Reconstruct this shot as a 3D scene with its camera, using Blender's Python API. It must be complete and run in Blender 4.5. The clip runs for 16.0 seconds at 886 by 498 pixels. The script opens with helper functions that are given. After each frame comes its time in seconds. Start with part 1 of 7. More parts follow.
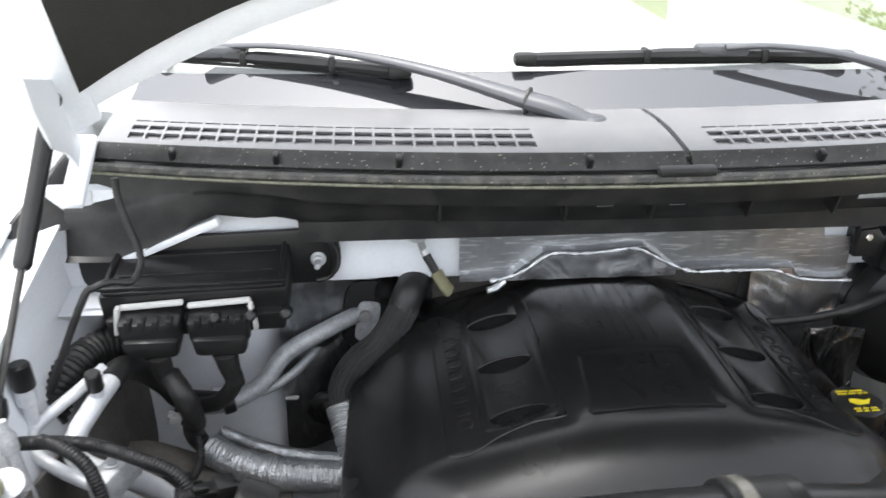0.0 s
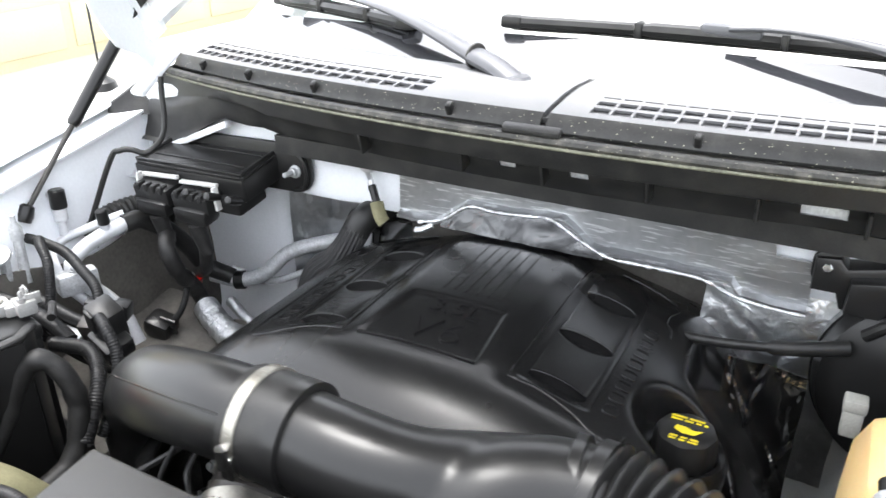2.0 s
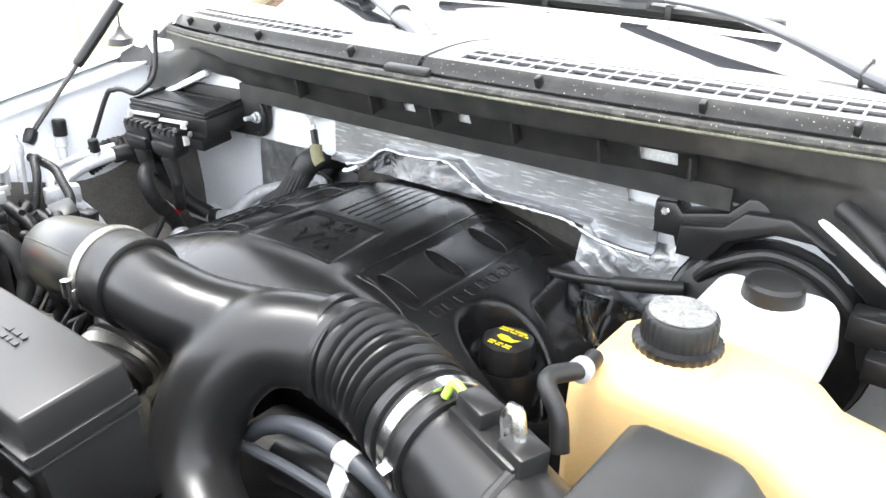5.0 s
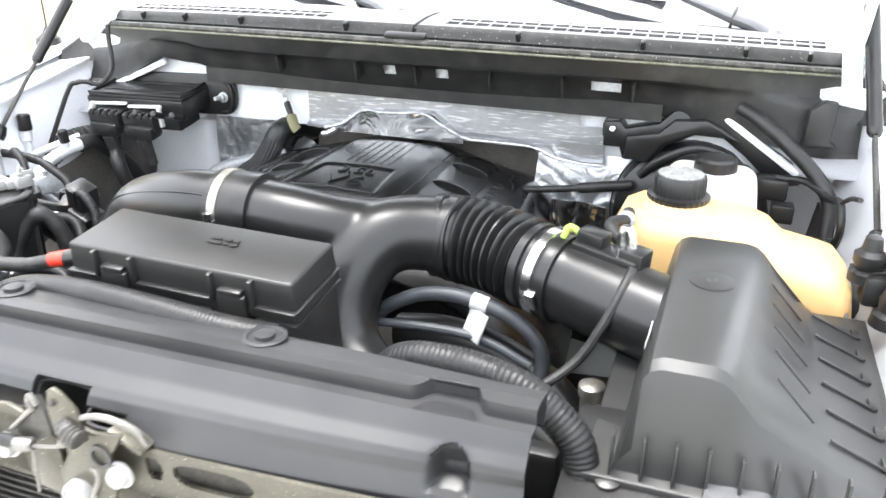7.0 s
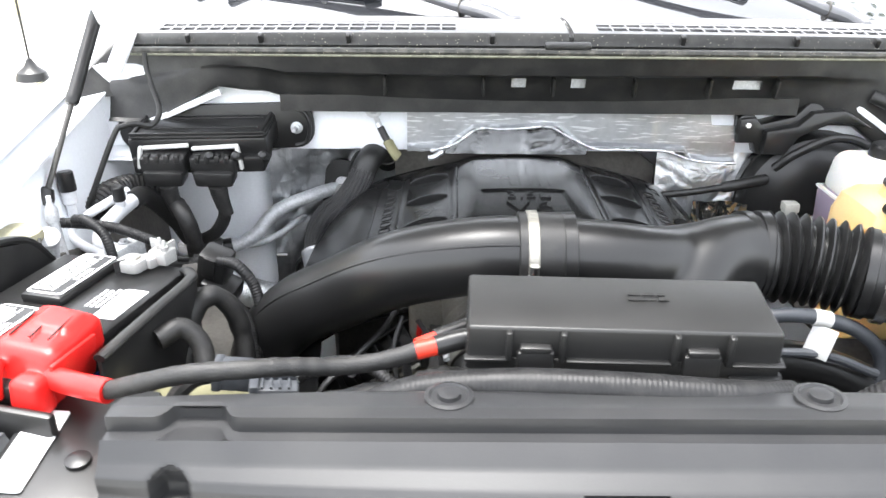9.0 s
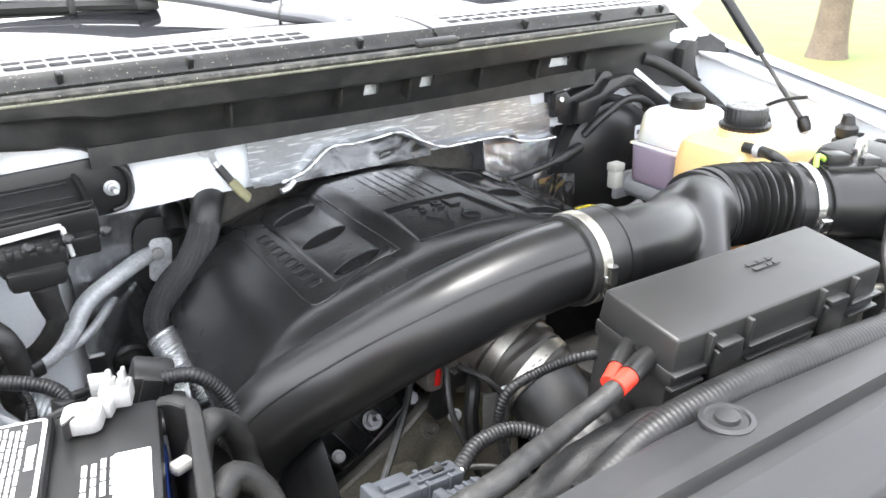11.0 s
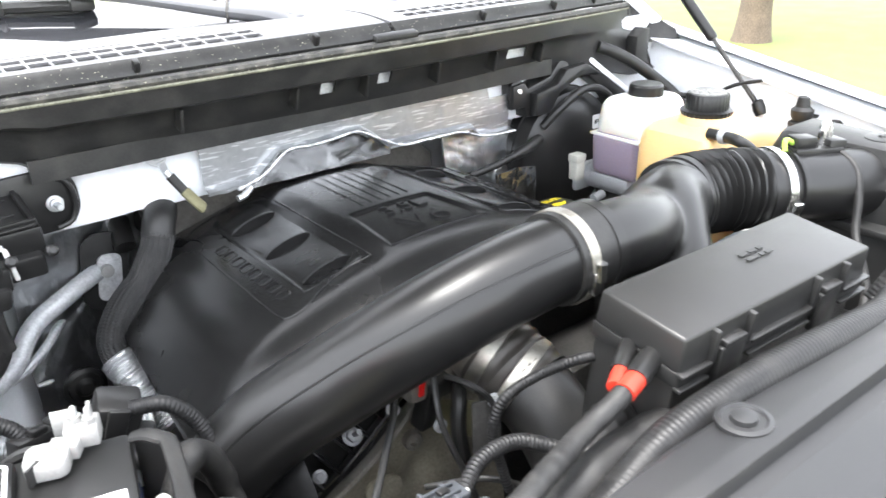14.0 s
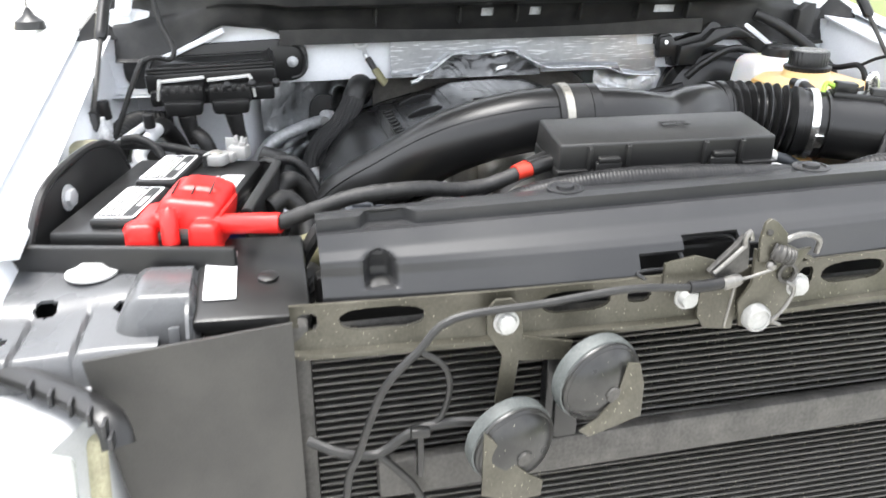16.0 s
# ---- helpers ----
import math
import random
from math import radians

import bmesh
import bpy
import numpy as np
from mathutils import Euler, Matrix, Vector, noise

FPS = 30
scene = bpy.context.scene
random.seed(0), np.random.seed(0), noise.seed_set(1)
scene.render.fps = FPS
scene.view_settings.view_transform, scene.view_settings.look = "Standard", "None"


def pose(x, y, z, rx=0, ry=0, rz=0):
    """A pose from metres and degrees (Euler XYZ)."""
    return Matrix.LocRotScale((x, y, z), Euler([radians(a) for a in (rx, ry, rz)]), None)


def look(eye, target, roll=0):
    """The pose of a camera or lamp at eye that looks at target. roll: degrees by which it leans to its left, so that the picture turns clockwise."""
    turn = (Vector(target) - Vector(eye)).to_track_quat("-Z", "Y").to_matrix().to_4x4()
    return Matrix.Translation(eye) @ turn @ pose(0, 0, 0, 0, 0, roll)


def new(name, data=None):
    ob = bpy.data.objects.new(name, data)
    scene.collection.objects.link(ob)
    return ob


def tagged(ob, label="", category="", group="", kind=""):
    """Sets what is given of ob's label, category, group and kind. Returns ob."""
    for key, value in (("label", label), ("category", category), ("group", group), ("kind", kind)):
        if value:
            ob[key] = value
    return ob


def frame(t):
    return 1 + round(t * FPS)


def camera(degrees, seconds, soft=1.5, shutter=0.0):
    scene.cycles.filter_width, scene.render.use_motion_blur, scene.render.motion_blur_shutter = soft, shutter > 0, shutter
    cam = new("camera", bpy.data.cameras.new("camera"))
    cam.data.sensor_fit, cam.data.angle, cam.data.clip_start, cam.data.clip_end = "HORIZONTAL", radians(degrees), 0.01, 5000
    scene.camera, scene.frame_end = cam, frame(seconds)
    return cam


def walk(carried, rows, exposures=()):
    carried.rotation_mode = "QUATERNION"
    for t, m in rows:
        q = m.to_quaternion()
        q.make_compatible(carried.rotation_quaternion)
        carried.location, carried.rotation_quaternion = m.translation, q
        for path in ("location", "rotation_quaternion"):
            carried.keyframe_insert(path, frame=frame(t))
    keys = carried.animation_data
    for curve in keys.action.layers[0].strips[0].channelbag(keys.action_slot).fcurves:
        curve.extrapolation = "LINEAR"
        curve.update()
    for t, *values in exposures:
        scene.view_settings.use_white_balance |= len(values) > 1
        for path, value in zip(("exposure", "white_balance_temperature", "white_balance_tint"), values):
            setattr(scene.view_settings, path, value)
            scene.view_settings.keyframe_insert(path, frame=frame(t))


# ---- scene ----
cam = camera(58.2, 16.0, shutter=0.35)
PATH = [
    (0, (-0.369, -0.006, 1.714), (-0.177, 1.775, 0.826), 1.0),
    (0.5, (-0.159, 0.015, 1.709), (-0.179, 1.818, 0.844), 0.0),
    (1, (0.049, -0.033, 1.681), (-0.289, 1.74, 0.819), -0.3),
    (1.5, (0.22, -0.035, 1.668), (-0.422, 1.645, 0.793), -0.2),
    (2, (0.369, 0.017, 1.654), (-0.477, 1.61, 0.789), -0.4),
    (2.5, (0.502, 0.079, 1.634), (-0.444, 1.628, 0.794), -0.8),
    (3, (0.605, 0.092, 1.646), (-0.533, 1.497, 0.792), -0.5),
    (3.5, (0.627, 0.097, 1.65), (-0.562, 1.451, 0.784), -0.3),
    (4, (0.694, 0.099, 1.613), (-0.485, 1.478, 0.771), -0.3),
    (4.2, (0.726, 0.091, 1.604), (-0.428, 1.5, 0.776), -0.0),
    (6.3, (0.625, -0.173, 1.565), (-0.194, 1.46, 0.751), 0.9),
    (6.5, (0.589, -0.224, 1.561), (-0.139, 1.455, 0.754), 0.6),
    (7, (0.556, -0.403, 1.575), (-0.055, 1.327, 0.779), 0.5),
    (7.5, (0.383, -0.494, 1.569), (-0.103, 1.278, 0.779), 1.0),
    (8, (0.126, -0.531, 1.6), (-0.104, 1.282, 0.788), 1.0),
    (8.2, (0.078, -0.498, 1.585), (-0.134, 1.32, 0.779), 0.6),
    (10.3, (-0.563, -0.265, 1.575), (0.126, 1.434, 0.778), 0.2),
    (10.5, (-0.599, -0.206, 1.562), (0.211, 1.443, 0.771), -0.2),
    (11, (-0.622, -0.136, 1.557), (0.37, 1.407, 0.76), -1.0),
    (11.5, (-0.627, -0.117, 1.553), (0.426, 1.382, 0.751), -1.2),
    (12, (-0.651, -0.112, 1.556), (0.462, 1.343, 0.753), -1.4),
    (12.5, (-0.692, -0.068, 1.554), (0.427, 1.383, 0.754), -1.3),
    (13, (-0.698, -0.028, 1.543), (0.42, 1.425, 0.742), -1.3),
    (13.5, (-0.675, -0.016, 1.539), (0.435, 1.443, 0.739), -1.7),
    (14, (-0.633, -0.075, 1.551), (0.478, 1.375, 0.737), -1.9),
    (14.5, (-0.567, -0.195, 1.536), (0.46, 1.312, 0.713), -2.2),
    (15, (-0.522, -0.388, 1.522), (0.269, 1.264, 0.721), -1.9),
    (15.5, (-0.487, -0.526, 1.517), (0.053, 1.226, 0.717), -1.0),
    (16, (-0.482, -0.66, 1.483), (-0.096, 1.138, 0.698), 0.0),
]
EXPOSURES = [(0.0, 2.1), (0.5, 2.1), (1.0, 2.3), (1.5, 2.5), (2.0, 2.7), (3.0, 3.15), (4.0, 3.27), (6.5, 3.25), (8.0, 2.96), (10.5, 3.19), (13.0, 3.36), (14.5, 3.16), (15.0, 3.06), (16.0, 2.50)]
walk(cam, [(t, look(eye, target, roll)) for t, eye, target, roll in PATH], EXPOSURES)

# ---- world, sun, exposure ----
world = bpy.data.worlds.new("overcast_sky")
scene.world = world
world.use_nodes = True
wn = world.node_tree.nodes
sky = wn.new("ShaderNodeTexSky")
sky.sky_type = 'NISHITA'
sky.sun_disc = False
sky.sun_elevation, sky.sun_rotation = radians(79), radians(-68)
sky.air_density, sky.dust_density, sky.ozone_density = 1.0, 2.5, 1.0
wn["Background"].inputs["Strength"].default_value = 0.15
soft_sky = wn.new("ShaderNodeHueSaturation")
soft_sky.inputs["Saturation"].default_value = 0.22
world.node_tree.links.new(sky.outputs["Color"], soft_sky.inputs["Color"])
world.node_tree.links.new(soft_sky.outputs["Color"], wn["Background"].inputs["Color"])

sun = new("sun", bpy.data.lights.new("sun", 'SUN'))
sun.data.energy, sun.data.angle, sun.data.color = 1.0, radians(30), (1.0, 0.985, 0.96)
sun.matrix_world = look((-1.0, 0.9, 7.0), (0, 0.5, 1.0))

# ---- materials ----


def mat(name, color, rough=0.5, metal=0.0, vary=0.15, size=25.0, bump=0.0, grain=400.0, coat=0.0, dust=0.0, speck=0.0,
        trans=0.0, ior=1.45, sss=0.0, spec=0.5, rvary=0.12):
    """Principled surface with large stains, fine grain and relief, in metres."""
    m = bpy.data.materials.new(name)
    m.use_nodes = True
    nt = m.node_tree
    n, l = nt.nodes, nt.links
    b = n["Principled BSDF"]
    b.inputs["Metallic"].default_value, b.inputs["IOR"].default_value = metal, ior
    b.inputs["Coat Weight"].default_value, b.inputs["Coat Roughness"].default_value = coat, 0.06
    b.inputs["Transmission Weight"].default_value = trans
    b.inputs["Subsurface Weight"].default_value = sss
    b.inputs["Subsurface Radius"].default_value = (0.03, 0.02, 0.01)
    b.inputs["Specular IOR Level"].default_value = spec
    tc = n.new("ShaderNodeTexCoord")
    big, fine = n.new("ShaderNodeTexNoise"), n.new("ShaderNodeTexNoise")
    big.inputs["Scale"].default_value, big.inputs["Detail"].default_value = size, 5
    fine.inputs["Scale"].default_value, fine.inputs["Detail"].default_value = grain, 3
    for t in (big, fine):
        l.new(tc.outputs["Object"], t.inputs["Vector"])
    both = n.new("ShaderNodeMath")
    both.operation = 'ADD'
    l.new(big.outputs["Fac"], both.inputs[0])
    l.new(fine.outputs["Fac"], both.inputs[1])
    span = n.new("ShaderNodeMapRange")
    span.inputs["From Min"].default_value, span.inputs["From Max"].default_value = 0.6, 1.4
    span.inputs["To Min"].default_value, span.inputs["To Max"].default_value = 1 - vary, 1 + vary
    l.new(both.outputs[0], span.inputs["Value"])
    tone = n.new("ShaderNodeVectorMath")
    tone.operation = 'SCALE'
    tone.inputs[0].default_value = color
    l.new(span.outputs["Result"], tone.inputs["Scale"])
    last = tone.outputs["Vector"]
    if dust:
        mask = n.new("ShaderNodeMapRange")
        mask.inputs["From Min"].default_value, mask.inputs["From Max"].default_value = 0.45, 0.75
        mask.inputs["To Max"].default_value = dust
        l.new(big.outputs["Fac"], mask.inputs["Value"])
        mix = n.new("ShaderNodeMix")
        mix.data_type = 'RGBA'
        mix.inputs["B"].default_value = (0.32, 0.30, 0.26, 1)
        l.new(mask.outputs["Result"], mix.inputs["Factor"])
        l.new(last, mix.inputs["A"])
        last = mix.outputs["Result"]
    if speck:
        dots = n.new("ShaderNodeTexVoronoi")
        dots.inputs["Scale"].default_value, dots.inputs["Randomness"].default_value = 170, 1.0
        l.new(tc.outputs["Object"], dots.inputs["Vector"])
        near = n.new("ShaderNodeMapRange")
        near.inputs["From Min"].default_value, near.inputs["From Max"].default_value = speck, speck * 0.6
        l.new(dots.outputs["Distance"], near.inputs["Value"])
        pick = n.new("ShaderNodeMath")
        pick.operation = 'MULTIPLY'
        l.new(near.outputs["Result"], pick.inputs[0])
        l.new(dots.outputs["Color"], pick.inputs[1])
        spot = n.new("ShaderNodeMix")
        spot.data_type = 'RGBA'
        spot.inputs["B"].default_value = (0.62, 0.60, 0.45, 1)
        l.new(pick.outputs[0], spot.inputs["Factor"])
        l.new(last, spot.inputs["A"])
        last = spot.outputs["Result"]
    l.new(last, b.inputs["Base Color"])
    rr = n.new("ShaderNodeMapRange")
    rr.inputs["From Min"].default_value, rr.inputs["From Max"].default_value = 0.3, 0.7
    rr.inputs["To Min"].default_value, rr.inputs["To Max"].default_value = max(0.02, rough - rvary * rough), rough + rvary * rough
    l.new(big.outputs["Fac"], rr.inputs["Value"])
    l.new(rr.outputs["Result"], b.inputs["Roughness"])
    if bump:
        bp = n.new("ShaderNodeBump")
        bp.inputs["Strength"].default_value, bp.inputs["Distance"].default_value = min(1.0, bump), 0.001
        l.new(fine.outputs["Fac"], bp.inputs["Height"])
        l.new(bp.outputs["Normal"], b.inputs["Normal"])
    return m


def foil_mat(name, color, rough, crease, streak=0.3, cells=(8, 8, 260), soft=30.0):
    """Foil: fine drawn lines, scratches and painted crease glints along the mapping, with soft creases."""
    m = mat(name, color, rough, 1.0, 0.14, 18, 0, 90)
    nt = m.node_tree
    n, l = nt.nodes, nt.links
    b = n["Principled BSDF"]
    tc = n.new("ShaderNodeTexCoord")
    mp = n.new("ShaderNodeMapping")
    mp.inputs["Scale"].default_value = cells
    l.new(tc.outputs["Object"], mp.inputs["Vector"])
    line, wave = n.new("ShaderNodeTexNoise"), n.new("ShaderNodeTexNoise")
    line.inputs["Scale"].default_value, line.inputs["Detail"].default_value = 1.0, 4
    wave.inputs["Scale"].default_value, wave.inputs["Detail"].default_value, wave.inputs["Distortion"].default_value = soft, 3, 0.8
    l.new(mp.outputs["Vector"], line.inputs["Vector"])
    l.new(tc.outputs["Object"], wave.inputs["Vector"])
    # Pale streaks in the colour: scratches, and glints of folds on crumpled foil.
    cut = n.new("ShaderNodeMapRange")
    cut.inputs["From Min"].default_value, cut.inputs["From Max"].default_value = 0.57, 0.64
    cut.inputs["To Max"].default_value = streak
    l.new(line.outputs["Fac"], cut.inputs["Value"])
    worn = n.new("ShaderNodeMix")
    worn.data_type = 'RGBA'
    worn.inputs["B"].default_value = (0.92, 0.93, 0.94, 1)
    l.new(cut.outputs["Result"], worn.inputs["Factor"])
    l.new(b.inputs["Base Color"].links[0].from_socket, worn.inputs["A"])
    l.new(worn.outputs["Result"], b.inputs["Base Color"])
    add = n.new("ShaderNodeMath")
    add.operation = 'MULTIPLY_ADD'
    add.inputs[1].default_value = 0.15
    l.new(line.outputs["Fac"], add.inputs[0])
    l.new(wave.outputs["Fac"], add.inputs[2])
    bp = n.new("ShaderNodeBump")
    bp.inputs["Strength"].default_value, bp.inputs["Distance"].default_value = crease, 0.006
    l.new(add.outputs[0], bp.inputs["Height"])
    l.new(bp.outputs["Normal"], b.inputs["Normal"])
    return m


def weave(m, scale, strength):
    """Braided relief: two crossing bands of waves."""
    n, l = m.node_tree.nodes, m.node_tree.links
    tc = n.new("ShaderNodeTexCoord")
    out = []
    for turn in (0.8, -0.8):
        mp = n.new("ShaderNodeMapping")
        mp.inputs["Rotation"].default_value = (turn, turn * 0.6, turn)
        w = n.new("ShaderNodeTexWave")
        w.inputs["Scale"].default_value = scale
        l.new(tc.outputs["Object"], mp.inputs["Vector"])
        l.new(mp.outputs["Vector"], w.inputs["Vector"])
        out.append(w)
    mx = n.new("ShaderNodeMath")
    mx.operation = 'MAXIMUM'
    l.new(out[0].outputs["Fac"], mx.inputs[0])
    l.new(out[1].outputs["Fac"], mx.inputs[1])
    bp = n.new("ShaderNodeBump")
    bp.inputs["Strength"].default_value, bp.inputs["Distance"].default_value = strength, 0.002
    l.new(mx.outputs[0], bp.inputs["Height"])
    l.new(bp.outputs["Normal"], n["Principled BSDF"].inputs["Normal"])
    return m


PAINT = mat("white_paint", (0.78, 0.80, 0.81), 0.28, 0, 0.03, 6, 0.02, 300, coat=0.6)
BAYPAINT = mat("bay_white_paint", (0.83, 0.85, 0.88), 0.34, 0, 0.05, 9, 0.03, 200, coat=0.2)
COVER = mat("engine_cover_plastic", (0.0088, 0.0088, 0.009), 0.255, 0, 0.25, 9, 0.05, 1100, dust=0.006, spec=0.47)
DUCT = mat("satin_duct_plastic", (0.0115, 0.0114, 0.0114), 0.315, 0, 0.2, 14, 0.04, 700)
BLACK = mat("moulded_black_plastic", (0.0135, 0.0134, 0.0134), 0.32, 0, 0.25, 20, 0.06, 900, dust=0.012)
BOXBLACK = mat("grained_box_plastic", (0.018, 0.0178, 0.0175), 0.38, 0, 0.14, 12, 0.16, 1100)
SHIELD = mat("grey_shield_plastic", (0.0215, 0.0218, 0.023), 0.40, 0, 0.14, 10, 0.08, 1000, dust=0.018, spec=0.46)
COWL = mat("grey_cowl_plastic", (0.17, 0.17, 0.175), 0.42, 0, 0.14, 30, 0.1, 700, dust=0.08)
SHELF = mat("dusty_black_panel", (0.020, 0.020, 0.020), 0.45, 0, 0.3, 25, 0.1, 400, dust=0.05)
RUBBER = mat("black_rubber", (0.0135, 0.0134, 0.0132), 0.44, 0, 0.3, 40, 0.2, 500, dust=0.025)
SEAL = mat("speckled_seal_rubber", (0.035, 0.034, 0.03), 0.55, 0, 0.4, 60, 0.3, 350, dust=0.25, speck=0.16)
POLLEN = mat("pollen_dusted_rubber", (0.16, 0.16, 0.12), 0.6, 0, 0.6, 70, 0.2, 300)
LIP = mat("pollen_specked_lip", (0.024, 0.024, 0.0235), 0.42, 0, 0.3, 40, 0.1, 400, dust=0.05, speck=0.15)
LINER = mat("muddy_liner_plastic", (0.105, 0.098, 0.088), 0.7, 0, 0.3, 18, 0.6, 150, dust=0.14)
LOOM = mat("loom_plastic", (0.014, 0.014, 0.0145), 0.42, 0, 0.3, 50, 0.1, 400, dust=0.02, spec=0.32)
TAPE = mat("cloth_tape", (0.0155, 0.0152, 0.015), 0.52, 0, 0.4, 70, 0.6, 500, dust=0.03)
ARM = mat("grey_wiper_paint", (0.085, 0.087, 0.095), 0.4, 0, 0.08, 20, 0.05, 700)
FOIL = foil_mat("quilted_foil", (0.46, 0.47, 0.48), 0.40, 0.16, 0.7, (26, 26, 280), 24)
CRUMPLE = foil_mat("crumpled_foil", (0.54, 0.55, 0.56), 0.33, 0.35, 0.5, (50, 50, 18), 45)
AIRBOX = mat("satin_air_box_plastic", (0.024, 0.024, 0.0236), 0.37, 0, 0.12, 12, 0.12, 1100)
SHEEN = mat("shiny_grey_plastic", (0.085, 0.087, 0.09), 0.28, 0, 0.15, 14, 0.05, 400)
SLEEVE = foil_mat("crinkled_sleeve_foil", (0.66, 0.67, 0.68), 0.42, 0.6, 0.3, (90, 90, 90), 160)
# Bright base; it turns dark only by mirroring the dim bay.
MIRRORFOIL = foil_mat("mirror_foil", (0.60, 0.61, 0.62), 0.16, 0.7, 0.7, (30, 30, 8), 16)

BRAID = weave(mat("braided_hose_sleeve", (0.036, 0.036, 0.037), 0.46, 0, 0.25, 40, 0, 300, dust=0.04), 120, 0.7)
BLUEHOSE = mat("bluish_grey_hose", (0.042, 0.046, 0.053), 0.45, 0, 0.2, 30, 0.1, 500, dust=0.04)
CAPDUST = mat("dusty_yellow_cap", (0.34, 0.32, 0.22), 0.7, 0, 0.3, 60, 0.2, 300)
LEAD = mat("pale_lead_terminal", (0.33, 0.33, 0.32), 0.5, 0.2, 0.14, 60, 0.4, 300)
CAPTOP = mat("chalky_cap_top", (0.24, 0.24, 0.23), 0.75, 0, 0.5, 90, 0.4, 300)
LATCHMETAL = mat("worn_zinc_steel", (0.17, 0.165, 0.155), 0.36, 0.6, 0.3, 60, 0.2, 300)
MOTTLED = mat("mottled_grey_pipe", (0.50, 0.51, 0.52), 0.5, 0.3, 0.3, 90, 0.3, 300)
ACPIPE = mat("pale_ac_pipe", (0.60, 0.61, 0.63), 0.42, 0.25, 0.12, 40, 0.15, 300)
ALU = mat("dull_aluminium", (0.62, 0.63, 0.64), 0.42, 0.85, 0.12, 30, 0.15, 300)
PALEALU = mat("oxidised_aluminium", (0.44, 0.45, 0.46), 0.5, 0.35, 0.1, 35, 0.2, 350)
CASTING = mat("cast_aluminium", (0.34, 0.325, 0.29), 0.42, 0.75, 0.2, 30, 0.4, 350)
BAND = mat("warm_band_steel", (0.38, 0.365, 0.325), 0.40, 0.9, 0.2, 60, 0.15, 300)
STEEL = mat("bright_clamp_steel", (0.72, 0.72, 0.71), 0.22, 1.0, 0.08, 60, 0.05, 300)
BRONZE = mat("brown_pipe_coating", (0.06, 0.055, 0.05), 0.35, 0.2, 0.15, 25, 0.1, 500)
SUPPORT = mat("olive_grey_steel", (0.064, 0.060, 0.046), 0.38, 0.3, 0.3, 18, 0.1, 300, dust=0.08, speck=0.12)
SPLASH = mat("brown_grey_splash_panel", (0.030, 0.029, 0.027), 0.5, 0, 0.2, 8, 0.1, 500, dust=0.07)
FIN = mat("condenser_fin_metal", (0.036, 0.034, 0.031), 0.42, 0.45, 0.4, 60, 0.5, 800, speck=0.24)
FINTUBE = mat("condenser_tube_metal", (0.080, 0.077, 0.072), 0.40, 0.5, 0.3, 40, 0.2, 500, speck=0.12)
DARK = mat("dark_engine_metal", (0.055, 0.053, 0.050), 0.5, 0.3, 0.4, 25, 0.4, 200, dust=0.06)
BROWN = mat("oily_brown_casting", (0.30, 0.28, 0.22), 0.46, 0.3, 0.35, 25, 0.4, 250, dust=0.1)
HORN = mat("glossy_horn_enamel", (0.016, 0.016, 0.0155), 0.30, 0, 0.3, 30, 0.05, 400, dust=0.05, speck=0.08)
PALERIM = mat("pale_horn_rim", (0.075, 0.082, 0.080), 0.5, 0, 0.45, 50, 0.1, 300)
RED = mat("red_plastic", (0.62, 0.016, 0.014), 0.36, 0, 0.1, 15, 0.05, 500)
ORANGE = mat("orange_red_tape", (0.55, 0.035, 0.018), 0.42, 0, 0.15, 60, 0.1, 500)
WHITE = mat("white_nylon", (0.56, 0.56, 0.54), 0.45, 0, 0.06, 30, 0.05, 500)
LABEL = mat("white_label_print", (0.70, 0.70, 0.70), 0.4, 0, 0.06, 40, 0.02, 500)
# For print, and for black put where slots and holes are shaded.
INKSHADE = mat("black_ink_and_shade", (0.02, 0.02, 0.02), 0.5, 0, 0.1, 40)
YELLOW = mat("yellow_print", (0.75, 0.62, 0.03), 0.45, 0, 0.08, 60)
BLUE = mat("blue_battery_band", (0.012, 0.035, 0.20), 0.35, 0, 0.1, 30)
TANK = mat("amber_tank_plastic", (0.76, 0.53, 0.25), 0.34, 0, 0.06, 9, 0.04, 300, sss=0.6)
CLEARTANK = mat("milky_tank_plastic", (0.74, 0.72, 0.68), 0.35, 0, 0.06, 12, 0.04, 300, sss=0.5)
FLUID = mat("purple_grey_fluid_band", (0.28, 0.23, 0.29), 0.35, 0, 0.08, 12, 0.02, 300, sss=0.3)
OLIVE = mat("olive_sleeve", (0.17, 0.16, 0.09), 0.7, 0, 0.2, 60, 0.4, 400)
FELT = mat("hood_insulation_felt", (0.015, 0.0145, 0.0125), 0.95, 0, 0.25, 14, 0.6, 300)
GLASS = mat("windscreen_glass", (0.95, 0.98, 0.97), 0.01, 0, 0.0, 5, trans=1.0, ior=1.42, rvary=0)
LENS = mat("headlamp_clear_plastic", (0.9, 0.93, 0.88), 0.05, 0, 0.0, 5, trans=0.8, ior=1.45, rvary=0)
DASH = mat("grey_dash_vinyl", (0.05, 0.052, 0.056), 0.6, 0, 0.05, 12, 0.2, 500)
# Near-black base; IOR raised above glass so the band mirrors more sky.
FRIT = mat("glossy_frit_band", (0.022, 0.023, 0.026), 0.03, 0, 0.05, 12, rvary=0, ior=2.3)
CONCRETE = mat("pale_concrete", (0.50, 0.49, 0.46), 0.85, 0, 0.12, 1.2, 0.4, 60)
GRASS = mat("mown_grass", (0.105, 0.125, 0.035), 0.8, 0, 0.35, 2.5, 0.8, 45)
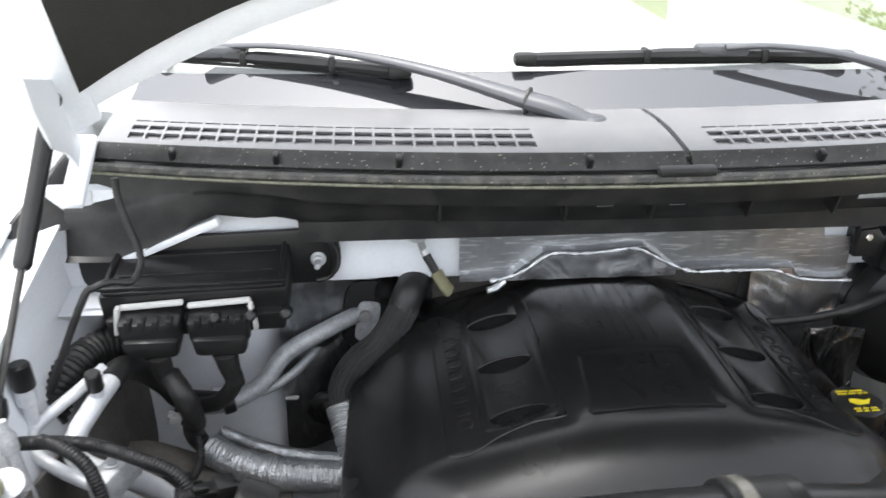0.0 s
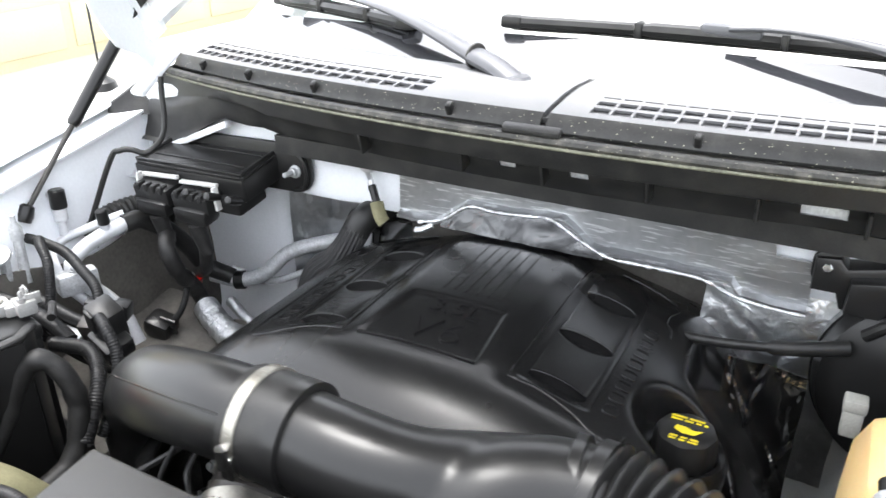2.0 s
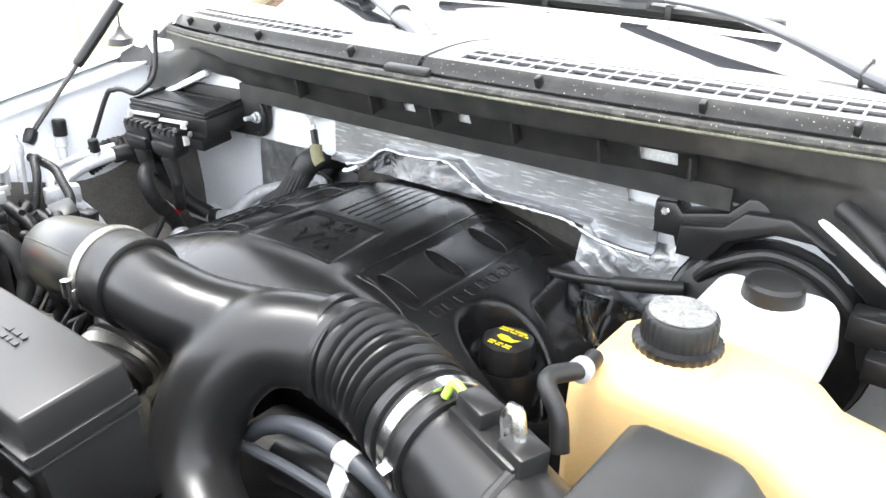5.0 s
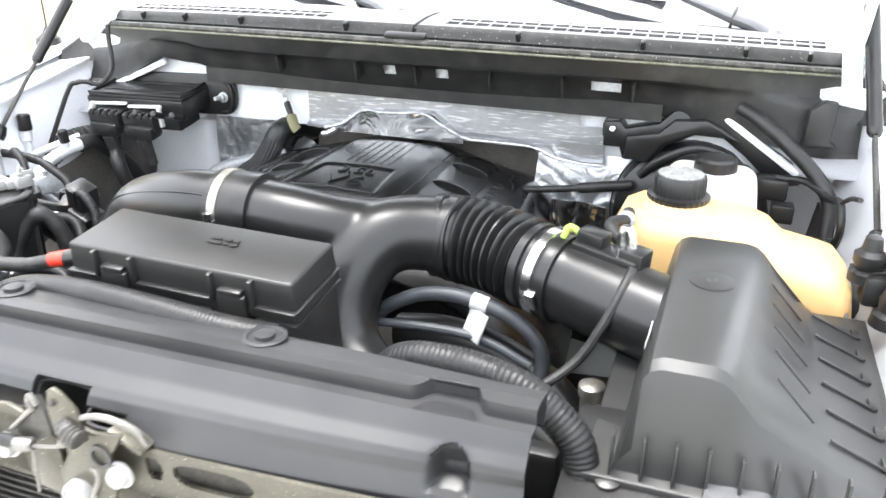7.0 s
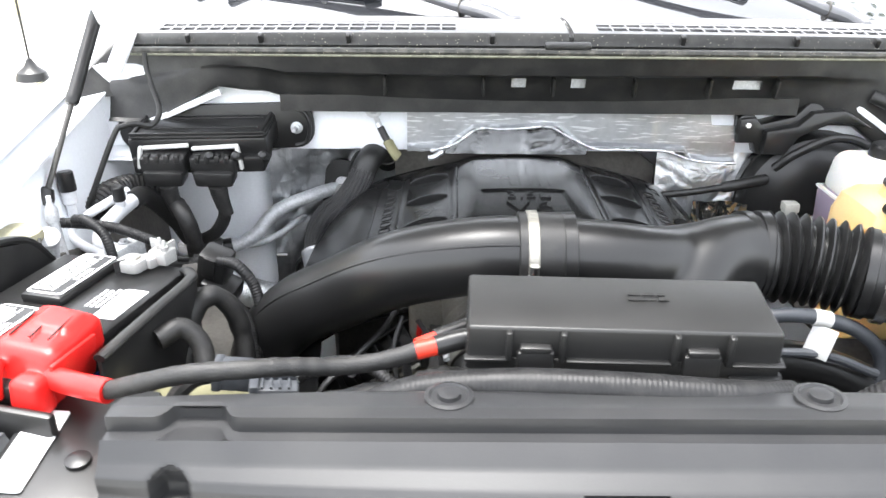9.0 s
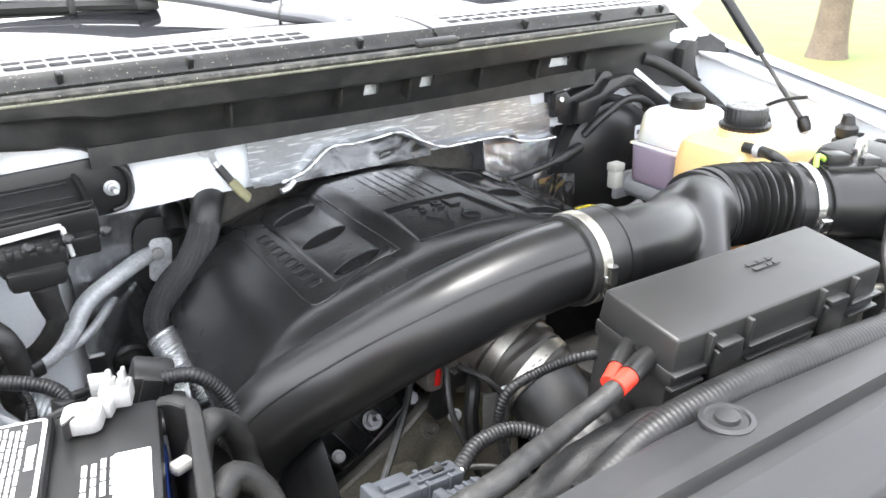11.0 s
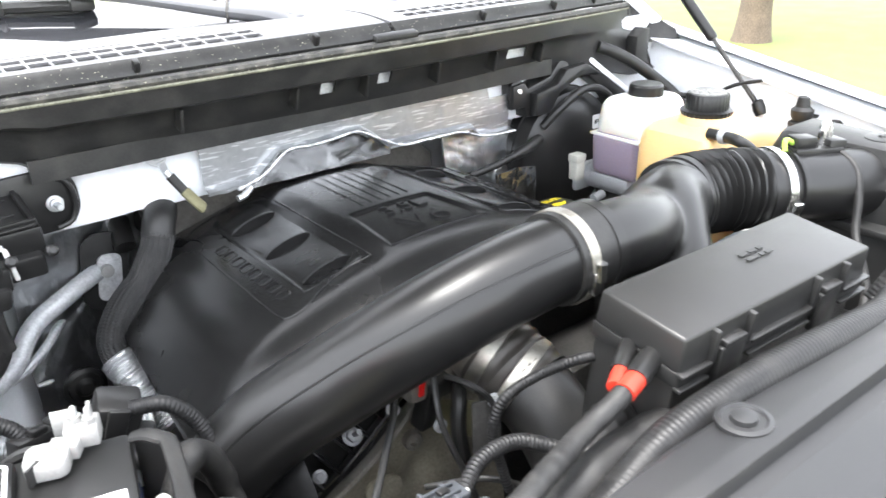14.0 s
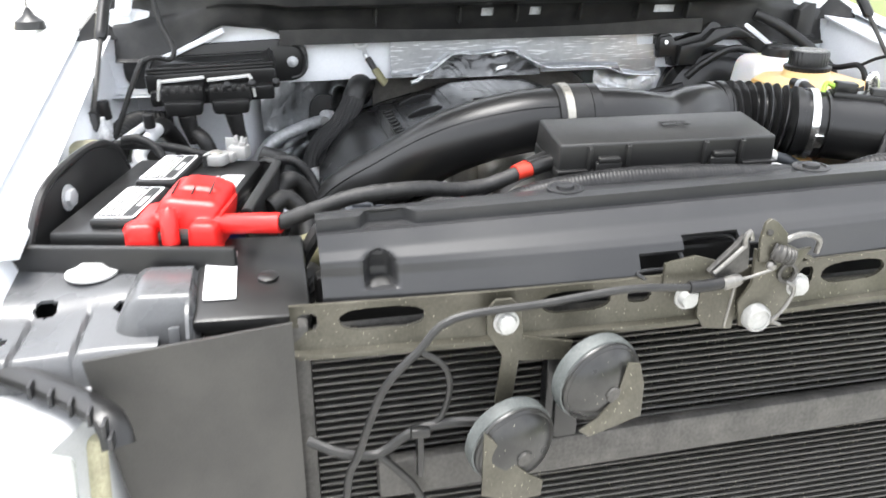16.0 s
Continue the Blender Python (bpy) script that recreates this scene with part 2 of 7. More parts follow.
LEAF = mat("tree_leaf", (0.06, 0.10, 0.025), 0.6, 0, 0.3, 4)
BARK = mat("grey_brown_bark", (0.13, 0.10, 0.075), 0.9, 0, 0.35, 9, 1.0, 60)
SIDING = mat("beige_garage_paint", (0.62, 0.55, 0.36), 0.6, 0, 0.08, 2.0, 0.2, 60)
WOOD = mat("brown_trim_wood", (0.25, 0.14, 0.07), 0.6, 0, 0.25, 12, 0.3, 80)
GREENWIRE = mat("green_yellow_wire", (0.35, 0.55, 0.08), 0.4, 0, 0.1, 60)

# ---- building helpers ----
PLACES = {}


def thing(name, at, label, category, group="", kind=""):
    """An empty at the base of a thing, which parents its parts."""
    ob = new(name)
    ob.empty_display_size = 0.02
    ob.location = at
    PLACES[ob.name] = Matrix.Translation(at)
    return tagged(ob, label, category, group, kind)


def finish(name, bm, material, sharp=35):
    me = bpy.data.meshes.new(name)
    bmesh.ops.recalc_face_normals(bm, faces=bm.faces[:])
    bm.to_mesh(me)
    bm.free()
    me.materials.append(material)
    me.shade_smooth()
    me.set_sharp_from_angle(angle=radians(sharp))
    return me


def part(name, bm, material, parent, label="", sharp=35):
    """One mesh object, built in world metres, under a thing or a part."""
    ob = new(name, finish(name, bm, material, sharp))
    ob.parent = parent
    ob.matrix_parent_inverse = PLACES.get(parent.name, Matrix()).inverted()
    return tagged(ob, label)


def solo(name, bm, material, label, category, group="", kind="", sharp=35):
    """A thing of one mesh, with its origin at the middle of its base."""
    me = finish(name, bm, material, sharp)
    co = np.empty(len(me.vertices) * 3)
    me.vertices.foreach_get("co", co)
    co = co.reshape(-1, 3)
    lo, hi = co.min(0), co.max(0)
    base = Vector(((lo[0] + hi[0]) / 2, (lo[1] + hi[1]) / 2, lo[2]))
    me.transform(Matrix.Translation(-base))
    ob = new(name, me)
    ob.location = base
    PLACES[ob.name] = Matrix.Translation(base)
    return tagged(ob, label, category, group, kind)


def join(*bms):
    """Several bmeshes in one."""
    out = bmesh.new()
    for b in bms:
        me = bpy.data.meshes.new("joined")
        b.to_mesh(me)
        b.free()
        out.from_mesh(me)
        bpy.data.meshes.remove(me)
    return out


def box(c, s, bevel=0.003, rot=(0, 0, 0), taper=(1, 1), seg=2, shift=(0, 0)):
    """A box round c of size s; taper and shift move its top."""
    bm = bmesh.new()
    bmesh.ops.create_cube(bm, size=1)
    for v in bm.verts:
        top = v.co.z > 0
        v.co.x, v.co.y, v.co.z = v.co.x * s[0], v.co.y * s[1], v.co.z * s[2]
        if top:
            v.co.x, v.co.y = v.co.x * taper[0] + shift[0], v.co.y * taper[1] + shift[1]
    if bevel:
        bmesh.ops.bevel(bm, geom=bm.edges[:], offset=min(bevel, min(s) * 0.45), segments=seg, profile=0.5, affect='EDGES')
    bm.transform(pose(*c, *rot))
    return bm


def spline(points, step=0.006):
    """Evenly spaced points on a smooth curve through a few given ones."""
    p = [Vector(q) for q in points]
    p = [p[0] * 2 - p[1]] + p + [p[-1] * 2 - p[-2]]
    out = []
    for i in range(1, len(p) - 2):
        a, b, c, d = p[i - 1:i + 3]
        count = max(2, int((c - b).length / step))
        for k in range(count):
            t = k / count
            out.append(0.5 * (2 * b + (c - a) * t + (2 * a - 5 * b + 4 * c - d) * t * t + (3 * b - a - 3 * c + d) * t ** 3))
    out.append(p[-2])
    return out


def tube(points, radius, sides=14, step=0.006, cap=True, flat=1.0, up=(0, 0, 1)):
    """A pipe along a curve. radius: metres, or a function of the way run (m) and the whole length."""
    line = spline(points, step)
    run = [0.0]
    for a, b in zip(line, line[1:]):
        run.append(run[-1] + (b - a).length)
    bm = bmesh.new()
    rings, side = [], None
    for i, q in enumerate(line):
        way = (line[min(i + 1, len(line) - 1)] - line[max(i - 1, 0)]).normalized()
        if side is None:
            side = way.cross(Vector(up))
            side = side if side.length > 0.05 else way.cross(Vector((1, 0, 0)))
        side = (side - way * side.dot(way)).normalized()
        top = side.cross(way)
        r = radius(run[i], run[-1]) if callable(radius) else radius
        ring = []
        for k in range(sides):
            a = 2 * math.pi * k / sides
            ring.append(bm.verts.new(q + side * (math.cos(a) * r) + top * (math.sin(a) * r * flat)))
        rings.append(ring)
    for a, b in zip(rings, rings[1:]):
        for k in range(sides):
            bm.faces.new((a[k], a[(k + 1) % sides], b[(k + 1) % sides], b[k]))
    if cap:
        bm.faces.new(rings[0])
        bm.faces.new(rings[-1])
    return bm


def loom(points, radius, pitch=0.0042, depth=0.0008, sides=12):
    """Corrugated conduit."""
    return tube(points, lambda s, e: radius - depth * (0.5 + 0.5 * math.cos(2 * math.pi * s / pitch)), sides, pitch / 4)


def lathe(profile, at=(0, 0, 0), rot=(0, 0, 0), sides=32, lobes=0, lobe=0.0):
    """A turned body from (radius, height) pairs; lobes gives a grip to its outside."""
    bm = bmesh.new()
    rings = []
    for r, z in profile:
        ring = []
        for k in range(sides):
            a = 2 * math.pi * k / sides
            g = r * (1 + lobe * (0.5 + 0.5 * math.cos(lobes * a))) if lobes else r
            ring.append(bm.verts.new((g * math.cos(a), g * math.sin(a), z)))
        rings.append(ring)
    for a, b in zip(rings, rings[1:]):
        for k in range(sides):
            bm.faces.new((a[k], a[(k + 1) % sides], b[(k + 1) % sides], b[k]))
    bm.faces.new(rings[0])
    bm.faces.new(rings[-1])
    bm.transform(pose(*at, *rot))
    return bm


def slab(outline, thick, m, bevel=0.0, seg=2):
    """A flat outline in x and y, made thick along z and laid at the pose m."""
    bm = bmesh.new()
    f = bm.faces.new([bm.verts.new((x, y, 0)) for x, y in outline])
    ext = bmesh.ops.extrude_face_region(bm, geom=[f])
    for v in ext["geom"]:
        if isinstance(v, bmesh.types.BMVert):
            v.co.z += thick
    if bevel:
        bmesh.ops.bevel(bm, geom=[e for e in bm.edges if abs(e.verts[0].co.z - e.verts[1].co.z) < 1e-6], offset=bevel, segments=seg, profile=0.5, affect='EDGES')
    bm.transform(m)
    return bm


def rounded(w, h, r, n=5):
    """Outline of a rectangle with round corners."""
    out = []
    for cx, cy, a0 in ((w / 2 - r, h / 2 - r, 0), (-w / 2 + r, h / 2 - r, 90), (-w / 2 + r, -h / 2 + r, 180), (w / 2 - r, -h / 2 + r, 270)):
        for k in range(n + 1):
            a = radians(a0 + 90 * k / n)
            out.append((cx + r * math.cos(a), cy + r * math.sin(a)))
    return out


def sheet(place, nu, nv, thick=(0, 0, 0), keep=None):
    """A surface place(u, v), u and v from 0 to 1, with a second skin at the offset thick. keep(i, j) leaves cells open."""
    bm = bmesh.new()
    off = Vector(thick)
    g = [[bm.verts.new(place(i / nu, j / nv)) for j in range(nv + 1)] for i in range(nu + 1)]
    cells = [bm.faces.new((g[i][j], g[i + 1][j], g[i + 1][j + 1], g[i][j + 1]))
             for i in range(nu) for j in range(nv) if keep is None or keep(i, j)]
    if off.length:
        ext = bmesh.ops.extrude_face_region(bm, geom=cells)
        for v in ext["geom"]:
            if isinstance(v, bmesh.types.BMVert):
                v.co += off
        bm.faces.ensure_lookup_table()
        bmesh.ops.recalc_face_normals(bm, faces=bm.faces[:])
    loose = [v for v in bm.verts if not v.link_faces]
    bmesh.ops.delete(bm, geom=loose, context='VERTS')
    return bm


def laid(bm, m):
    bm.transform(m)
    return bm


def ring_clamp(at, way, r, width=0.014, thick=0.0022):
    """A band round a pipe."""
    bm = lathe([(r - 0.004, -width / 2), (r, -width / 2), (r + thick, -width / 2 + 0.001), (r + thick, width / 2 - 0.001), (r, width / 2), (r - 0.004, width / 2)], sides=40)
    bm.transform(Matrix.Translation(at) @ Vector(way).to_track_quat("Z", "Y").to_matrix().to_4x4())
    return bm


def bolt_head(at, way, r=0.007, h=0.005):
    bm = join(lathe([(r * 1.45, 0), (r * 1.45, 0.0015), (r, 0.0018)], sides=18), lathe([(r, 0.001), (r, h), (r * 0.8, h + 0.001)], sides=6))
    bm.transform(Matrix.Translation(at) @ Vector(way).to_track_quat("Z", "Y").to_matrix().to_4x4())
    return bm


def lettering(text, size, depth, m, bold=0.0):
    """Raised letters in the built-in font, as a bmesh at the pose m."""
    cu = bpy.data.curves.new("lettering", 'FONT')
    cu.body, cu.size, cu.extrude, cu.offset = text, size, depth, bold
    cu.align_x, cu.align_y, cu.resolution_u = 'CENTER', 'CENTER', 3
    ob = new("lettering", cu)
    me = bpy.data.meshes.new_from_object(ob.evaluated_get(bpy.context.evaluated_depsgraph_get()))
    bpy.data.objects.remove(ob)
    bpy.data.curves.remove(cu)
    bm = bmesh.new()
    bm.from_mesh(me)
    bpy.data.meshes.remove(me)
    bm.transform(m)
    return bm


def bars(rows, width, height, m, thick=0.0006, seed=1):
    """Writing that cannot be read: short bars in rows."""
    rnd = random.Random(seed)
    out = []
    for k in range(rows):
        x = -width / 2
        y = height / 2 - (k + 0.5) * height / rows
        while x < width / 2 - 0.004:
            w = min(rnd.uniform(0.006, 0.02), width / 2 - x)
            out.append(slab([(x, y - height / rows * 0.27), (x + w, y - height / rows * 0.27), (x + w, y + height / rows * 0.27), (x, y + height / rows * 0.27)], thick, m))
            x += w + 0.003
    return join(*out)

# ---- large structure: ground, yard, truck body ----


def bow(x):
    """How far the cowl line bends back from the middle to a side."""
    return (x / 0.73) ** 2


def seal_line(x):
    return Vector((x, 0.888 + 0.167 * bow(x), 1.364 - 0.030 * bow(x)))


def glass_foot(x):
    return Vector((x, 1.088 + 0.17 * bow(x), 1.384 - 0.025 * bow(x)))


def ground_height(u, v):
    return Vector(((u - 0.5) * 2400, (v - 0.5) * 2400, 0))


tagged(new("ground", finish("ground", sheet(ground_height, 8, 8), GRASS)), "mown green grass round the driveway", "ground", kind="structure")
# Extended far behind the truck to brighten the view through the windscreen.
tagged(new("road", finish("road", box((-2.6, 12, 0.0), (11.6, 60, 0.02), 0), CONCRETE)), "pale concrete driveway under the truck, extended behind it", "driveway", kind="structure")
tagged(new("pavement", finish("pavement", box((30, 14, 0.0), (36, 9, 0.02), 0), CONCRETE)), "pale concrete street beyond the grass", "street", kind="structure")

garage = thing("garage", (-6.5, 7.0, 0), "beige garage with a panelled door", "garage")
part("wall", box((-6.6, 7.5, 1.6), (0.25, 9.0, 3.2), 0.01), SIDING, garage)
part("roof", box((-6.7, 7.5, 3.3), (1.4, 9.6, 0.2), 0.02), WOOD, garage, "brown roof edge")
garage_door = part("door", box((-6.45, 6.5, 1.1), (0.05, 4.8, 2.2), 0.005), SIDING, garage, "beige sectional door")
for k in range(4):
    for j in range(5):
        part("panel", box((-6.42, 4.75 + j * 0.93, 0.32 + k * 0.52), (0.03, 0.82, 0.42), 0.012), SIDING, garage_door)


def make_tree(at, height, spread, seed):
    rnd = random.Random(seed)
    x, y = at
    tree = thing("tree", (x, y, 0), "grey-brown trunked shade tree on the grass", "tree", "yard trees")
    part("trunk", tube([(x, y, -0.1), (x + 0.03, y, 1.2), (x - 0.04, y + 0.05, 2.6), (x, y, height * 0.6)], lambda s, e: 0.17 - 0.09 * s / e + 0.08 * math.exp(-s * 5), 14, 0.15), BARK, tree)
    tips = []
    for k in range(9):
        a, z0 = k * 2.4, 2.2 + 0.22 * k
        tip = Vector((x + math.cos(a) * spread * rnd.uniform(0.5, 0.9), y + math.sin(a) * spread * rnd.uniform(0.5, 0.9), z0 + rnd.uniform(0.8, 1.8)))
        part("limb", tube([(x, y, z0 - 0.3), (x * 0.5 + tip.x * 0.5, y * 0.5 + tip.y * 0.5, z0 + 0.2), tip], lambda s, e: 0.06 - 0.045 * s / e, 7, 0.25), BARK, tree)
        tips.append(tip)
    bm = bmesh.new()
    for k in range(2600):
        c = tips[k % 9] + Vector((rnd.gauss(0, 0.6), rnd.gauss(0, 0.6), rnd.gauss(0.2, 0.45)))
        m = Matrix.Translation(c) @ Euler((rnd.uniform(0, 6), rnd.uniform(0, 6), rnd.uniform(0, 6))).to_matrix().to_4x4()
        bm.faces.new([bm.verts.new(m @ Vector(p)) for p in ((-0.07, 0, 0), (0, -0.04, 0.01), (0.08, 0, 0), (0, 0.04, 0.01))])
    tagged(part("crown", bm, LEAF, tree), kind="stuff")
    return tree


make_tree((7.4, 4.8), 6.0, 2.2, 3)
make_tree((14.0, 12.0), 7.0, 2.6, 5)
make_tree((-9.0, 16.0), 7.0, 2.8, 8)

truck = thing("pickup_truck", (0, 1.0, 0), "white pickup truck with its hood propped open", "truck")


def firewall_place(u, v):
    x = -0.82 + 1.64 * u
    line = [(1.035, 1.30), (1.03, 1.24), (1.025, 1.165), (1.03, 1.152), (1.06, 1.148), (1.15, 1.142), (1.185, 1.12), (1.19, 0.98), (1.185, 0.84), (1.12, 0.6)]
    y, z = line[round(v * 9)]
    dent = 0.006 * math.exp(-((x + 0.33) / 0.02) ** 2) if v < 0.4 else -0.10 * (0.5 - 0.5 * math.tanh((x + 0.5) * 40))
    return Vector((x, y + dent, z))


part("firewall", sheet(firewall_place, 80, 9, (0, 0.012, 0.004)), BAYPAINT, truck, "white painted pressed steel firewall")


def fender_top(y):
    return 1.246 + (y - 0.983) * 0.18


for side, word in ((-1, "left"), (1, "right")):
    def inner(u, v, side=side):
        y = 0.18 + 0.92 * u
        top = fender_top(y)
        drop = [0.0, 0.004, 0.03, 0.10, 0.14, 0.3, 0.6]
        out = [0.86, 0.805, 0.795, 0.785, 0.76, 0.75, 0.75]
        k = round(v * 6)
        wave = 0.012 * math.exp(-((y - 0.72) / 0.05) ** 2) * (1 if 2 <= k <= 4 else 0)
        return Vector((side * (out[k] - wave), y, top - drop[k]))

    def outer(u, v, side=side):
        y = -0.05 + 1.75 * u
        top = fender_top(y) + 0.012
        ang = v * 1.45
        return Vector((side * (0.83 + 0.17 * math.sin(ang)), y, top + 0.012 - 0.13 * (1 - math.cos(ang)) - (0.55 if v > 0.95 else 0)))

    part("inner_fender", sheet(inner, 40, 6, (side * 0.004, 0, -0.004)), BAYPAINT, truck, "white painted inner wing")
    part("fender", sheet(outer, 40, 20, (0, 0, -0.006)), PAINT, truck, "glossy white outer wing")
    part("fender_flange", box((side * 0.822, 0.72, fender_top(0.72) + 0.003), (0.085, 0.95, 0.006), 0.002, (10.2, 0, 0)), BAYPAINT, truck)
    # triangular flap where the wing meets the cowl
    quad = [Vector((side * x, y, z)) for x, y, z in ((0.772, 1.095, 1.340), (0.828, 0.992, 1.272), (0.830, 0.984, 1.254), (0.766, 1.02, 1.250))]
    part("corner_flap", sheet(lambda u, v: (quad[0] * (1 - u) + quad[1] * u) * (1 - v) + (quad[3] * (1 - u) + quad[2] * u) * v, 8, 6, (side * 0.006, 0, 0)), SHELF, truck, "matt black corner flap")

# shut lower bay, so that the ground is not seen between the parts
part("undertray", sheet(lambda u, v: Vector((-0.78 + 1.56 * u, 0.06 + 1.06 * v, 0.62 + 0.02 * math.sin(9 * u) * math.cos(7 * v))), 12, 12, (0, 0, -0.01)), DARK, truck, "dark undertray")

# dark wheelhouse liners low in the bay
for side in (-1, 1):
    part("liner", sheet(lambda u, v, side=side: Vector((side * (0.742 - 0.02 * math.sin(v * 3.1)), 0.32 + 0.78 * u, 1.075 - 0.02 * math.sin(u * 12) - 0.45 * v)), 20, 8, (side * 0.004, 0, 0)), LINER, truck, "muddy black wheelhouse liner")
    part("liner", sheet(lambda u, v, side=side: Vector((side * (0.745 - 0.26 * v), 0.56 + 0.40 * u, 0.925 - 0.03 * v + 0.012 * math.sin(u * 14) * math.sin(v * 9))), 20, 12, (0, 0, -0.006)), LINER, truck, "muddy black wheelhouse liner")

# windscreen, dashboard, cab


def glass_place(u, v):
    x = (u - 0.5) * 1.46
    p = glass_foot(x)
    return p + Vector((-x * 0.22 * v, 0.95 * v, 0.46 * v))


wind = part("windscreen", sheet(glass_place, 32, 16, (0, 0.002, -0.005)), GLASS, truck, "large raked windscreen")
wind.visible_shadow = False
part("frit_band", sheet(lambda u, v: glass_place(u, 0.002 + (0.084 - 0.022 * abs(2 * u - 1)) * v) + Vector((0, -0.0006, 0.0012)), 32, 4, (0, 0.0003, -0.0006)), FRIT, wind, "dark printed band along the foot of the glass, made to mirror the sky")
part("dashboard", sheet(lambda u, v: glass_foot((u - 0.5) * 1.44) + Vector((0, 0.02 + 0.70 * v, -0.02 - 0.10 * v)), 24, 8, (0, 0, -0.03)), DASH, truck, "grey dashboard top behind the glass")
for side in (-1, 1):
    part("pillar", tube([glass_foot(side * 0.73) + Vector((side * 0.03, 0.02, -0.05)), glass_foot(side * 0.70) + Vector((side * -0.05, 0.5, 0.28)), glass_foot(side * 0.62) + Vector((0, 0.95, 0.52))], 0.045, 10, 0.05), PAINT, truck)
    part("cab_side", box((side * 0.86, 2.1, 0.95), (0.12, 1.9, 0.8), 0.04), PAINT, truck)
for side in (-1, 1):
    for y in (0.55,):
        wheel = part("wheel", lathe([(0.18, -0.12), (0.39, -0.125), (0.41, -0.09), (0.41, 0.09), (0.39, 0.125), (0.18, 0.12)], (side * 0.86, y, 0.41), (0, 90, 0), sides=48), RUBBER, truck, "black tyre")
        part("rim", lathe([(0.05, -0.10), (0.19, -0.11), (0.21, -0.06), (0.21, 0.06), (0.19, 0.11), (0.05, 0.10)], (side * 0.86, y, 0.41), (0, 90, 0), sides=32), ALU, wheel, "alloy rim")
part("roof", box((0, 2.7, 1.93), (1.35, 1.7, 0.06), 0.025), PAINT, truck)
part("cab_floor", box((0, 2.1, 0.52), (1.70, 1.95, 0.06), 0.02), DARK, truck)

# hood, hinged at the back and raised
OPEN = radians(62)


def hood_place(u, v):
    x = (u - 0.5) * 1.60
    d0 = 0.29 - 0.235 * min(1.15, bow(x))
    d = d0 + v * (1.25 - d0 - 0.12 * bow(x))
    crown = 0.03 * (1 - bow(x)) * 0.6
    return Vector((x, 1.08 - d * math.cos(OPEN) + crown * math.sin(OPEN), 1.36 + d * math.sin(OPEN) + crown * math.cos(OPEN)))


hood = part("hood", sheet(hood_place, 40, 24, (0, 0.012, 0.009)), PAINT, truck, "white hood raised on two gas struts")
part("hood_rim", sheet(lambda u, v: hood_place(u, 0.015 + v * 0.055) + Vector((0, -0.016, -0.02 + 0.015 * abs(v - 0.5))), 40, 4, (0, -0.006, -0.004)), BAYPAINT, hood)
part("insulation", sheet(lambda u, v: hood_place(0.055 + u * 0.89, 0.06 + v * 0.86 + 0.015 * math.sin(u * 9)) + Vector((0, -0.02, -0.022)), 30, 16, (0, -0.01, -0.008)), FELT, hood, "dark felt sound insulation pad")
for s in (0.0, 0.94):
    part("hood_rim", sheet(lambda u, v, s=s: hood_place(s + u * 0.06, v) + Vector((0, -0.016, -0.016)), 4, 24, (0, -0.008, -0.006)), BAYPAINT, hood)

# cowl: grille panels in two halves, with open slots


def cowl_panel(x0, x1, h0, h1):
    xs, x = [x0], x0
    holes = set()
    while x < x1 - 0.001:
        if h0 <= x < h1:
            xs.append(x + 0.0035)
            holes.add(len(xs) - 1)
            xs.append(x + 0.026)
            x += 0.026
        else:
            x = min(x + 0.02, x1)
            xs.append(x)
    vs = [0, 0.3, 0.9, 1.0, 1.07, 1.17, 1.22, 1.305, 1.38, 1.405, 1.62, 2.0]

    def place(u, v):
        xx, w = xs[round(u * (len(xs) - 1))], vs[round(v * (len(vs) - 1))]
        a = seal_line(xx) + Vector((0, 0.008, 0.002))
        b = seal_line(xx) + Vector((0, 0.028, 0.020))
        c = glass_foot(xx) + Vector((0, 0.006, 0.002))
        if w <= 1:
            return a + (b - a) * w + Vector((0, 0, 0.004 * math.sin(w * 3.14)))
        return b + (c - b) * (w - 1) + Vector((0, 0, 0.006 * math.sin((w - 1) * 3.14)))

    part("grille", sheet(place, len(xs) - 1, len(vs) - 1, (0, 0.002, -0.004), lambda i, j: j >= 2 and not (i in holes and j in (4, 6, 8))), COWL, cowl, "grey slotted grille, lighter than the front lip", 50)
    part("front_lip", sheet(place, len(xs) - 1, len(vs) - 1, (0, 0.002, -0.004), lambda i, j: j < 2), LIP, cowl, "black front lip with pollen specks", 50)
    # Added floor, set so close below that the slots hold little shade.
    part("slot_floor", sheet(lambda u, v: place(u, v) + Vector((0, 0.002, -0.0055)), len(xs) - 1, len(vs) - 1, (0, 0.001, -0.002), lambda i, j: 3 <= j < 10), COWL, cowl, "grey floor added close under the slots to keep them light", 50)


cowl = thing("cowl", (0, 0.95, 1.36), "grey plastic cowl with slotted air grilles", "cowl")
cowl_panel(-0.735, 0.034, -0.70, -0.16)
cowl_panel(0.042, 0.735, 0.075, 0.70)
part("plenum", sheet(lambda u, v: seal_line(-0.73 + 1.46 * u) + Vector((0, 0.025 + 0.2 * v, -0.03)), 30, 3, (0, 0, -0.01)), DARK, cowl, "dark air plenum")
part("joint_strip", sheet(lambda u, v: seal_line(0.038) + (glass_foot(0.038) - seal_line(0.038)) * (0.10 + 0.88 * v) + Vector(((u - 0.5) * 0.009, 0, 0.010 * (1 - v) + 0.002)), 2, 12, (0, 0, -0.006)), SHELF, cowl, "dark joint between the two halves")
part("seal_joint", box(seal_line(0.03) + Vector((0, -0.004, 0.004)), (0.075, 0.016, 0.010), 0.004, (20, 0, 2)), SHELF, cowl, "black overlapping seal joint")
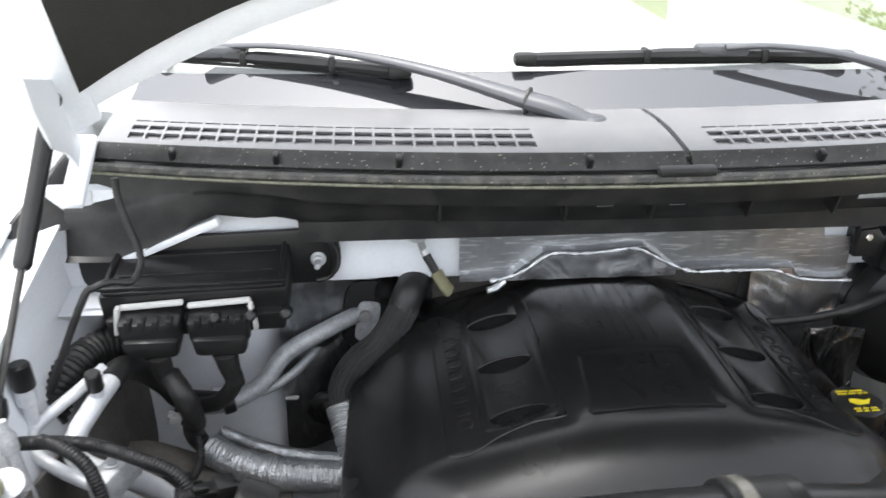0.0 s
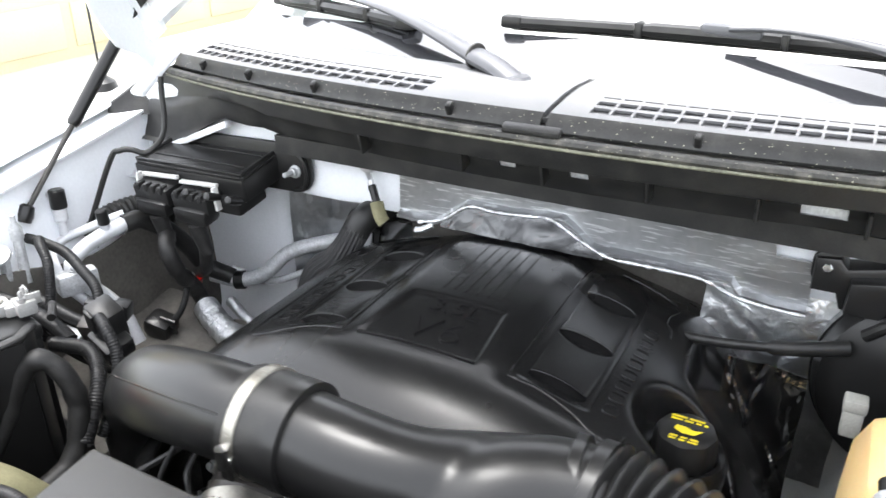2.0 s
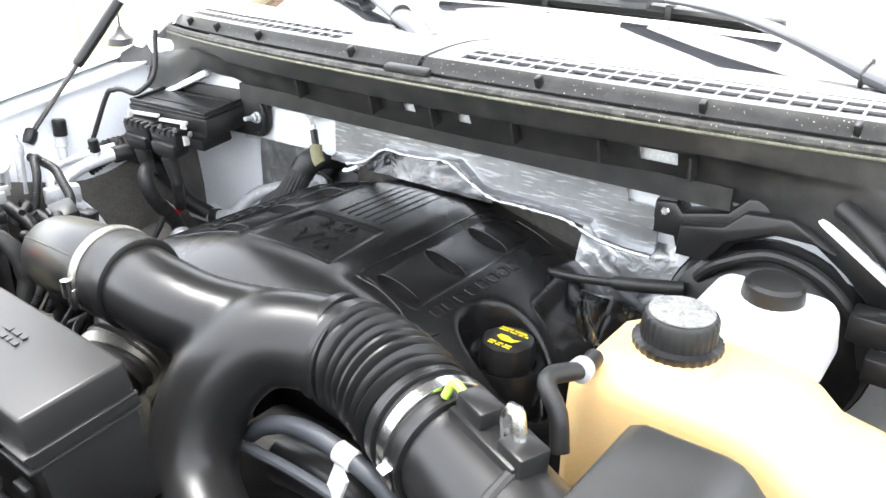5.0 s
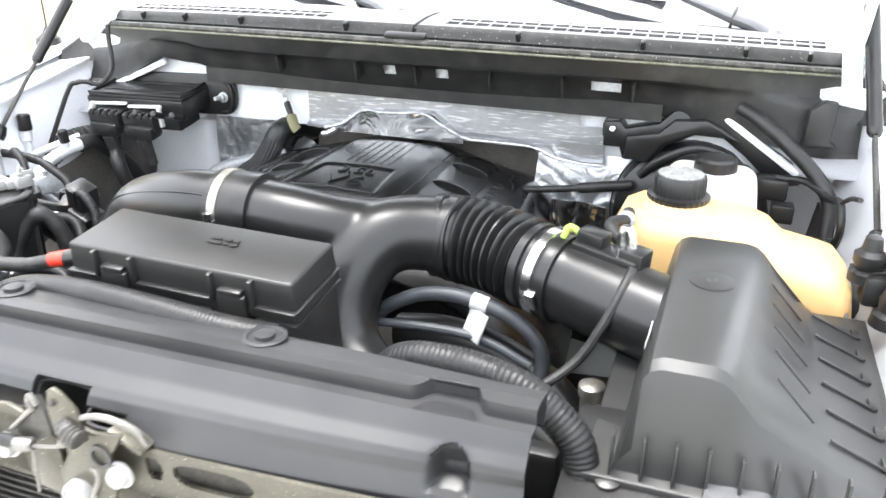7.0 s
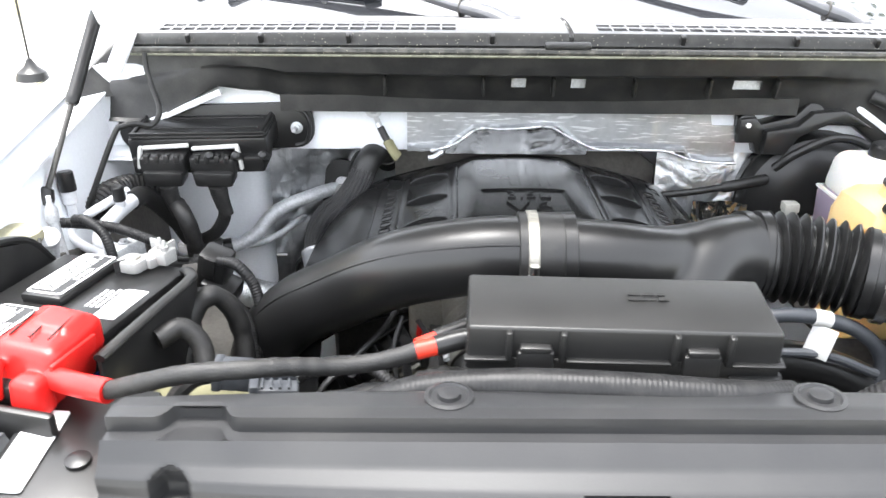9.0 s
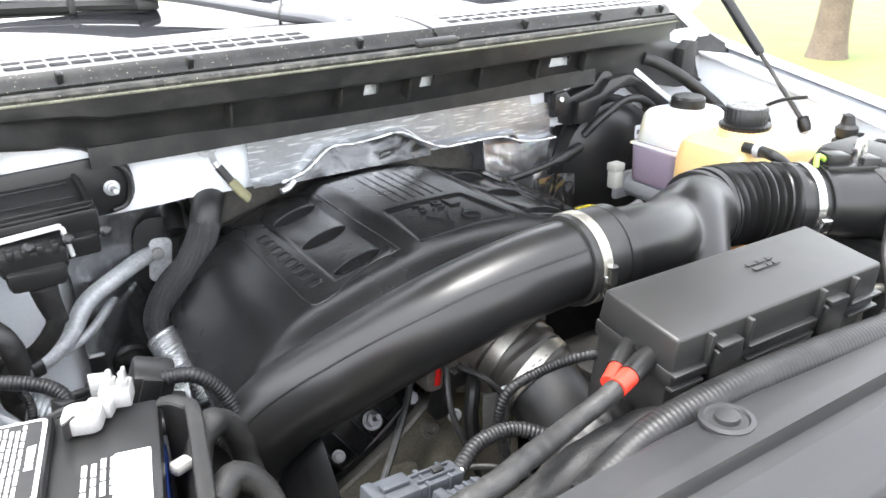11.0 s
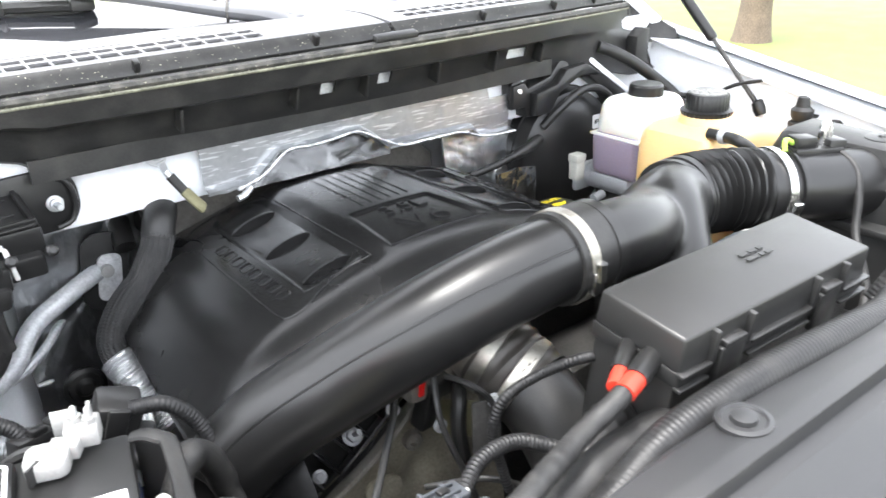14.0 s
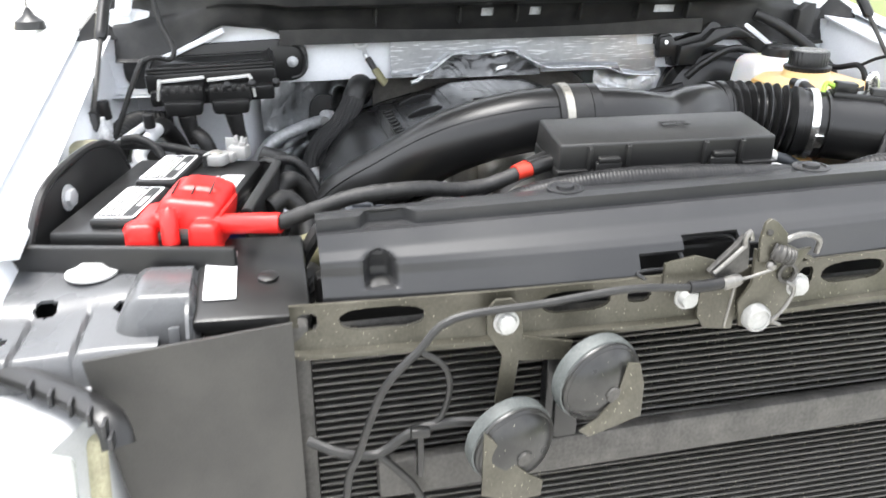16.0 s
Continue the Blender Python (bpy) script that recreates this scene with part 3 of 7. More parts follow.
seal_bm = tube([seal_line(-0.735 + 1.47 * k / 12) + Vector((0, -0.006, -0.006)) for k in range(13)], 0.009, 8, 0.02, flat=0.7)
hood_seal = solo("hood_seal", seal_bm, SEAL, "dusty rubber hood seal along the cowl", "seal")
seal2 = tube([seal_line(-0.735 + 1.47 * k / 12) + Vector((0, -0.013, -0.012)) for k in range(13)], 0.0022, 6, 0.02)
part("lip", seal2, POLLEN, hood_seal, "pale pollen-dusted lip")
for x in (-0.62, -0.48, -0.325, -0.09, 0.22, 0.42, 0.58, 0.68):
    p = seal_line(x) + Vector((0, 0.012, 0.012))
    solo("clip", box(p, (0.008, 0.012, 0.016), 0.002, (25, 0, 0)), BLACK, "small black plastic clip on the cowl edge", "clip", "cowl clips")


FOOT = [(-0.775, 1.210), (-0.70, 1.208), (-0.573, 1.276), (-0.467, 1.262), (-0.46, 1.238), (0.46, 1.236), (0.607, 1.216), (0.709, 1.193), (0.775, 1.199)]


def shelf_foot(x):
    for (x0, z0), (x1, z1) in zip(FOOT, FOOT[1:]):
        if x <= x1:
            return Vector((x, 1.022 - 0.025 * min(1.0, max(0.0, (abs(x) - 0.46) / 0.06)), z0 + (z1 - z0) * (x - x0) / (x1 - x0)))
    return Vector((x, 0.997, 1.2))


def shelf_place(u, v):
    x = -0.775 + 1.55 * u
    a, b = seal_line(x) + Vector((0, -0.006, -0.014)), shelf_foot(x)
    down = [0, 0.10, 0.28, 0.30, 0.33, 0.38, 0.44, 0.6, 0.75, 0.85, 0.95, 0.98, 1.0]
    back = [0, 0.02, 0.10, 0.14, 0.30, 0.52, 0.60, 0.66, 0.72, 0.80, 0.86, 0.95, 1.0]
    k = min(11, int(v * 12))
    f = v * 12 - k
    d, e = down[k] + (down[k + 1] - down[k]) * f, back[k] + (back[k + 1] - back[k]) * f
    return Vector((x, a.y + (b.y - a.y) * e, a.z + (b.z - a.z) * d))


shelf = solo("cowl_shelf", sheet(shelf_place, 60, 12, (0, 0.006, -0.002), lambda i, j: not (j == 6 and i in (28, 32, 43, 44))), SHELF, "dusty black plastic panel below the cowl", "panel")
for x in (-0.27, -0.10, 0.02, 0.16, 0.29, 0.41):
    p = shelf_place((x + 0.775) / 1.55, 0.58)
    part("rib", box(p + Vector((0, -0.008, 0.006)), (0.005, 0.03, 0.035), 0.002, (15, 0, 0)), SHELF, shelf)
for x in (-0.435, -0.155, 0.135, 0.245):
    p = shelf_place((x + 0.775) / 1.55, 0.93)
    part("bolt", bolt_head(p + Vector((0, -0.006, 0)), (0, -1, 0.3), 0.006), DARK, shelf)
part("lower_flange", sheet(lambda u, v: Vector((-0.46 + 0.92 * u, 0.994, 1.262 - 0.030 * v)), 40, 3, (0, 0.008, 0)), SHELF, shelf)
for x, w in ((-0.03, 0.05), (0.06, 0.035), (0.34, 0.06)):
    p = shelf_place((x + 0.775) / 1.55, 0.54)
    # Body-white steel in a grey pipe material: its shade is in the colour.
    part("window_backing", box(p + Vector((0, 0.016, 0.004)), (w + 0.04, 0.004, 0.04), 0.001, (-12, 0, 0)), MOTTLED, shelf, "white painted steel behind the opening, greyed to stand for shade")
solo("brace", box((-0.636, 1.004, 1.235), (0.15, 0.014, 0.012), 0.003, (0, -23, 0)), BAYPAINT, "white painted steel brace under the cowl", "brace", "cowl braces")
solo("brace", box((0.620, 1.000, 1.210), (0.170, 0.014, 0.012), 0.003, (0, 34, 0)), BAYPAINT, "white painted steel brace under the cowl", "brace", "cowl braces")
for side in (-1, 1):
    p = seal_line(side * 0.735)
    solo("cowl_end", slab([(p.y - 0.01, 1.245), (p.y + 0.085, 1.245), (p.y + 0.10, p.z + 0.012), (p.y, p.z)], 0.008, pose(side * 0.742, 0, 0, 90, 0, 90), 0.002), SHELF, "black plastic end plate of the cowl", "panel", "cowl ends")

# wipers


def make_wiper(px, tip_x, blade0, blade1, end):
    w = thing("wiper", glass_foot(px), "grey wiper arm with a black rubber blade", "wiper", "wipers")
    lift = Vector((0, 0, 0.016))
    foot = glass_foot(px) + Vector((0, -0.056, -0.004))
    tip = glass_place(0.5 + tip_x / 1.46, 0.095) + lift * 1.6
    elbow = foot + (tip - foot) * 0.16 + Vector((0, 0, 0.016))
    part("arm_base", tube([foot, (foot + elbow) / 2 + Vector((0, 0, 0.004)), elbow], lambda s, e: 0.020, 12, 0.01, flat=0.65), ARM, w)
    part("arm", tube([elbow, foot + (tip - foot) * 0.4 + Vector((0, 0, 0.029)), foot + (tip - foot) * 0.62 + Vector((0, 0, 0.030)), foot + (tip - foot) * 0.84 + Vector((0, 0, 0.018)), tip], lambda s, e: 0.018 - 0.0105 * min(1, s / e * 1.5), 12, 0.01, flat=0.65), ARM, w)
    part("joint", ring_clamp(elbow, tip - foot, 0.0185, 0.004, 0.001), DARK, w)
    part("pivot_cap", lathe([(0.022, -0.012), (0.022, 0.006), (0.014, 0.014)], foot, sides=20), ARM, w)
    a, b = glass_place(0.5 + blade0 / 1.46, 0.088) + lift, glass_place(0.5 + blade1 / 1.46, end) + lift

    def spine(k):
        return a + (b - a) * k + Vector((0, 0, 0.004 * math.sin(k * math.pi)))

    part("blade", tube([spine(k / 6) for k in range(7)], lambda s, e: 0.0125 if abs(s / e - 0.55) < 0.16 else 0.0105, 8, 0.01, flat=0.9), BLACK, w, "black aerodynamic blade")
    for k in (0.0, 1.0):
        part("end_cap", box(spine(k), (0.035, 0.022, 0.020), 0.006), BLACK, w)
    for k in (0.36, 0.73):
        part("joint", box(spine(k), (0.012, 0.026, 0.024), 0.004), BLACK, w)
    part("rubber", tube([a - lift * 0.6, a + (b - a) * 0.5 - lift * 0.6, b - lift * 0.6], 0.003, 6, 0.02), RUBBER, w)
    part("carrier", box(spine((tip.x - a.x) / (b.x - a.x)) + Vector((0, 0, 0.008)), (0.085, 0.026, 0.018), 0.006), ARM, w)
    return w


make_wiper(-0.05, -0.60, -0.70, -0.315, 0.060)
make_wiper(0.62, 0.20, -0.125, 0.42, 0.083)

# ---- engine cover ----
XC = -0.032


SLOTS = (0.744, 0.847, 0.952)


def soft(x, width):
    return 1 / (1 + math.exp(max(-60, min(60, -x / width))))


def ease_step(x, x0, x1):
    k = max(0.0, min(1.0, (x - x0) / (x1 - x0)))
    return k * k * (3 - 2 * k)


def gill_arc(a):
    """Height of a gill's lip over its half width, from tip to tip."""
    return max(0.0, 1 - ((a - 0.162) / 0.035) ** 2) ** 0.7


def cover_height(x, y, gills=True):
    a = abs(x - XC)
    z = 1.1475 - 0.0035 * (a / 0.09) ** 2 - 0.0085 * ease_step(a, 0.082, 0.124)
    if a > 0.124:
        z = 1.1324 - 0.26 * (a - 0.124)
    if y < 0.735 and a < 0.236:
        # the step between ridge and sides runs out towards the front
        w = soft(0.704 - y, 0.006)
        z = z * (1 - w) + w * (1.1465 - 0.0432 * (a / 0.236) ** 1.9)
    if a > 0.236:
        k = (a - 0.236) / 0.131
        z = 1.1033 - 0.034 * k - 0.066 * k ** 2.2
        if x > XC:
            z -= 0.020 * k * k
    # sunken tray with scale-like gills, a plain scale behind them
    tray = soft(a - 0.121, 0.0012) * soft(0.204 - a, 0.0012) * soft(y - 0.724, 0.0012) * soft(1.026 - 2.2 * abs(a - 0.162) ** 1.15 - y + 0.03, 0.002)
    z -= 0.0035 * tray
    if gills:
        arc = gill_arc(a)
        for q in SLOTS:
            if 0 <= y - q < 0.094:
                z += 0.0075 * arc * (1 - (y - q) / 0.094) ** 1.2
            elif -0.017 * arc < y - q < 0:
                z -= 0.0065 * (1 + (y - q) / (0.017 * arc)) ** 0.6
    # recessed plate under the figures
    half = 0.066 + 0.014 * (0.826 - y) / 0.12
    z -= 0.0032 * soft(half - abs(x + 0.037), 0.001) * soft(0.826 - y, 0.001) * soft(y - 0.709, 0.0008)
    if y < 0.70:
        z -= 0.16 * ((0.70 - y) / 0.2) ** 1.8
    # cup round the filler and hollow in the side behind it
    z -= 0.045 * soft(0.057 - math.hypot(x - 0.272, y - 0.788), 0.0026)
    z -= 0.030 * soft(x - 0.252 + 0.10 * (y - 0.93), 0.003) * soft(y - 0.885, 0.003) * soft(0.985 - y, 0.008)
    if y > 0.97:
        z -= 0.014 * ((y - 0.97) / 0.09) ** 2
    return z


COVER_Y = sorted([0.50 + 0.60 * k / 210 for k in range(211)] + [q + d for q in SLOTS for d in (0.0, -0.0005)])
COVER_X = sorted([-0.41 + 0.78 * k / 270 for k in range(271)] + [XC + e * (0.162 + d) for e in (-1, 1) for d in (-0.035, 0.035)])


def cover_place(u, v):
    x, y = COVER_X[round(u * (len(COVER_X) - 1))], COVER_Y[round(v * (len(COVER_Y) - 1))]
    x += 0.03 * (0.5 - (y - 0.5) / 0.57) * max(0.0, abs(x - XC) - 0.2) / 0.15 * (1 if x > XC else -1)
    return Vector((x, y, cover_height(x, y)))


def cover_keep(i, j):
    return not (-0.33 < COVER_X[i] < 0.30 and COVER_Y[j] < 0.578)


cover = solo("engine_cover", sheet(cover_place, len(COVER_X) - 1, len(COVER_Y) - 1, (0, 0, -0.006), cover_keep), COVER, "satin black moulded plastic engine cover with raised lettering", "engine cover", sharp=40)


def on_cover(x, y, up=0.0):
    e = 0.004
    n = Vector((cover_height(x - e, y, False) - cover_height(x + e, y, False), cover_height(x, y - e, False) - cover_height(x, y + e, False), 2 * e)).normalized()
    right = Vector((1, 0, 0))
    right = (right - n * right.dot(n)).normalized()
    m = Matrix((right, n.cross(right), n)).transposed().to_4x4()
    m.translation = Vector((x, y, cover_height(x, y, False))) + n * up
    return m


for side in (-1, 1):
    for y in SLOTS:
        line = []
        for k in range(13):
            a = 0.162 + 0.034 * (k - 6) / 6
            line.append(on_cover(XC + side * a, y + 0.0005, 0.0075 * gill_arc(a) + 0.0002).translation)
        part("lip", tube(line, 0.0011, 6, 0.004), COVER, cover)
    # thin bead round the side panel, from the back of the ridge to the front and back along the flank
    line = [(0.113, 1.045), (0.112, 0.98), (0.112, 0.85), (0.112, 0.728), (0.118, 0.714), (0.150, 0.716), (0.190, 0.706), (0.220, 0.692), (0.243, 0.692), (0.251, 0.71), (0.250, 0.80), (0.248, 0.935), (0.236, 0.962), (0.236, 0.985), (0.243, 1.008), (0.228, 1.032), (0.19, 1.05), (0.15, 1.055)]
    pts = [on_cover(XC + side * a, y, 0.0002).translation for a, y in line]
    part("panel_edge", tube(pts, 0.0012, 6, 0.006), COVER, cover)
    line = [(0.2065, 0.73), (0.2065, 0.85), (0.2065, 0.97), (0.198, 1.0)]
    part("tray_edge", tube([on_cover(XC + side * a, y, 0.0).translation for a, y in line], 0.0010, 6, 0.006), COVER, cover)
    # product name replaced by plain raised outlines
    for k in range(8):
        m = on_cover(XC + side * 0.226, 0.742 + k * 0.0255, 0.0002) @ pose(0, 0, 0, 0, 0, side * 90)
        ring = [Vector((x, y, 0.0004)) for x, y in rounded(0.016, 0.017, 0.004, 2)]
        part("raised_mark", tube([m @ q for q in ring + ring[:1]], 0.0009, 5, 0.004), COVER, cover)
for k in range(6):
    x = -0.071 + k * 0.0162
    part("rib", tube([on_cover(x, y, 0.0002).translation for y in (0.848, 0.88, 0.92, 0.97, 1.0)], 0.0013, 6, 0.01), COVER, cover)
part("plate_edge", tube([on_cover(-0.116, 0.706, 0.0005).translation, on_cover(-0.037, 0.706, 0.0005).translation, on_cover(0.042, 0.706, 0.0005).translation], 0.0024, 8, 0.01), COVER, cover)
part("lettering", lettering("3.5L", 0.043, 0.0018, on_cover(-0.030, 0.803, 0.0008), -0.0008), COVER, cover, "raised capacity figures")
part("lettering", lettering("V6", 0.072, 0.0022, on_cover(-0.030, 0.747, 0.0008), -0.0022), COVER, cover, "raised engine letters")

# oil filler
well = solo("oil_filler", lathe([(0.046, 0.98), (0.05, 1.035), (0.046, 1.045), (0.038, 1.042), (0.037, 1.03)], (0.272, 0.788, 0), sides=36), COVER, "black filler neck beside the engine cover", "filler neck")
oil_cap = part("cap", lathe([(0.034, 1.038), (0.036, 1.046), (0.034, 1.066), (0.032, 1.074), (0.028, 1.076)], (0.272, 0.788, 0), sides=40, lobes=8, lobe=0.05), BLACK, well, "black cap with yellow print")
m = pose(0.272, 0.788, 1.0765, 0, 0, 0)
part("print", join(bars(2, 0.042, 0.011, m @ pose(0, 0.017, 0), 0.0006, 6), slab([(-0.014, -0.003), (-0.004, -0.009), (0.010, -0.008), (0.018, 0.003), (0.008, 0.0), (-0.002, 0.004), (-0.012, 0.004)], 0.0006, m @ pose(0, -0.001, 0)), bars(2, 0.032, 0.010, m @ pose(0, -0.020, 0), 0.0006, 4)), YELLOW, oil_cap, "yellow warning print")

# ---- intake ducts ----
duct = thing("intake_duct", (-0.2, 0.46, 1.12), "satin black plastic intake duct", "duct", "intake ducts")
LEFT = [(-0.035, 0.467, 1.190), (-0.12, 0.467, 1.188), (-0.215, 0.489, 1.160), (-0.300, 0.545, 1.098), (-0.375, 0.590, 1.040), (-0.425, 0.612, 0.97), (-0.44, 0.625, 0.88)]
part("pipe", tube(LEFT, lambda s, e: 0.0465 + 0.003 * min(1, s / 0.35), 36, 0.01), DUCT, duct)


def duct_seam(angle):
    line = []
    for k in range(6):
        p, d = Vector(LEFT[k]), (Vector(LEFT[min(k + 1, 6)]) - Vector(LEFT[max(k - 1, 0)])).normalized()
        side = d.cross(Vector((0, 0, 1))).normalized()
        line.append(p + (0.0465 + 0.003 * min(1, 0.1 * k / 0.35)) * (math.cos(radians(angle)) * side + math.sin(radians(angle)) * side.cross(d)))
    return tube(line, 0.0013, 6, 0.01)


part("seam", duct_seam(143), DUCT, duct)
part("collar", ring_clamp((-0.047, 0.467, 1.190), (1, 0, 0), 0.0490, 0.055, 0.003), RUBBER, duct)
clamp = thing("hose_clamp", (-0.066, 0.455, 1.12), "bright steel hose clamp round the intake duct", "clamp", "hose clamps")
part("band", ring_clamp((-0.058, 0.467, 1.190), (1, 0, 0), 0.0522, 0.0125, 0.0015), BAND, clamp)
for dx in (-0.0055, 0.0055):
    part("bead", ring_clamp((-0.058 + dx, 0.467, 1.190), (1, 0, 0), 0.0528, 0.0018, 0.0014), BAND, clamp)
for k in range(14):
    a = radians(10 + 11 * k)
    part("slot", box((-0.058, 0.467 - 0.0532 * math.cos(a), 1.190 + 0.0532 * math.sin(a)), (0.006, 0.0016, 0.002), 0, (math.degrees(-a), 0, 0)), CASTING, clamp)
part("screw", join(box((-0.058, 0.415, 1.178), (0.014, 0.010, 0.026), 0.002), lathe([(0.006, 0), (0.006, 0.02)], (-0.058, 0.409, 1.182), sides=10)), STEEL, clamp)

ybody = thing("y_duct", (0.15, 0.5, 1.1), "satin black moulded intake junction duct", "duct", "intake ducts")
MAIN = [(-0.04, 0.467, 1.190), (0.03, 0.463, 1.187), (0.09, 0.474, 1.178), (0.15, 0.510, 1.166), (0.205, 0.530, 1.164), (0.25, 0.529, 1.164)]
BRANCH = [(0.245, 0.529, 1.165), (0.200, 0.517, 1.171), (0.158, 0.490, 1.168), (0.130, 0.456, 1.134), (0.123, 0.426, 1.085), (0.138, 0.402, 1.045), (0.180, 0.383, 1.020), (0.235, 0.365, 1.0)]
blend = part("pipe", join(tube(MAIN, lambda s, e: 0.0465 + 0.001 * min(1, s / 0.14) - 0.002 * math.exp(-((s - 0.15) / 0.05) ** 2), 36, 0.008), tube(BRANCH, lambda s, e: 0.0515 - 0.006 * s / e, 32, 0.008)), DUCT, ybody)
weld = blend.modifiers.new("weld", 'REMESH')
weld.mode, weld.voxel_size, weld.use_smooth_shade = 'VOXEL', 0.004, True
ease = blend.modifiers.new("ease", 'SMOOTH')
ease.factor, ease.iterations = 0.5, 22
part("cuff", ring_clamp((-0.015, 0.466, 1.1895), (1, 0, 0), 0.0500, 0.016, 0.003), DUCT, ybody)
part("cuff", ring_clamp((0.222, 0.530, 1.1655), (0.98, 0.1, 0), 0.0535, 0.012, 0.003), DUCT, ybody)
bellows = thing("intake_bellows", (0.30, 0.515, 1.10), "black corrugated intake bellows", "bellows")
part("folds", tube([(0.249, 0.530, 1.164), (0.29, 0.523, 1.163), (0.33, 0.510, 1.160), (0.356, 0.499, 1.157)],
     lambda s, e: 0.0530 + 0.0060 * math.cos(2 * math.pi * s / (e / 8.0)), 40, 0.0022), DUCT, bellows)
part("cuff", ring_clamp((0.242, 0.5305, 1.1645), (0.98, -0.05, 0), 0.0545, 0.014, 0.003), DUCT, bellows)
part("cuff", ring_clamp((0.361, 0.497, 1.1565), (0.92, -0.36, -0.05), 0.0545, 0.010, 0.003), DUCT, bellows)
maf = thing("airflow_tube", (0.45, 0.46, 1.1), "black plastic airflow sensor tube", "duct", "intake ducts")
part("pipe", tube([(0.355, 0.50, 1.157), (0.40, 0.483, 1.152), (0.46, 0.458, 1.147), (0.53, 0.43, 1.142), (0.60, 0.405, 1.137)], lambda s, e: 0.054 if s < 0.05 else 0.052, 36, 0.01), DUCT, maf)
for k, (x, y, z) in enumerate(((0.366, 0.495, 1.156), (0.405, 0.481, 1.152))):
    part("rim", ring_clamp((x, y, z), (0.92, -0.36, -0.05), 0.0545, 0.006, 0.003), DUCT, maf)
clamp = thing("hose_clamp", (0.384, 0.489, 1.1), "bright steel hose clamp on the bellows", "clamp", "hose clamps")
part("band", ring_clamp((0.384, 0.489, 1.1545), (0.92, -0.36, -0.05), 0.0565, 0.014), STEEL, clamp)
part("screw", box((0.372, 0.436, 1.14), (0.014, 0.012, 0.024), 0.002, (20, 0, -20)), STEEL, clamp)
sensor = thing("airflow_sensor", (0.46, 0.47, 1.19), "black airflow sensor plug on the tube", "sensor")
part("base", box((0.455, 0.468, 1.200), (0.085, 0.035, 0.014), 0.003, (0, 4, -20)), BLACK, sensor)
part("plug", box((0.435, 0.475, 1.214), (0.035, 0.025, 0.02), 0.003, (0, 4, -20)), BLACK, sensor)
part("plug", box((0.485, 0.458, 1.19), (0.03, 0.03, 0.05), 0.003, (0, 4, -20)), BLACK, sensor)
part("hook", tube([(0.47, 0.463, 1.205), (0.468, 0.463, 1.23), (0.476, 0.462, 1.236), (0.482, 0.460, 1.21)], 0.006, 8, 0.004), STEEL, sensor, "bright metal hook")
part("wire", tube([(0.425, 0.478, 1.212), (0.405, 0.482, 1.222), (0.398, 0.478, 1.208)], 0.004, 8, 0.004), GREENWIRE, sensor, "yellow-green wire loop")
part("wire", tube([(0.488, 0.452, 1.20), (0.480, 0.415, 1.182), (0.465, 0.396, 1.145), (0.440, 0.380, 1.10), (0.40, 0.345, 1.075), (0.34, 0.31, 1.06), (0.29, 0.30, 1.03)], 0.006, 10, 0.006), TAPE, sensor)

# ---- air box ----
air = thing("air_box", (0.62, 0.42, 0.9), "black plastic air filter box with ribbed lid", "air box")
LIDX = [(0.496, 1.098), (0.500, 1.12), (0.512, 1.188), (0.518, 1.198), (0.528, 1.203), (0.594, 1.203), (0.606, 1.200), (0.616, 1.192), (0.640, 1.163), (0.672, 1.128), (0.680, 1.123), (0.735, 1.100), (0.744, 1.097)]
LIDY = [(0.210, 0.0), (0.216, 0.25), (0.230, 0.78), (0.236, 0.93), (0.246, 1.0), (0.31, 1.0), (0.40, 1.0), (0.48, 1.0), (0.55, 1.0), (0.560, 0.95), (0.567, 0.8), (0.60, 0.2), (0.606, 0.0)]


def lid_place(u, v):
    (x, z), (y, g) = LIDX[round(u * 12)], LIDY[round(v * 12)]
    slim = 0.026 * max(0.0, min(1.0, (0.56 - y) / 0.34)) if 4.5 < u * 12 < 8.5 else 0.0
    return Vector((x + 0.012 - 0.012 * (0.4 - y) - slim, y, 1.096 + (z - 1.096) * g))


part("lid", sheet(lid_place, 12, 12, (0, 0, -0.004)), AIRBOX, air, "", 28)
part("base", box((0.622, 0.404, 0.99), (0.262, 0.395, 0.19), 0.012), AIRBOX, air)
part("rim", box((0.622, 0.404, 1.091), (0.285, 0.416, 0.012), 0.003), AIRBOX, air)
part("button", lathe([(0.024, 0), (0.024, 0.002), (0.02, 0.003), (0.006, 0.003), (0.004, 0.006)], (0.572, 0.425, 1.202), sides=28), AIRBOX, air)
for k in range(6):
    part("rib", box((0.720, 0.285 + k * 0.052, 1.1135), (0.058, 0.004, 0.003), 0.001, (0, 22.7, 0)), AIRBOX, air)
    part("rib", box((0.657, 0.285 + k * 0.052, 1.160), (0.056, 0.003, 0.0024), 0.001, (0, 47, 0)), AIRBOX, air)
    # Black block painted in for the shade of each slot.
    part("slot", box((0.745, 0.293 + k * 0.052, 1.1035), (0.010, 0.016, 0.004), 0.001, (0, 22.7, 0)), INKSHADE, air)
for k in range(9):
    part("rib", box((0.505 + k * 0.028, 0.2085, 1.112), (0.0028, 0.012, 0.050), 0.0008, (-6, 0, 0)), AIRBOX, air)
part("label", box((0.5160, 0.375, 1.155), (0.001, 0.036, 0.020), 0, (0, 10, 0)), LABEL, air, "white paper label")
part("print", box((0.5155, 0.375, 1.153), (0.001, 0.024, 0.004), 0, (0, 10, 0)), INKSHADE, air)

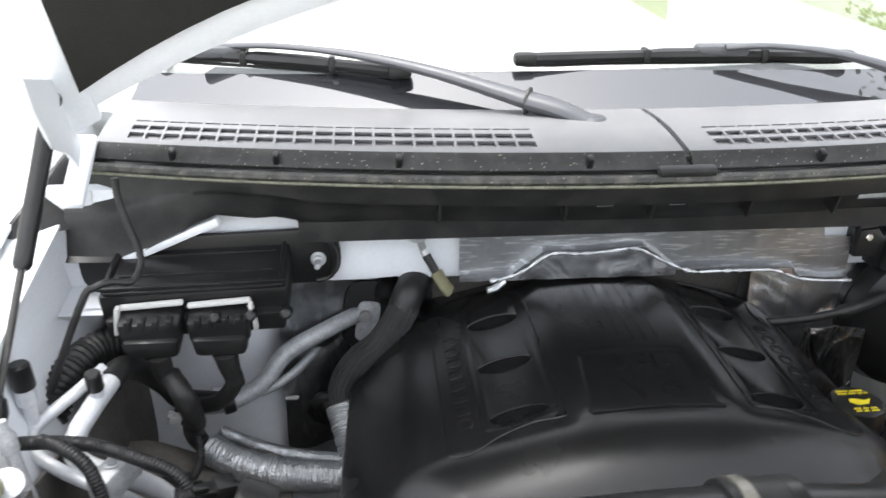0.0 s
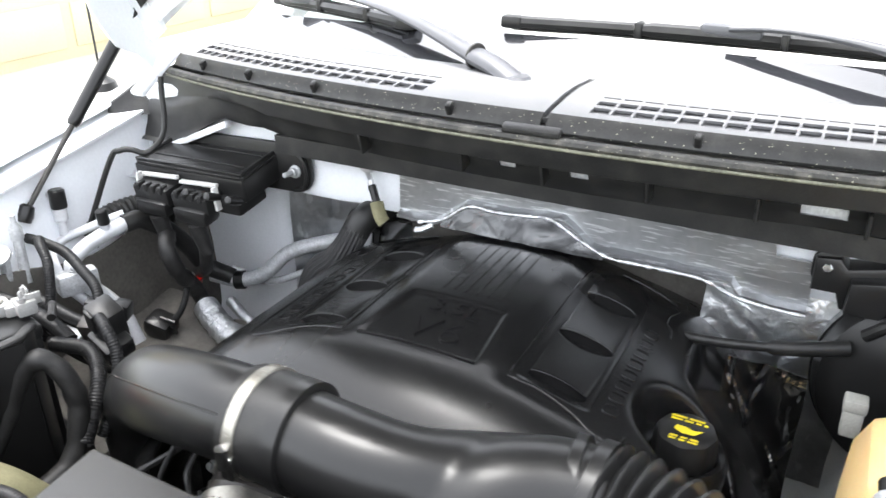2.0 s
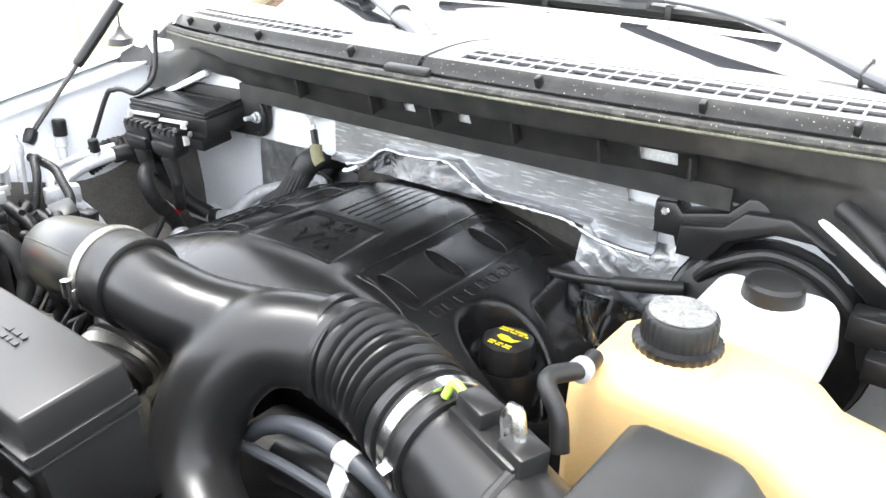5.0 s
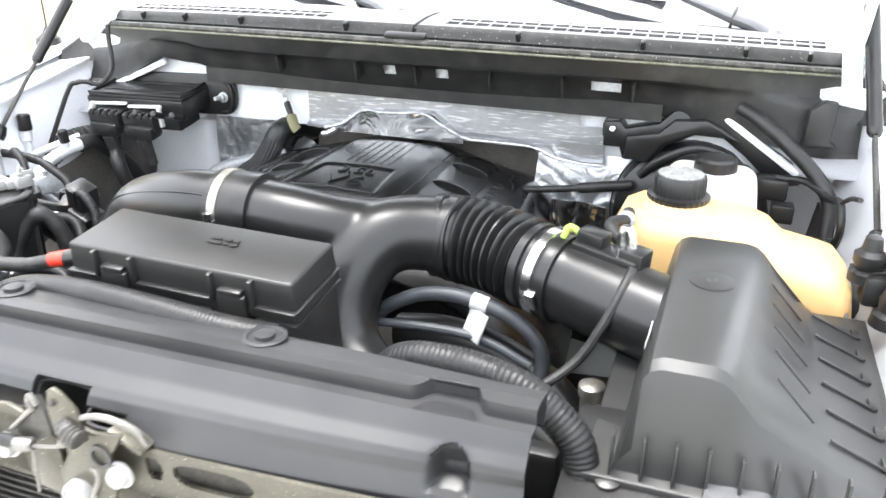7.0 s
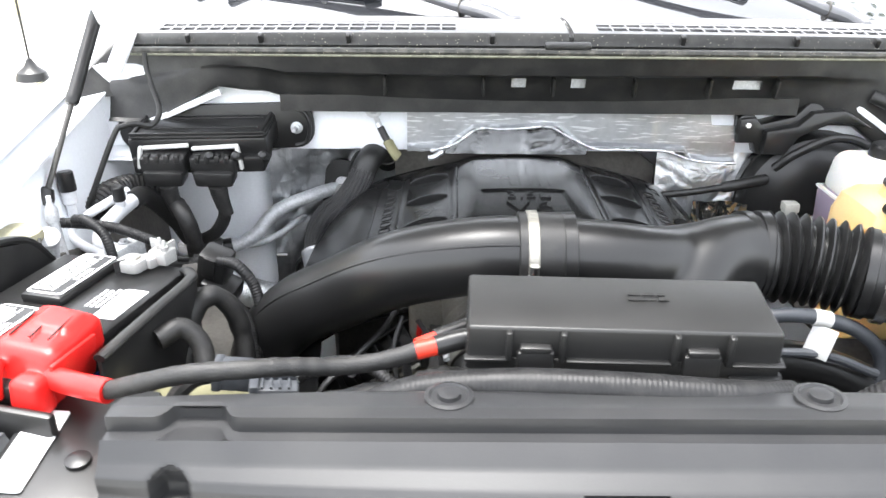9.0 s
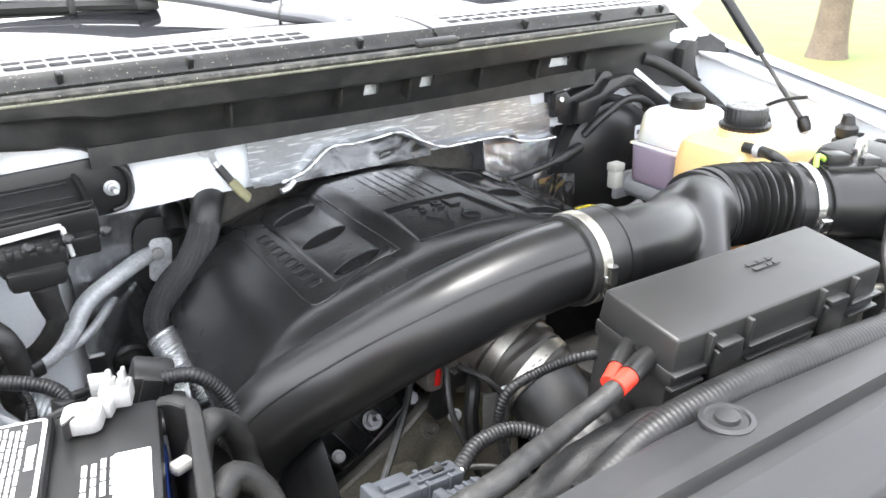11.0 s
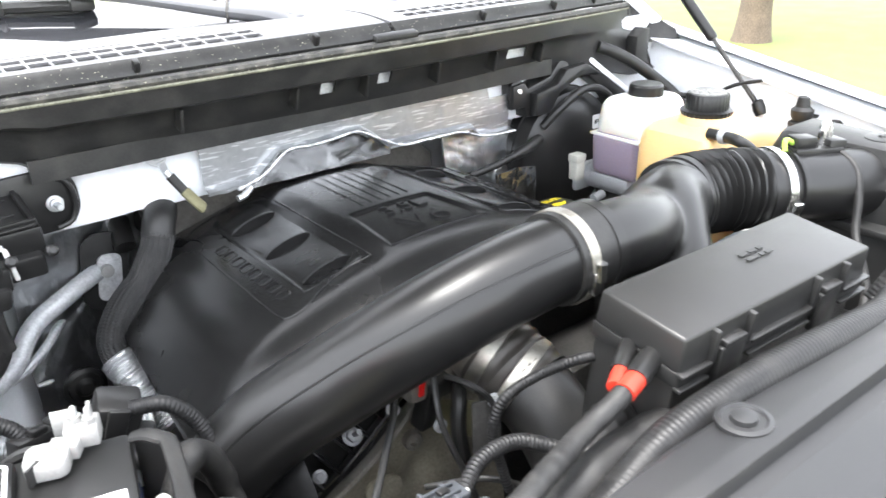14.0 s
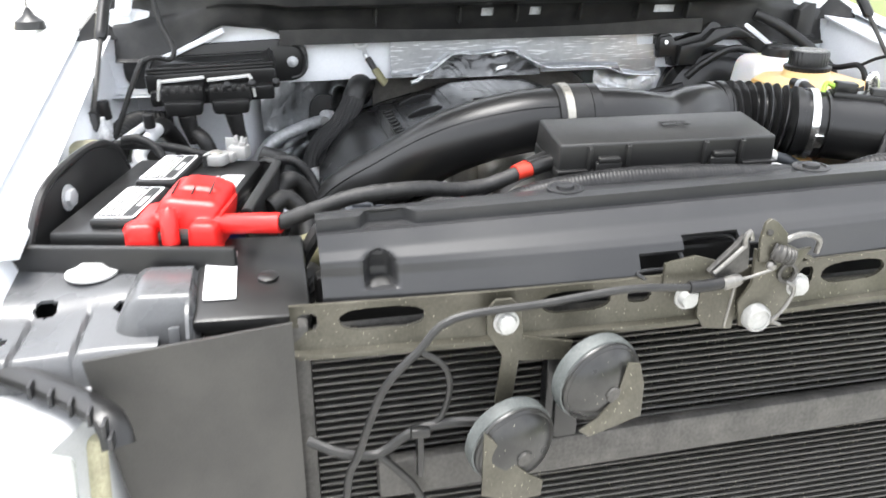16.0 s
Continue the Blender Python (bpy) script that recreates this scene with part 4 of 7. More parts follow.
# ---- fuse box ----
FB = pose(0.013, 0.297, 1.192, 7, 0.3, -1.3) @ Matrix.Diagonal((0.985, 0.90, 1, 1)) @ pose(0, 0, -1.2)
fuse = thing("fuse_box", (0.012, 0.273, 1.08), "grained black plastic fuse box with clipped lid", "fuse box")


part("lid", laid(box((0, 0, 1.2075), (0.304, 0.108, 0.035), 0.0035, (0, 0, 0), (0.99, 0.96), 3), FB), BOXBLACK, fuse)
part("lid_skirt", laid(box((0, 0, 1.183), (0.305, 0.110, 0.016), 0.002), FB), BOXBLACK, fuse)
part("body", laid(box((0, 0.002, 1.122), (0.298, 0.102, 0.11), 0.004), FB), BOXBLACK, fuse)
for k in (-0.085, 0.075):
    part("latch", laid(join(box((k, -0.057, 1.180), (0.036, 0.010, 0.044), 0.003), box((k, -0.0565, 1.205), (0.030, 0.013, 0.007), 0.002)), FB), BOXBLACK, fuse)
    for e in (-0.026, 0.026):
        part("latch_guard", laid(box((k + e, -0.054, 1.206), (0.006, 0.012, 0.034), 0.002), FB), BOXBLACK, fuse)
for x0, x1 in ((-0.154, -0.113), (-0.055, 0.046), (0.104, 0.155)):
    for z in (1.191, 1.176):
        part("ledge", laid(box(((x0 + x1) / 2, -0.056, z), (x1 - x0, 0.010, 0.0035), 0.0012), FB), BOXBLACK, fuse)
for z in (1.191, 1.176):
    part("ledge", laid(box((0.153, 0.0, z), (0.006, 0.108, 0.003), 0.001), FB), BOXBLACK, fuse)
part("raised_mark", laid(join(bars(2, 0.04, 0.02, pose(0.03, 0.01, 1.2262), 0.0008, 9)), FB), BOXBLACK, fuse)
for k in (-0.045, 0.0, 0.12):
    part("clip", laid(box((k, -0.058, 1.14), (0.022, 0.01, 0.012), 0.002), FB), STEEL if k == 0 else BOXBLACK, fuse)
cable = thing("power_cable", (-0.2, 0.27, 1.12), "thick taped power cables with orange-red bands", "cable")
for dy, r in ((0.0, 0.0095), (0.017, 0.0070)):
    part("boot", tube([(-0.125, 0.284 + dy * 1.7, 1.182), (-0.145, 0.281 + dy * 1.3, 1.180), (-0.168, 0.274 + dy, 1.1765)], r + 0.0012, 14), BLACK, cable, "black rubber boot")
    part("band", tube([(-0.164, 0.2752 + dy, 1.177), (-0.187, 0.270 + dy * 0.6, 1.1735)], r, 14), ORANGE, cable, "orange-red tape band")
SHEATH = [(-0.180, 0.272, 1.174), (-0.203, 0.270, 1.167), (-0.230, 0.269, 1.160), (-0.266, 0.259, 1.161), (-0.310, 0.240, 1.172), (-0.350, 0.226, 1.177), (-0.400, 0.222, 1.174), (-0.452, 0.232, 1.156), (-0.488, 0.245, 1.139)]
part("sheath", tube(SHEATH, lambda q, e: 0.0090 + 0.0005 * noise.noise(Vector((q * 90, 4, 0))) + 0.0005 * ((q / 0.019) % 1.0), 16, 0.0024), TAPE, cable, "spiral-wrapped tape sheath")
part("red_sleeve", tube([(-0.485, 0.243, 1.140), (-0.522, 0.258, 1.137), (-0.558, 0.280, 1.130)], 0.0125, 14), RED, cable, "red plastic sleeve")

# ---- radiator shield and front ----
FRONT = pose(0, 0.142, 1.165, 0, 0, 0) @ pose(0, 0, 0, 0, -1.2, -0.9) @ pose(0, -0.15, -1.165)
PROFILE = [(0.218, 1.150), (0.215, 1.166), (0.204, 1.178), (0.172, 1.1835), (0.1560, 1.1830), (0.1545, 1.1690), (0.1410, 1.1680), (0.1395, 1.1710), (0.122, 1.156), (0.106, 1.147), (0.098, 1.141), (0.092, 1.131), (0.086, 1.119), (0.082, 1.111), (0.082, 1.1065)]


def shield_place(u, v):
    x = -0.448 + 0.896 * u
    k = v * (len(PROFILE) - 1)
    i = min(int(k), len(PROFILE) - 2)
    f = k - i
    y = PROFILE[i][0] * (1 - f) + PROFILE[i + 1][0] * f
    z = PROFILE[i][1] * (1 - f) + PROFILE[i + 1][1] * f
    for x0 in (-0.385, 0.385):
        # bullet-shaped recess for a pin
        e = (0.120 - y) / 0.034
        if 0 < e < 1.02:
            half = 0.0145 * min(1.0, e * 2.0) ** 0.5
            y += (0.121 - y + 0.004) * soft(half - abs(x - x0), 0.0016) * (0.72 if e < 0.98 else 0.4)
    if k < 3:
        y -= 0.035 * max(0.0, (abs(x) - 0.2) / 0.25) ** 1.3 * (1 - k / 3)
    if 3 <= k < 7:
        # the ridge jumps back over a tab near each end
        tab = soft(abs(x) - 0.345, 0.003) * soft(0.396 - abs(x), 0.0025)
        y += 0.021 * tab * min(1.0, (k - 3) / 0.9, (7 - k) / 1.0)
    if k > 7:
        y += 0.028 * (x / 0.448) ** 2 * min(1.0, (k - 7) / 4)
    return FRONT @ Vector((x, y, z))


def shield_keep(i, j):
    x, k = -0.448 + 0.896 * i / 300, 14 * j / 84
    return not ((-0.045 < x < 0.022 and k > 9.0) or (-0.10 < x <= -0.045 and k > 10.8) or (0.022 <= x < 0.07 and k > 10.8))


shield = solo("radiator_shield", sheet(shield_place, 300, 84, (0, 0.002, -0.004), shield_keep), SHIELD, "dark grey moulded radiator top shield", "shield", sharp=40)
for x in (-0.154, 0.168):
    p = FRONT @ Vector((x, 0.188, 1.1825))
    part("pin", lathe([(0.022, -0.001), (0.022, 0.002), (0.018, 0.003), (0.0165, 0.001), (0.0105, 0.001), (0.010, 0.005), (0.006, 0.006)], p, (0, -1, 0), sides=28), SHIELD, shield, "round push pin")
for x in (-0.385, 0.385):
    p = FRONT @ Vector((x, 0.118, 1.118))
    part("pin", lathe([(0.012, -0.002), (0.012, 0.0), (0.009, 0.001), (0.004, 0.0006)], p, (24, 0, 0), sides=24), RUBBER, shield, "black push pin")
part("notch_rim", tube([FRONT @ Vector(p) for p in ((-0.10, 0.070, 1.113), (-0.10, 0.087, 1.114), (-0.047, 0.090, 1.116), (-0.044, 0.110, 1.136), (0.021, 0.110, 1.136), (0.024, 0.090, 1.116), (0.07, 0.087, 1.114))], 0.0022, 6, 0.004), SHIELD, shield)

HOLES = ((-0.467, 0.011, 0.011), (-0.388, 0.046, 0.0135), (-0.174, 0.040, 0.0135), (-0.101, 0.014, 0.009), (0.105, 0.009, 0.013), (0.168, 0.042, 0.0135), (0.388, 0.046, 0.0135), (0.467, 0.011, 0.011))


def support_place(u, v):
    return FRONT @ Vector((-0.485 + 0.97 * u, 0.076 - (0.010 if v > 0.93 else 0) + 0.004 * math.sin(v * 3.1) + 0.022 * (2 * u - 1) ** 2, 1.111 - 0.057 * v))


def support_keep(i, j):
    x, z = -0.485 + 0.97 * (i + 0.5) / 484, 1.111 - 0.057 * (j + 0.5) / 42
    return not any(((x - c) / w) ** 4 + ((z - 1.089) / h) ** 2 < 1 for c, w, h in HOLES)


support = solo("radiator_support", sheet(support_place, 484, 42, (0, 0.005, 0), support_keep), SUPPORT, "olive-grey steel radiator support with oval holes", "radiator support", sharp=60)
part("lower_lip", sheet(lambda u, v: FRONT @ Vector((-0.48 + 0.96 * u, 0.070 + 0.022 * (2 * u - 1) ** 2 + 0.03 * v, 1.0535)), 24, 2, (0, 0, -0.005)), SUPPORT, support)
for x in (-0.262, -0.053, 0.082):
    p = FRONT @ Vector((x, 0.054 if x < -0.2 else 0.064, 1.089))
    solo("bolt", join(lathe([(0.011, 0), (0.011, 0.004), (0.009, 0.009), (0.005, 0.010)], sides=24), lathe([(0.014, -0.002), (0.014, 0.001)], sides=24)), LEAD, "pale flanged mounting bolt", "bolt", "support bolts").matrix_world = Matrix.Translation(p) @ pose(0, 0, 0, 90, 0, 0)

cond = thing("condenser", (0, 0.10, 0.6), "grey finned condenser behind the open front", "condenser")
part("core", box((0, 0.125, 0.80), (0.92, 0.012, 0.52), 0.001), DARK, cond)
for k in range(53):
    z = 1.037 - k * 0.0098
    part("tube", box((0, 0.112, z), (0.93, 0.018, 0.0026), 0.0008, seg=1), FINTUBE, cond)


def fin_row(z):
    out = bmesh.new()
    for k in range(310):
        x = -0.464 + k * 0.003
        vs = [out.verts.new(Vector(p)) for p in ((x, 0.108, z), (x + 0.0015, 0.108, z + 0.0072), (x + 0.0015, 0.12, z + 0.0072), (x, 0.12, z))]
        out.faces.new(vs)
    return out


fins = join(*[fin_row(1.037 - k * 0.0098 - 0.0085) for k in range(53)])
tagged(part("fin_pack", fins, FIN, cond), kind="stuff")
part("cross_bar", box((0.05, 0.085, 0.885), (0.9, 0.02, 0.05), 0.006, (0, -1, 0)), DARK, cond, "dark lower cross bar")
part("side_tank", box((-0.475, 0.115, 0.8), (0.02, 0.03, 0.55), 0.004), DARK, cond)
part("side_tank", box((0.475, 0.115, 0.8), (0.02, 0.03, 0.55), 0.004), DARK, cond)

# horns, on a forked bracket
def plate(outline, y, thick=0.004, bevel=0.001):
    """An upright plate from x and z pairs, its back at y."""
    return slab(outline, thick, pose(0, y, 0, 90, 0, 0), bevel)


bracket = thing("horn_bracket", (-0.25, 0.07, 0.98), "olive-grey forked horn bracket", "bracket")
part("fork", plate([(-0.279, 1.066), (-0.280, 1.092), (-0.270, 1.104), (-0.253, 1.104), (-0.242, 1.094), (-0.238, 1.056), (-0.180, 1.044), (-0.184, 1.022), (-0.242, 1.027), (-0.248, 0.975), (-0.268, 0.975), (-0.261, 1.035)], 0.066, 0.005), SUPPORT, bracket)
part("stay", box((-0.19, 0.094, 0.97), (0.020, 0.02, 0.15), 0.003), BLACK, bracket, "black plastic stay")
part("stay", box((-0.175, 0.088, 0.905), (0.030, 0.02, 0.10), 0.004), BLACK, bracket, "black plastic stay")


def make_horn(cx, cz, tongue):
    horn = thing("horn", (cx, 0.03, cz - 0.055), "round black horn with a pale rim", "horn", "horns")
    turn = pose(cx, 0.026, cz, 97, 0, 14) @ Matrix.Scale(0.90, 4)
    part("dish", laid(lathe([(0.030, -0.024), (0.050, -0.020), (0.0545, -0.010), (0.0545, 0.004), (0.050, 0.012), (0.040, 0.021), (0.026, 0.027), (0.012, 0.029), (0.004, 0.0292)], sides=44), turn), HORN, horn)
    part("rim", laid(lathe([(0.050, -0.021), (0.0565, -0.017), (0.0575, -0.006), (0.0565, 0.001), (0.053, 0.003)], sides=44), turn), PALERIM, horn, "pale crimped rim")
    part("bead", laid(lathe([(0.0535, 0.004), (0.0545, 0.007), (0.052, 0.010)], sides=44), turn), HORN, horn)
    part("hub", laid(lathe([(0.011, 0.028), (0.010, 0.032), (0.005, 0.033)], sides=20), turn), DARK, horn)
    part("tongue", plate(tongue, 0.002, 0.003), SUPPORT, horn, "flat tan mouth plate")
    return horn


make_horn(-0.162, 1.014, [(-0.129, 1.046), (-0.122, 1.020), (-0.122, 0.980), (-0.180, 0.961), (-0.192, 0.970), (-0.172, 0.984), (-0.152, 1.010), (-0.142, 1.048)])
make_horn(-0.257, 0.946, [(-0.297, 0.985), (-0.286, 0.972), (-0.268, 0.945), (-0.245, 0.922), (-0.229, 0.912), (-0.231, 0.892), (-0.262, 0.888), (-0.298, 0.902)])

latch = thing("hood_latch", (0.015, 0.05, 1.04), "scratched olive steel hood latch with springs", "latch")
part("plate", plate([(-0.082, 1.103), (-0.082, 1.130), (-0.045, 1.136), (-0.021, 1.128), (0.008, 1.10), (0.012, 1.06), (0.010, 1.040), (-0.026, 1.045), (-0.036, 1.062), (-0.036, 1.098)], 0.062, 0.005), SUPPORT, latch)
part("plate", plate([(0.022, 1.14), (0.060, 1.132), (0.092, 1.136), (0.074, 1.108), (0.074, 1.067), (0.062, 1.042), (0.016, 1.046), (0.010, 1.076), (0.024, 1.098)], 0.057, 0.005), SUPPORT, latch)
part("flange", box((0.088, 0.068, 1.124), (0.040, 0.022, 0.005), 0.002, (0, 26, 0)), SUPPORT, latch)
hook = part("hook", plate([(0.023, 1.128), (0.020, 1.155), (0.024, 1.174), (0.030, 1.178), (0.037, 1.175), (0.052, 1.160), (0.058, 1.127), (0.038, 1.126)], 0.049, 0.005, 0.0012), SUPPORT, latch, "worn steel hook")
part("rivet", lathe([(0.0035, 0), (0.0035, 0.004), (0.002, 0.005)], (0.029, 0.045, 1.163), (90, 0, 0), sides=14), DARK, hook)
part("hook", plate([(-0.034, 1.120), (-0.006, 1.148), (0.004, 1.160), (0.011, 1.148), (0.014, 1.12), (-0.016, 1.104)], 0.056, 0.008, 0.0015), DARK, latch, "dark steel catch")
part("edge_rod", tube([(-0.030, 0.044, 1.120), (-0.012, 0.043, 1.137), (0.002, 0.043, 1.150)], 0.0024, 8, 0.004), LATCHMETAL, latch)
part("catch_clip", tube([(0.002, 0.044, 1.148), (0.001, 0.043, 1.160), (0.005, 0.043, 1.166), (0.009, 0.044, 1.156)], 0.003, 8, 0.003), LATCHMETAL, latch)
part("spring_barrel", loom([(0.038, 0.046, 1.140), (0.045, 0.040, 1.138), (0.058, 0.038, 1.133)], 0.0105, 0.004, 0.0016), DARK, latch)
part("arm", tube([(0.050, 0.048, 1.148), (0.066, 0.05, 1.153), (0.083, 0.052, 1.153), (0.104, 0.058, 1.142), (0.108, 0.064, 1.124)], 0.0034, 8, 0.004), LATCHMETAL, latch)
part("slot_ring", lathe([(0.0085, 0), (0.0085, 0.003), (0.0125, 0.003), (0.0125, 0)], (0.065, 0.052, 1.108), (90, 0, 0), sides=24), DARK, latch)
part("cable_sleeve", tube([(-0.060, 0.040, 1.108), (-0.040, 0.040, 1.108), (-0.018, 0.040, 1.110)], 0.0068, 12, 0.004), LOOM, latch)
part("cable_end", lathe([(0.0055, -0.010), (0.0075, -0.008), (0.0075, 0.006), (0.005, 0.012)], (-0.012, 0.039, 1.1105), (0, 80, 0), sides=14), LATCHMETAL, latch)
part("rod", tube([(-0.016, 0.039, 1.110), (0.008, 0.038, 1.114), (0.034, 0.037, 1.121)], 0.0018, 8, 0.004), LATCHMETAL, latch)
part("pin", lathe([(0.005, 0), (0.006, 0.004), (0.003, 0.008)], (0.036, 0.044, 1.124), (90, 0, 0), sides=14), LATCHMETAL, latch)
part("bolt", lathe([(0.0165, 0), (0.0165, 0.008), (0.0140, 0.012), (0.0125, 0.0125), (0.012, 0.010), (0.006, 0.010)], (0.033, 0.052, 1.057), (90, 0, 0), sides=28), LEAD, latch, "dull flanged bolt")
part("lever", tube([(0.060, 0.043, 1.100), (0.067, 0.041, 1.098), (0.069, 0.039, 1.090), (0.059, 0.038, 1.070), (0.047, 0.038, 1.057), (0.058, 0.038, 1.050)], 0.0023, 8, 0.003), LATCHMETAL, latch)
part("spring_wire", tube([(-0.004, 0.042, 1.118), (-0.006, 0.041, 1.094), (-0.010, 0.042, 1.054)], 0.0016, 8, 0.004), LATCHMETAL, latch)
solo("release_cable", tube([(-0.058, 0.040, 1.108), (-0.13, 0.044, 1.111), (-0.22, 0.046, 1.103), (-0.319, 0.047, 1.095), (-0.356, 0.045, 1.063), (-0.394, 0.045, 1.021), (-0.422, 0.05, 0.942), (-0.438, 0.05, 0.888), (-0.44, 0.06, 0.7)], 0.0045, 8, 0.01), RUBBER, "thin black hood release cable", "cable")
solo("horn_wire", tube([(-0.475, 0.075, 0.947), (-0.44, 0.06, 0.936), (-0.401, 0.06, 0.929), (-0.376, 0.06, 0.945), (-0.355, 0.06, 0.955), (-0.315, 0.06, 0.959), (-0.27, 0.055, 0.955)], 0.006, 8, 0.01), RUBBER, "black horn wiring along the condenser", "wire", "horn wires")
solo("horn_wire", tube([(-0.401, 0.06, 0.929), (-0.38, 0.058, 0.905), (-0.362, 0.06, 0.879), (-0.345, 0.06, 0.84)], 0.005, 8, 0.01), RUBBER, "black horn wiring along the condenser", "wire", "horn wires")
solo("horn_wire", tube([(-0.355, 0.062, 1.054), (-0.328, 0.058, 1.035), (-0.320, 0.058, 1.005), (-0.330, 0.06, 0.967), (-0.345, 0.06, 0.958)], 0.0035, 8, 0.01), RUBBER, "thin black horn lead in front of the condenser", "wire", "horn wires")
solo("wire_clip", join(box((-0.354, 0.058, 0.924), (0.008, 0.012, 0.060), 0.003), box((-0.354, 0.056, 0.955), (0.022, 0.014, 0.012), 0.003)), BLACK, "black connector on the horn wiring", "connector")

# sides of the front
for side in (-1, 1):
    solo("splash_panel", sheet(lambda u, v, side=side: Vector((side * (0.482 + 0.200 * u - 0.055 * v * u), 0.072 - 0.016 * u, 1.095 - 0.47 * v - 0.011 * u)), 10, 10, (0, 0.004, 0)), SPLASH, "brown-grey plastic splash panel beside the condenser", "panel", "splash panels")
    bolster = thing("bolster", (side * 0.565, 0.16, 1.05), "black plastic bolster with a ribbed edge", "bolster", "bolsters")
    part("top", box((side * 0.523, 0.215, 1.082), (0.126, 0.19, 0.018), 0.006, (6, side * -2, 0)), BLACK, bolster)
    part("boss", lathe([(0.012, 0), (0.012, 0.004), (0.007, 0.006)], (side * 0.505, 0.20, 1.089), (6, 0, 0), sides=20), BLACK, bolster)
    lamp = thing("headlamp", (side * 0.80, 0.0, 0.8), "large clear headlamp in a grey frame", "headlamp", "headlamps")
    part("housing", box((side * 0.80, 0.10, 0.90), (0.26, 0.16, 0.26), 0.02, (0, 0, side * 25)), PALEALU, lamp)
    part("lens", box((side * 0.815, 0.02, 0.90), (0.27, 0.02, 0.26), 0.009, (-8, 0, side * 25)), LENS, lamp, "clear plastic lens")
    part("reflector", box((side * 0.70, 0.035, 0.90), (0.05, 0.02, 0.22), 0.008, (-8, 0, side * 25)), CAPDUST, lamp, "yellowish side reflector")
    def bracket_place(u, v, side=side):
        x, y = 0.622 + 0.205 * u, 0.100 + 0.27 * v
        z = 1.062 + 0.022 * v + 0.010 * soft(y - 0.205, 0.006) + 0.004 * math.sin(u * 7) * math.sin(v * 5)
        z -= 0.006 * math.exp(-((x - 0.700 - 0.06 * (0.2 - y)) / 0.0022) ** 2) * soft(0.19 - y, 0.003)
        z -= 0.006 * math.exp(-((x - 0.762 - 0.06 * (0.2 - y)) / 0.0022) ** 2) * soft(0.19 - y, 0.003)
        return Vector((side * x, y, z - 0.03 * max(0, (0.118 - y) / 0.018) ** 2))

    def bracket_keep(i, j):
        x, y = 0.622 + 0.205 * i / 80, 0.100 + 0.27 * j / 80
        return not any(math.hypot(x - a, y - b) < r for a, b, r in ((0.748, 0.204, 0.013), (0.664, 0.190, 0.010), (0.785, 0.150, 0.008)))

    solo("front_bracket", sheet(bracket_place, 80, 80, (0, 0, -0.004), bracket_keep), SHEEN, "glossy dark plastic bracket behind the headlamp", "bracket", "front brackets")
    solo("push_pin", lathe([(0.03, 0), (0.03, 0.003), (0.02, 0.006), (0.012, 0.012)], (side * 0.708, 0.262, 1.0875), sides=24), WHITE, "white plastic push pin", "pin", "front pins")
for side in (-1, 1):
    line = [(side * 0.783, 0.125, 1.047), (side * 0.737, 0.090, 1.047), (side * 0.692, 0.050, 1.047), (side * 0.656, 0.012, 1.045), (side * 0.648, -0.004, 1.025)]
    trim = thing("lamp_trim", line[1], "dark plastic trim above the headlamp with small ribs", "trim", "lamp trims")
    part("strip", tube(line, 0.016, 10, 0.01, flat=0.6), BLACK, trim)
    for p in spline(line, 0.028)[2:-1]:
        part("rib", box(p + Vector((0, -0.018, 0.004)), (0.004, 0.016, 0.014), 0.001), SHIELD, trim)
    scoop = thing("corner_plate", (side * 0.624, 0.17, 1.05), "shiny grey folded plastic plate beside the bolster", "plate", "corner plates")
    part("top", sheet(lambda u, v, side=side: Vector((side * (0.588 + 0.078 * u), 0.128 + 0.10 * v, 1.104 + 0.005 * math.sin(v * 3) - 0.034 * max(0, (u - 0.62) / 0.38) ** 2 - 0.045 * max(0, (0.22 - v) / 0.22) ** 2 - 0.004 * (1 - u))), 24, 24, (0, 0, -0.004)), SHEEN, scoop)
    part("fold", sheet(lambda u, v, side=side: Vector((side * (0.588 - 0.010 * math.sin(v * 1.6)), 0.108 + 0.12 * u + 0.012 * v * (1 - u), 1.098 - 0.028 * max(0, (0.3 - u) / 0.3) ** 2 - 0.052 * v * (1 - 0.45 * u))), 14, 8, (side * 0.004, 0, 0)), SHEEN, scoop, "side folded down")
    part("tab", box((side * 0.604, 0.116, 1.055), (0.012, 0.006, 0.05), 0.002, (-8, 0, 0)), SHEEN, scoop)
solo("label", slab(rounded(0.036, 0.11, 0.003), 0.001, pose(-0.558, 0.212, 1.0935, 6, 2, 0)), LABEL, "blank white label on the black bolster", "label")

# ---- battery corner ----
BT = pose(-0.632, 0.430, 0.014, 0, 0, -13)
RT = BT @ pose(0.013, -0.026, -0.012)
TM = Matrix.Translation((-0.572, 0.547, 1.121)) @ Matrix.Scale(0.82, 4) @ Matrix.Translation((0.587, -0.545, -1.107))
battery = thing("battery", (-0.651, 0.444, 0.92), "black car battery with white warning labels", "battery")
part("case", laid(box((0, 0, 1.005), (0.188, 0.302, 0.18), 0.006), BT), BLACK, battery)
part("top", laid(box((0, 0, 1.102), (0.192, 0.306, 0.022), 0.006), BT), BLACK, battery)
part("band", laid(box((0.0945, 0.02, 1.058), (0.003, 0.22, 0.032), 0.001), BT), BLUE, battery, "blue printed side band")
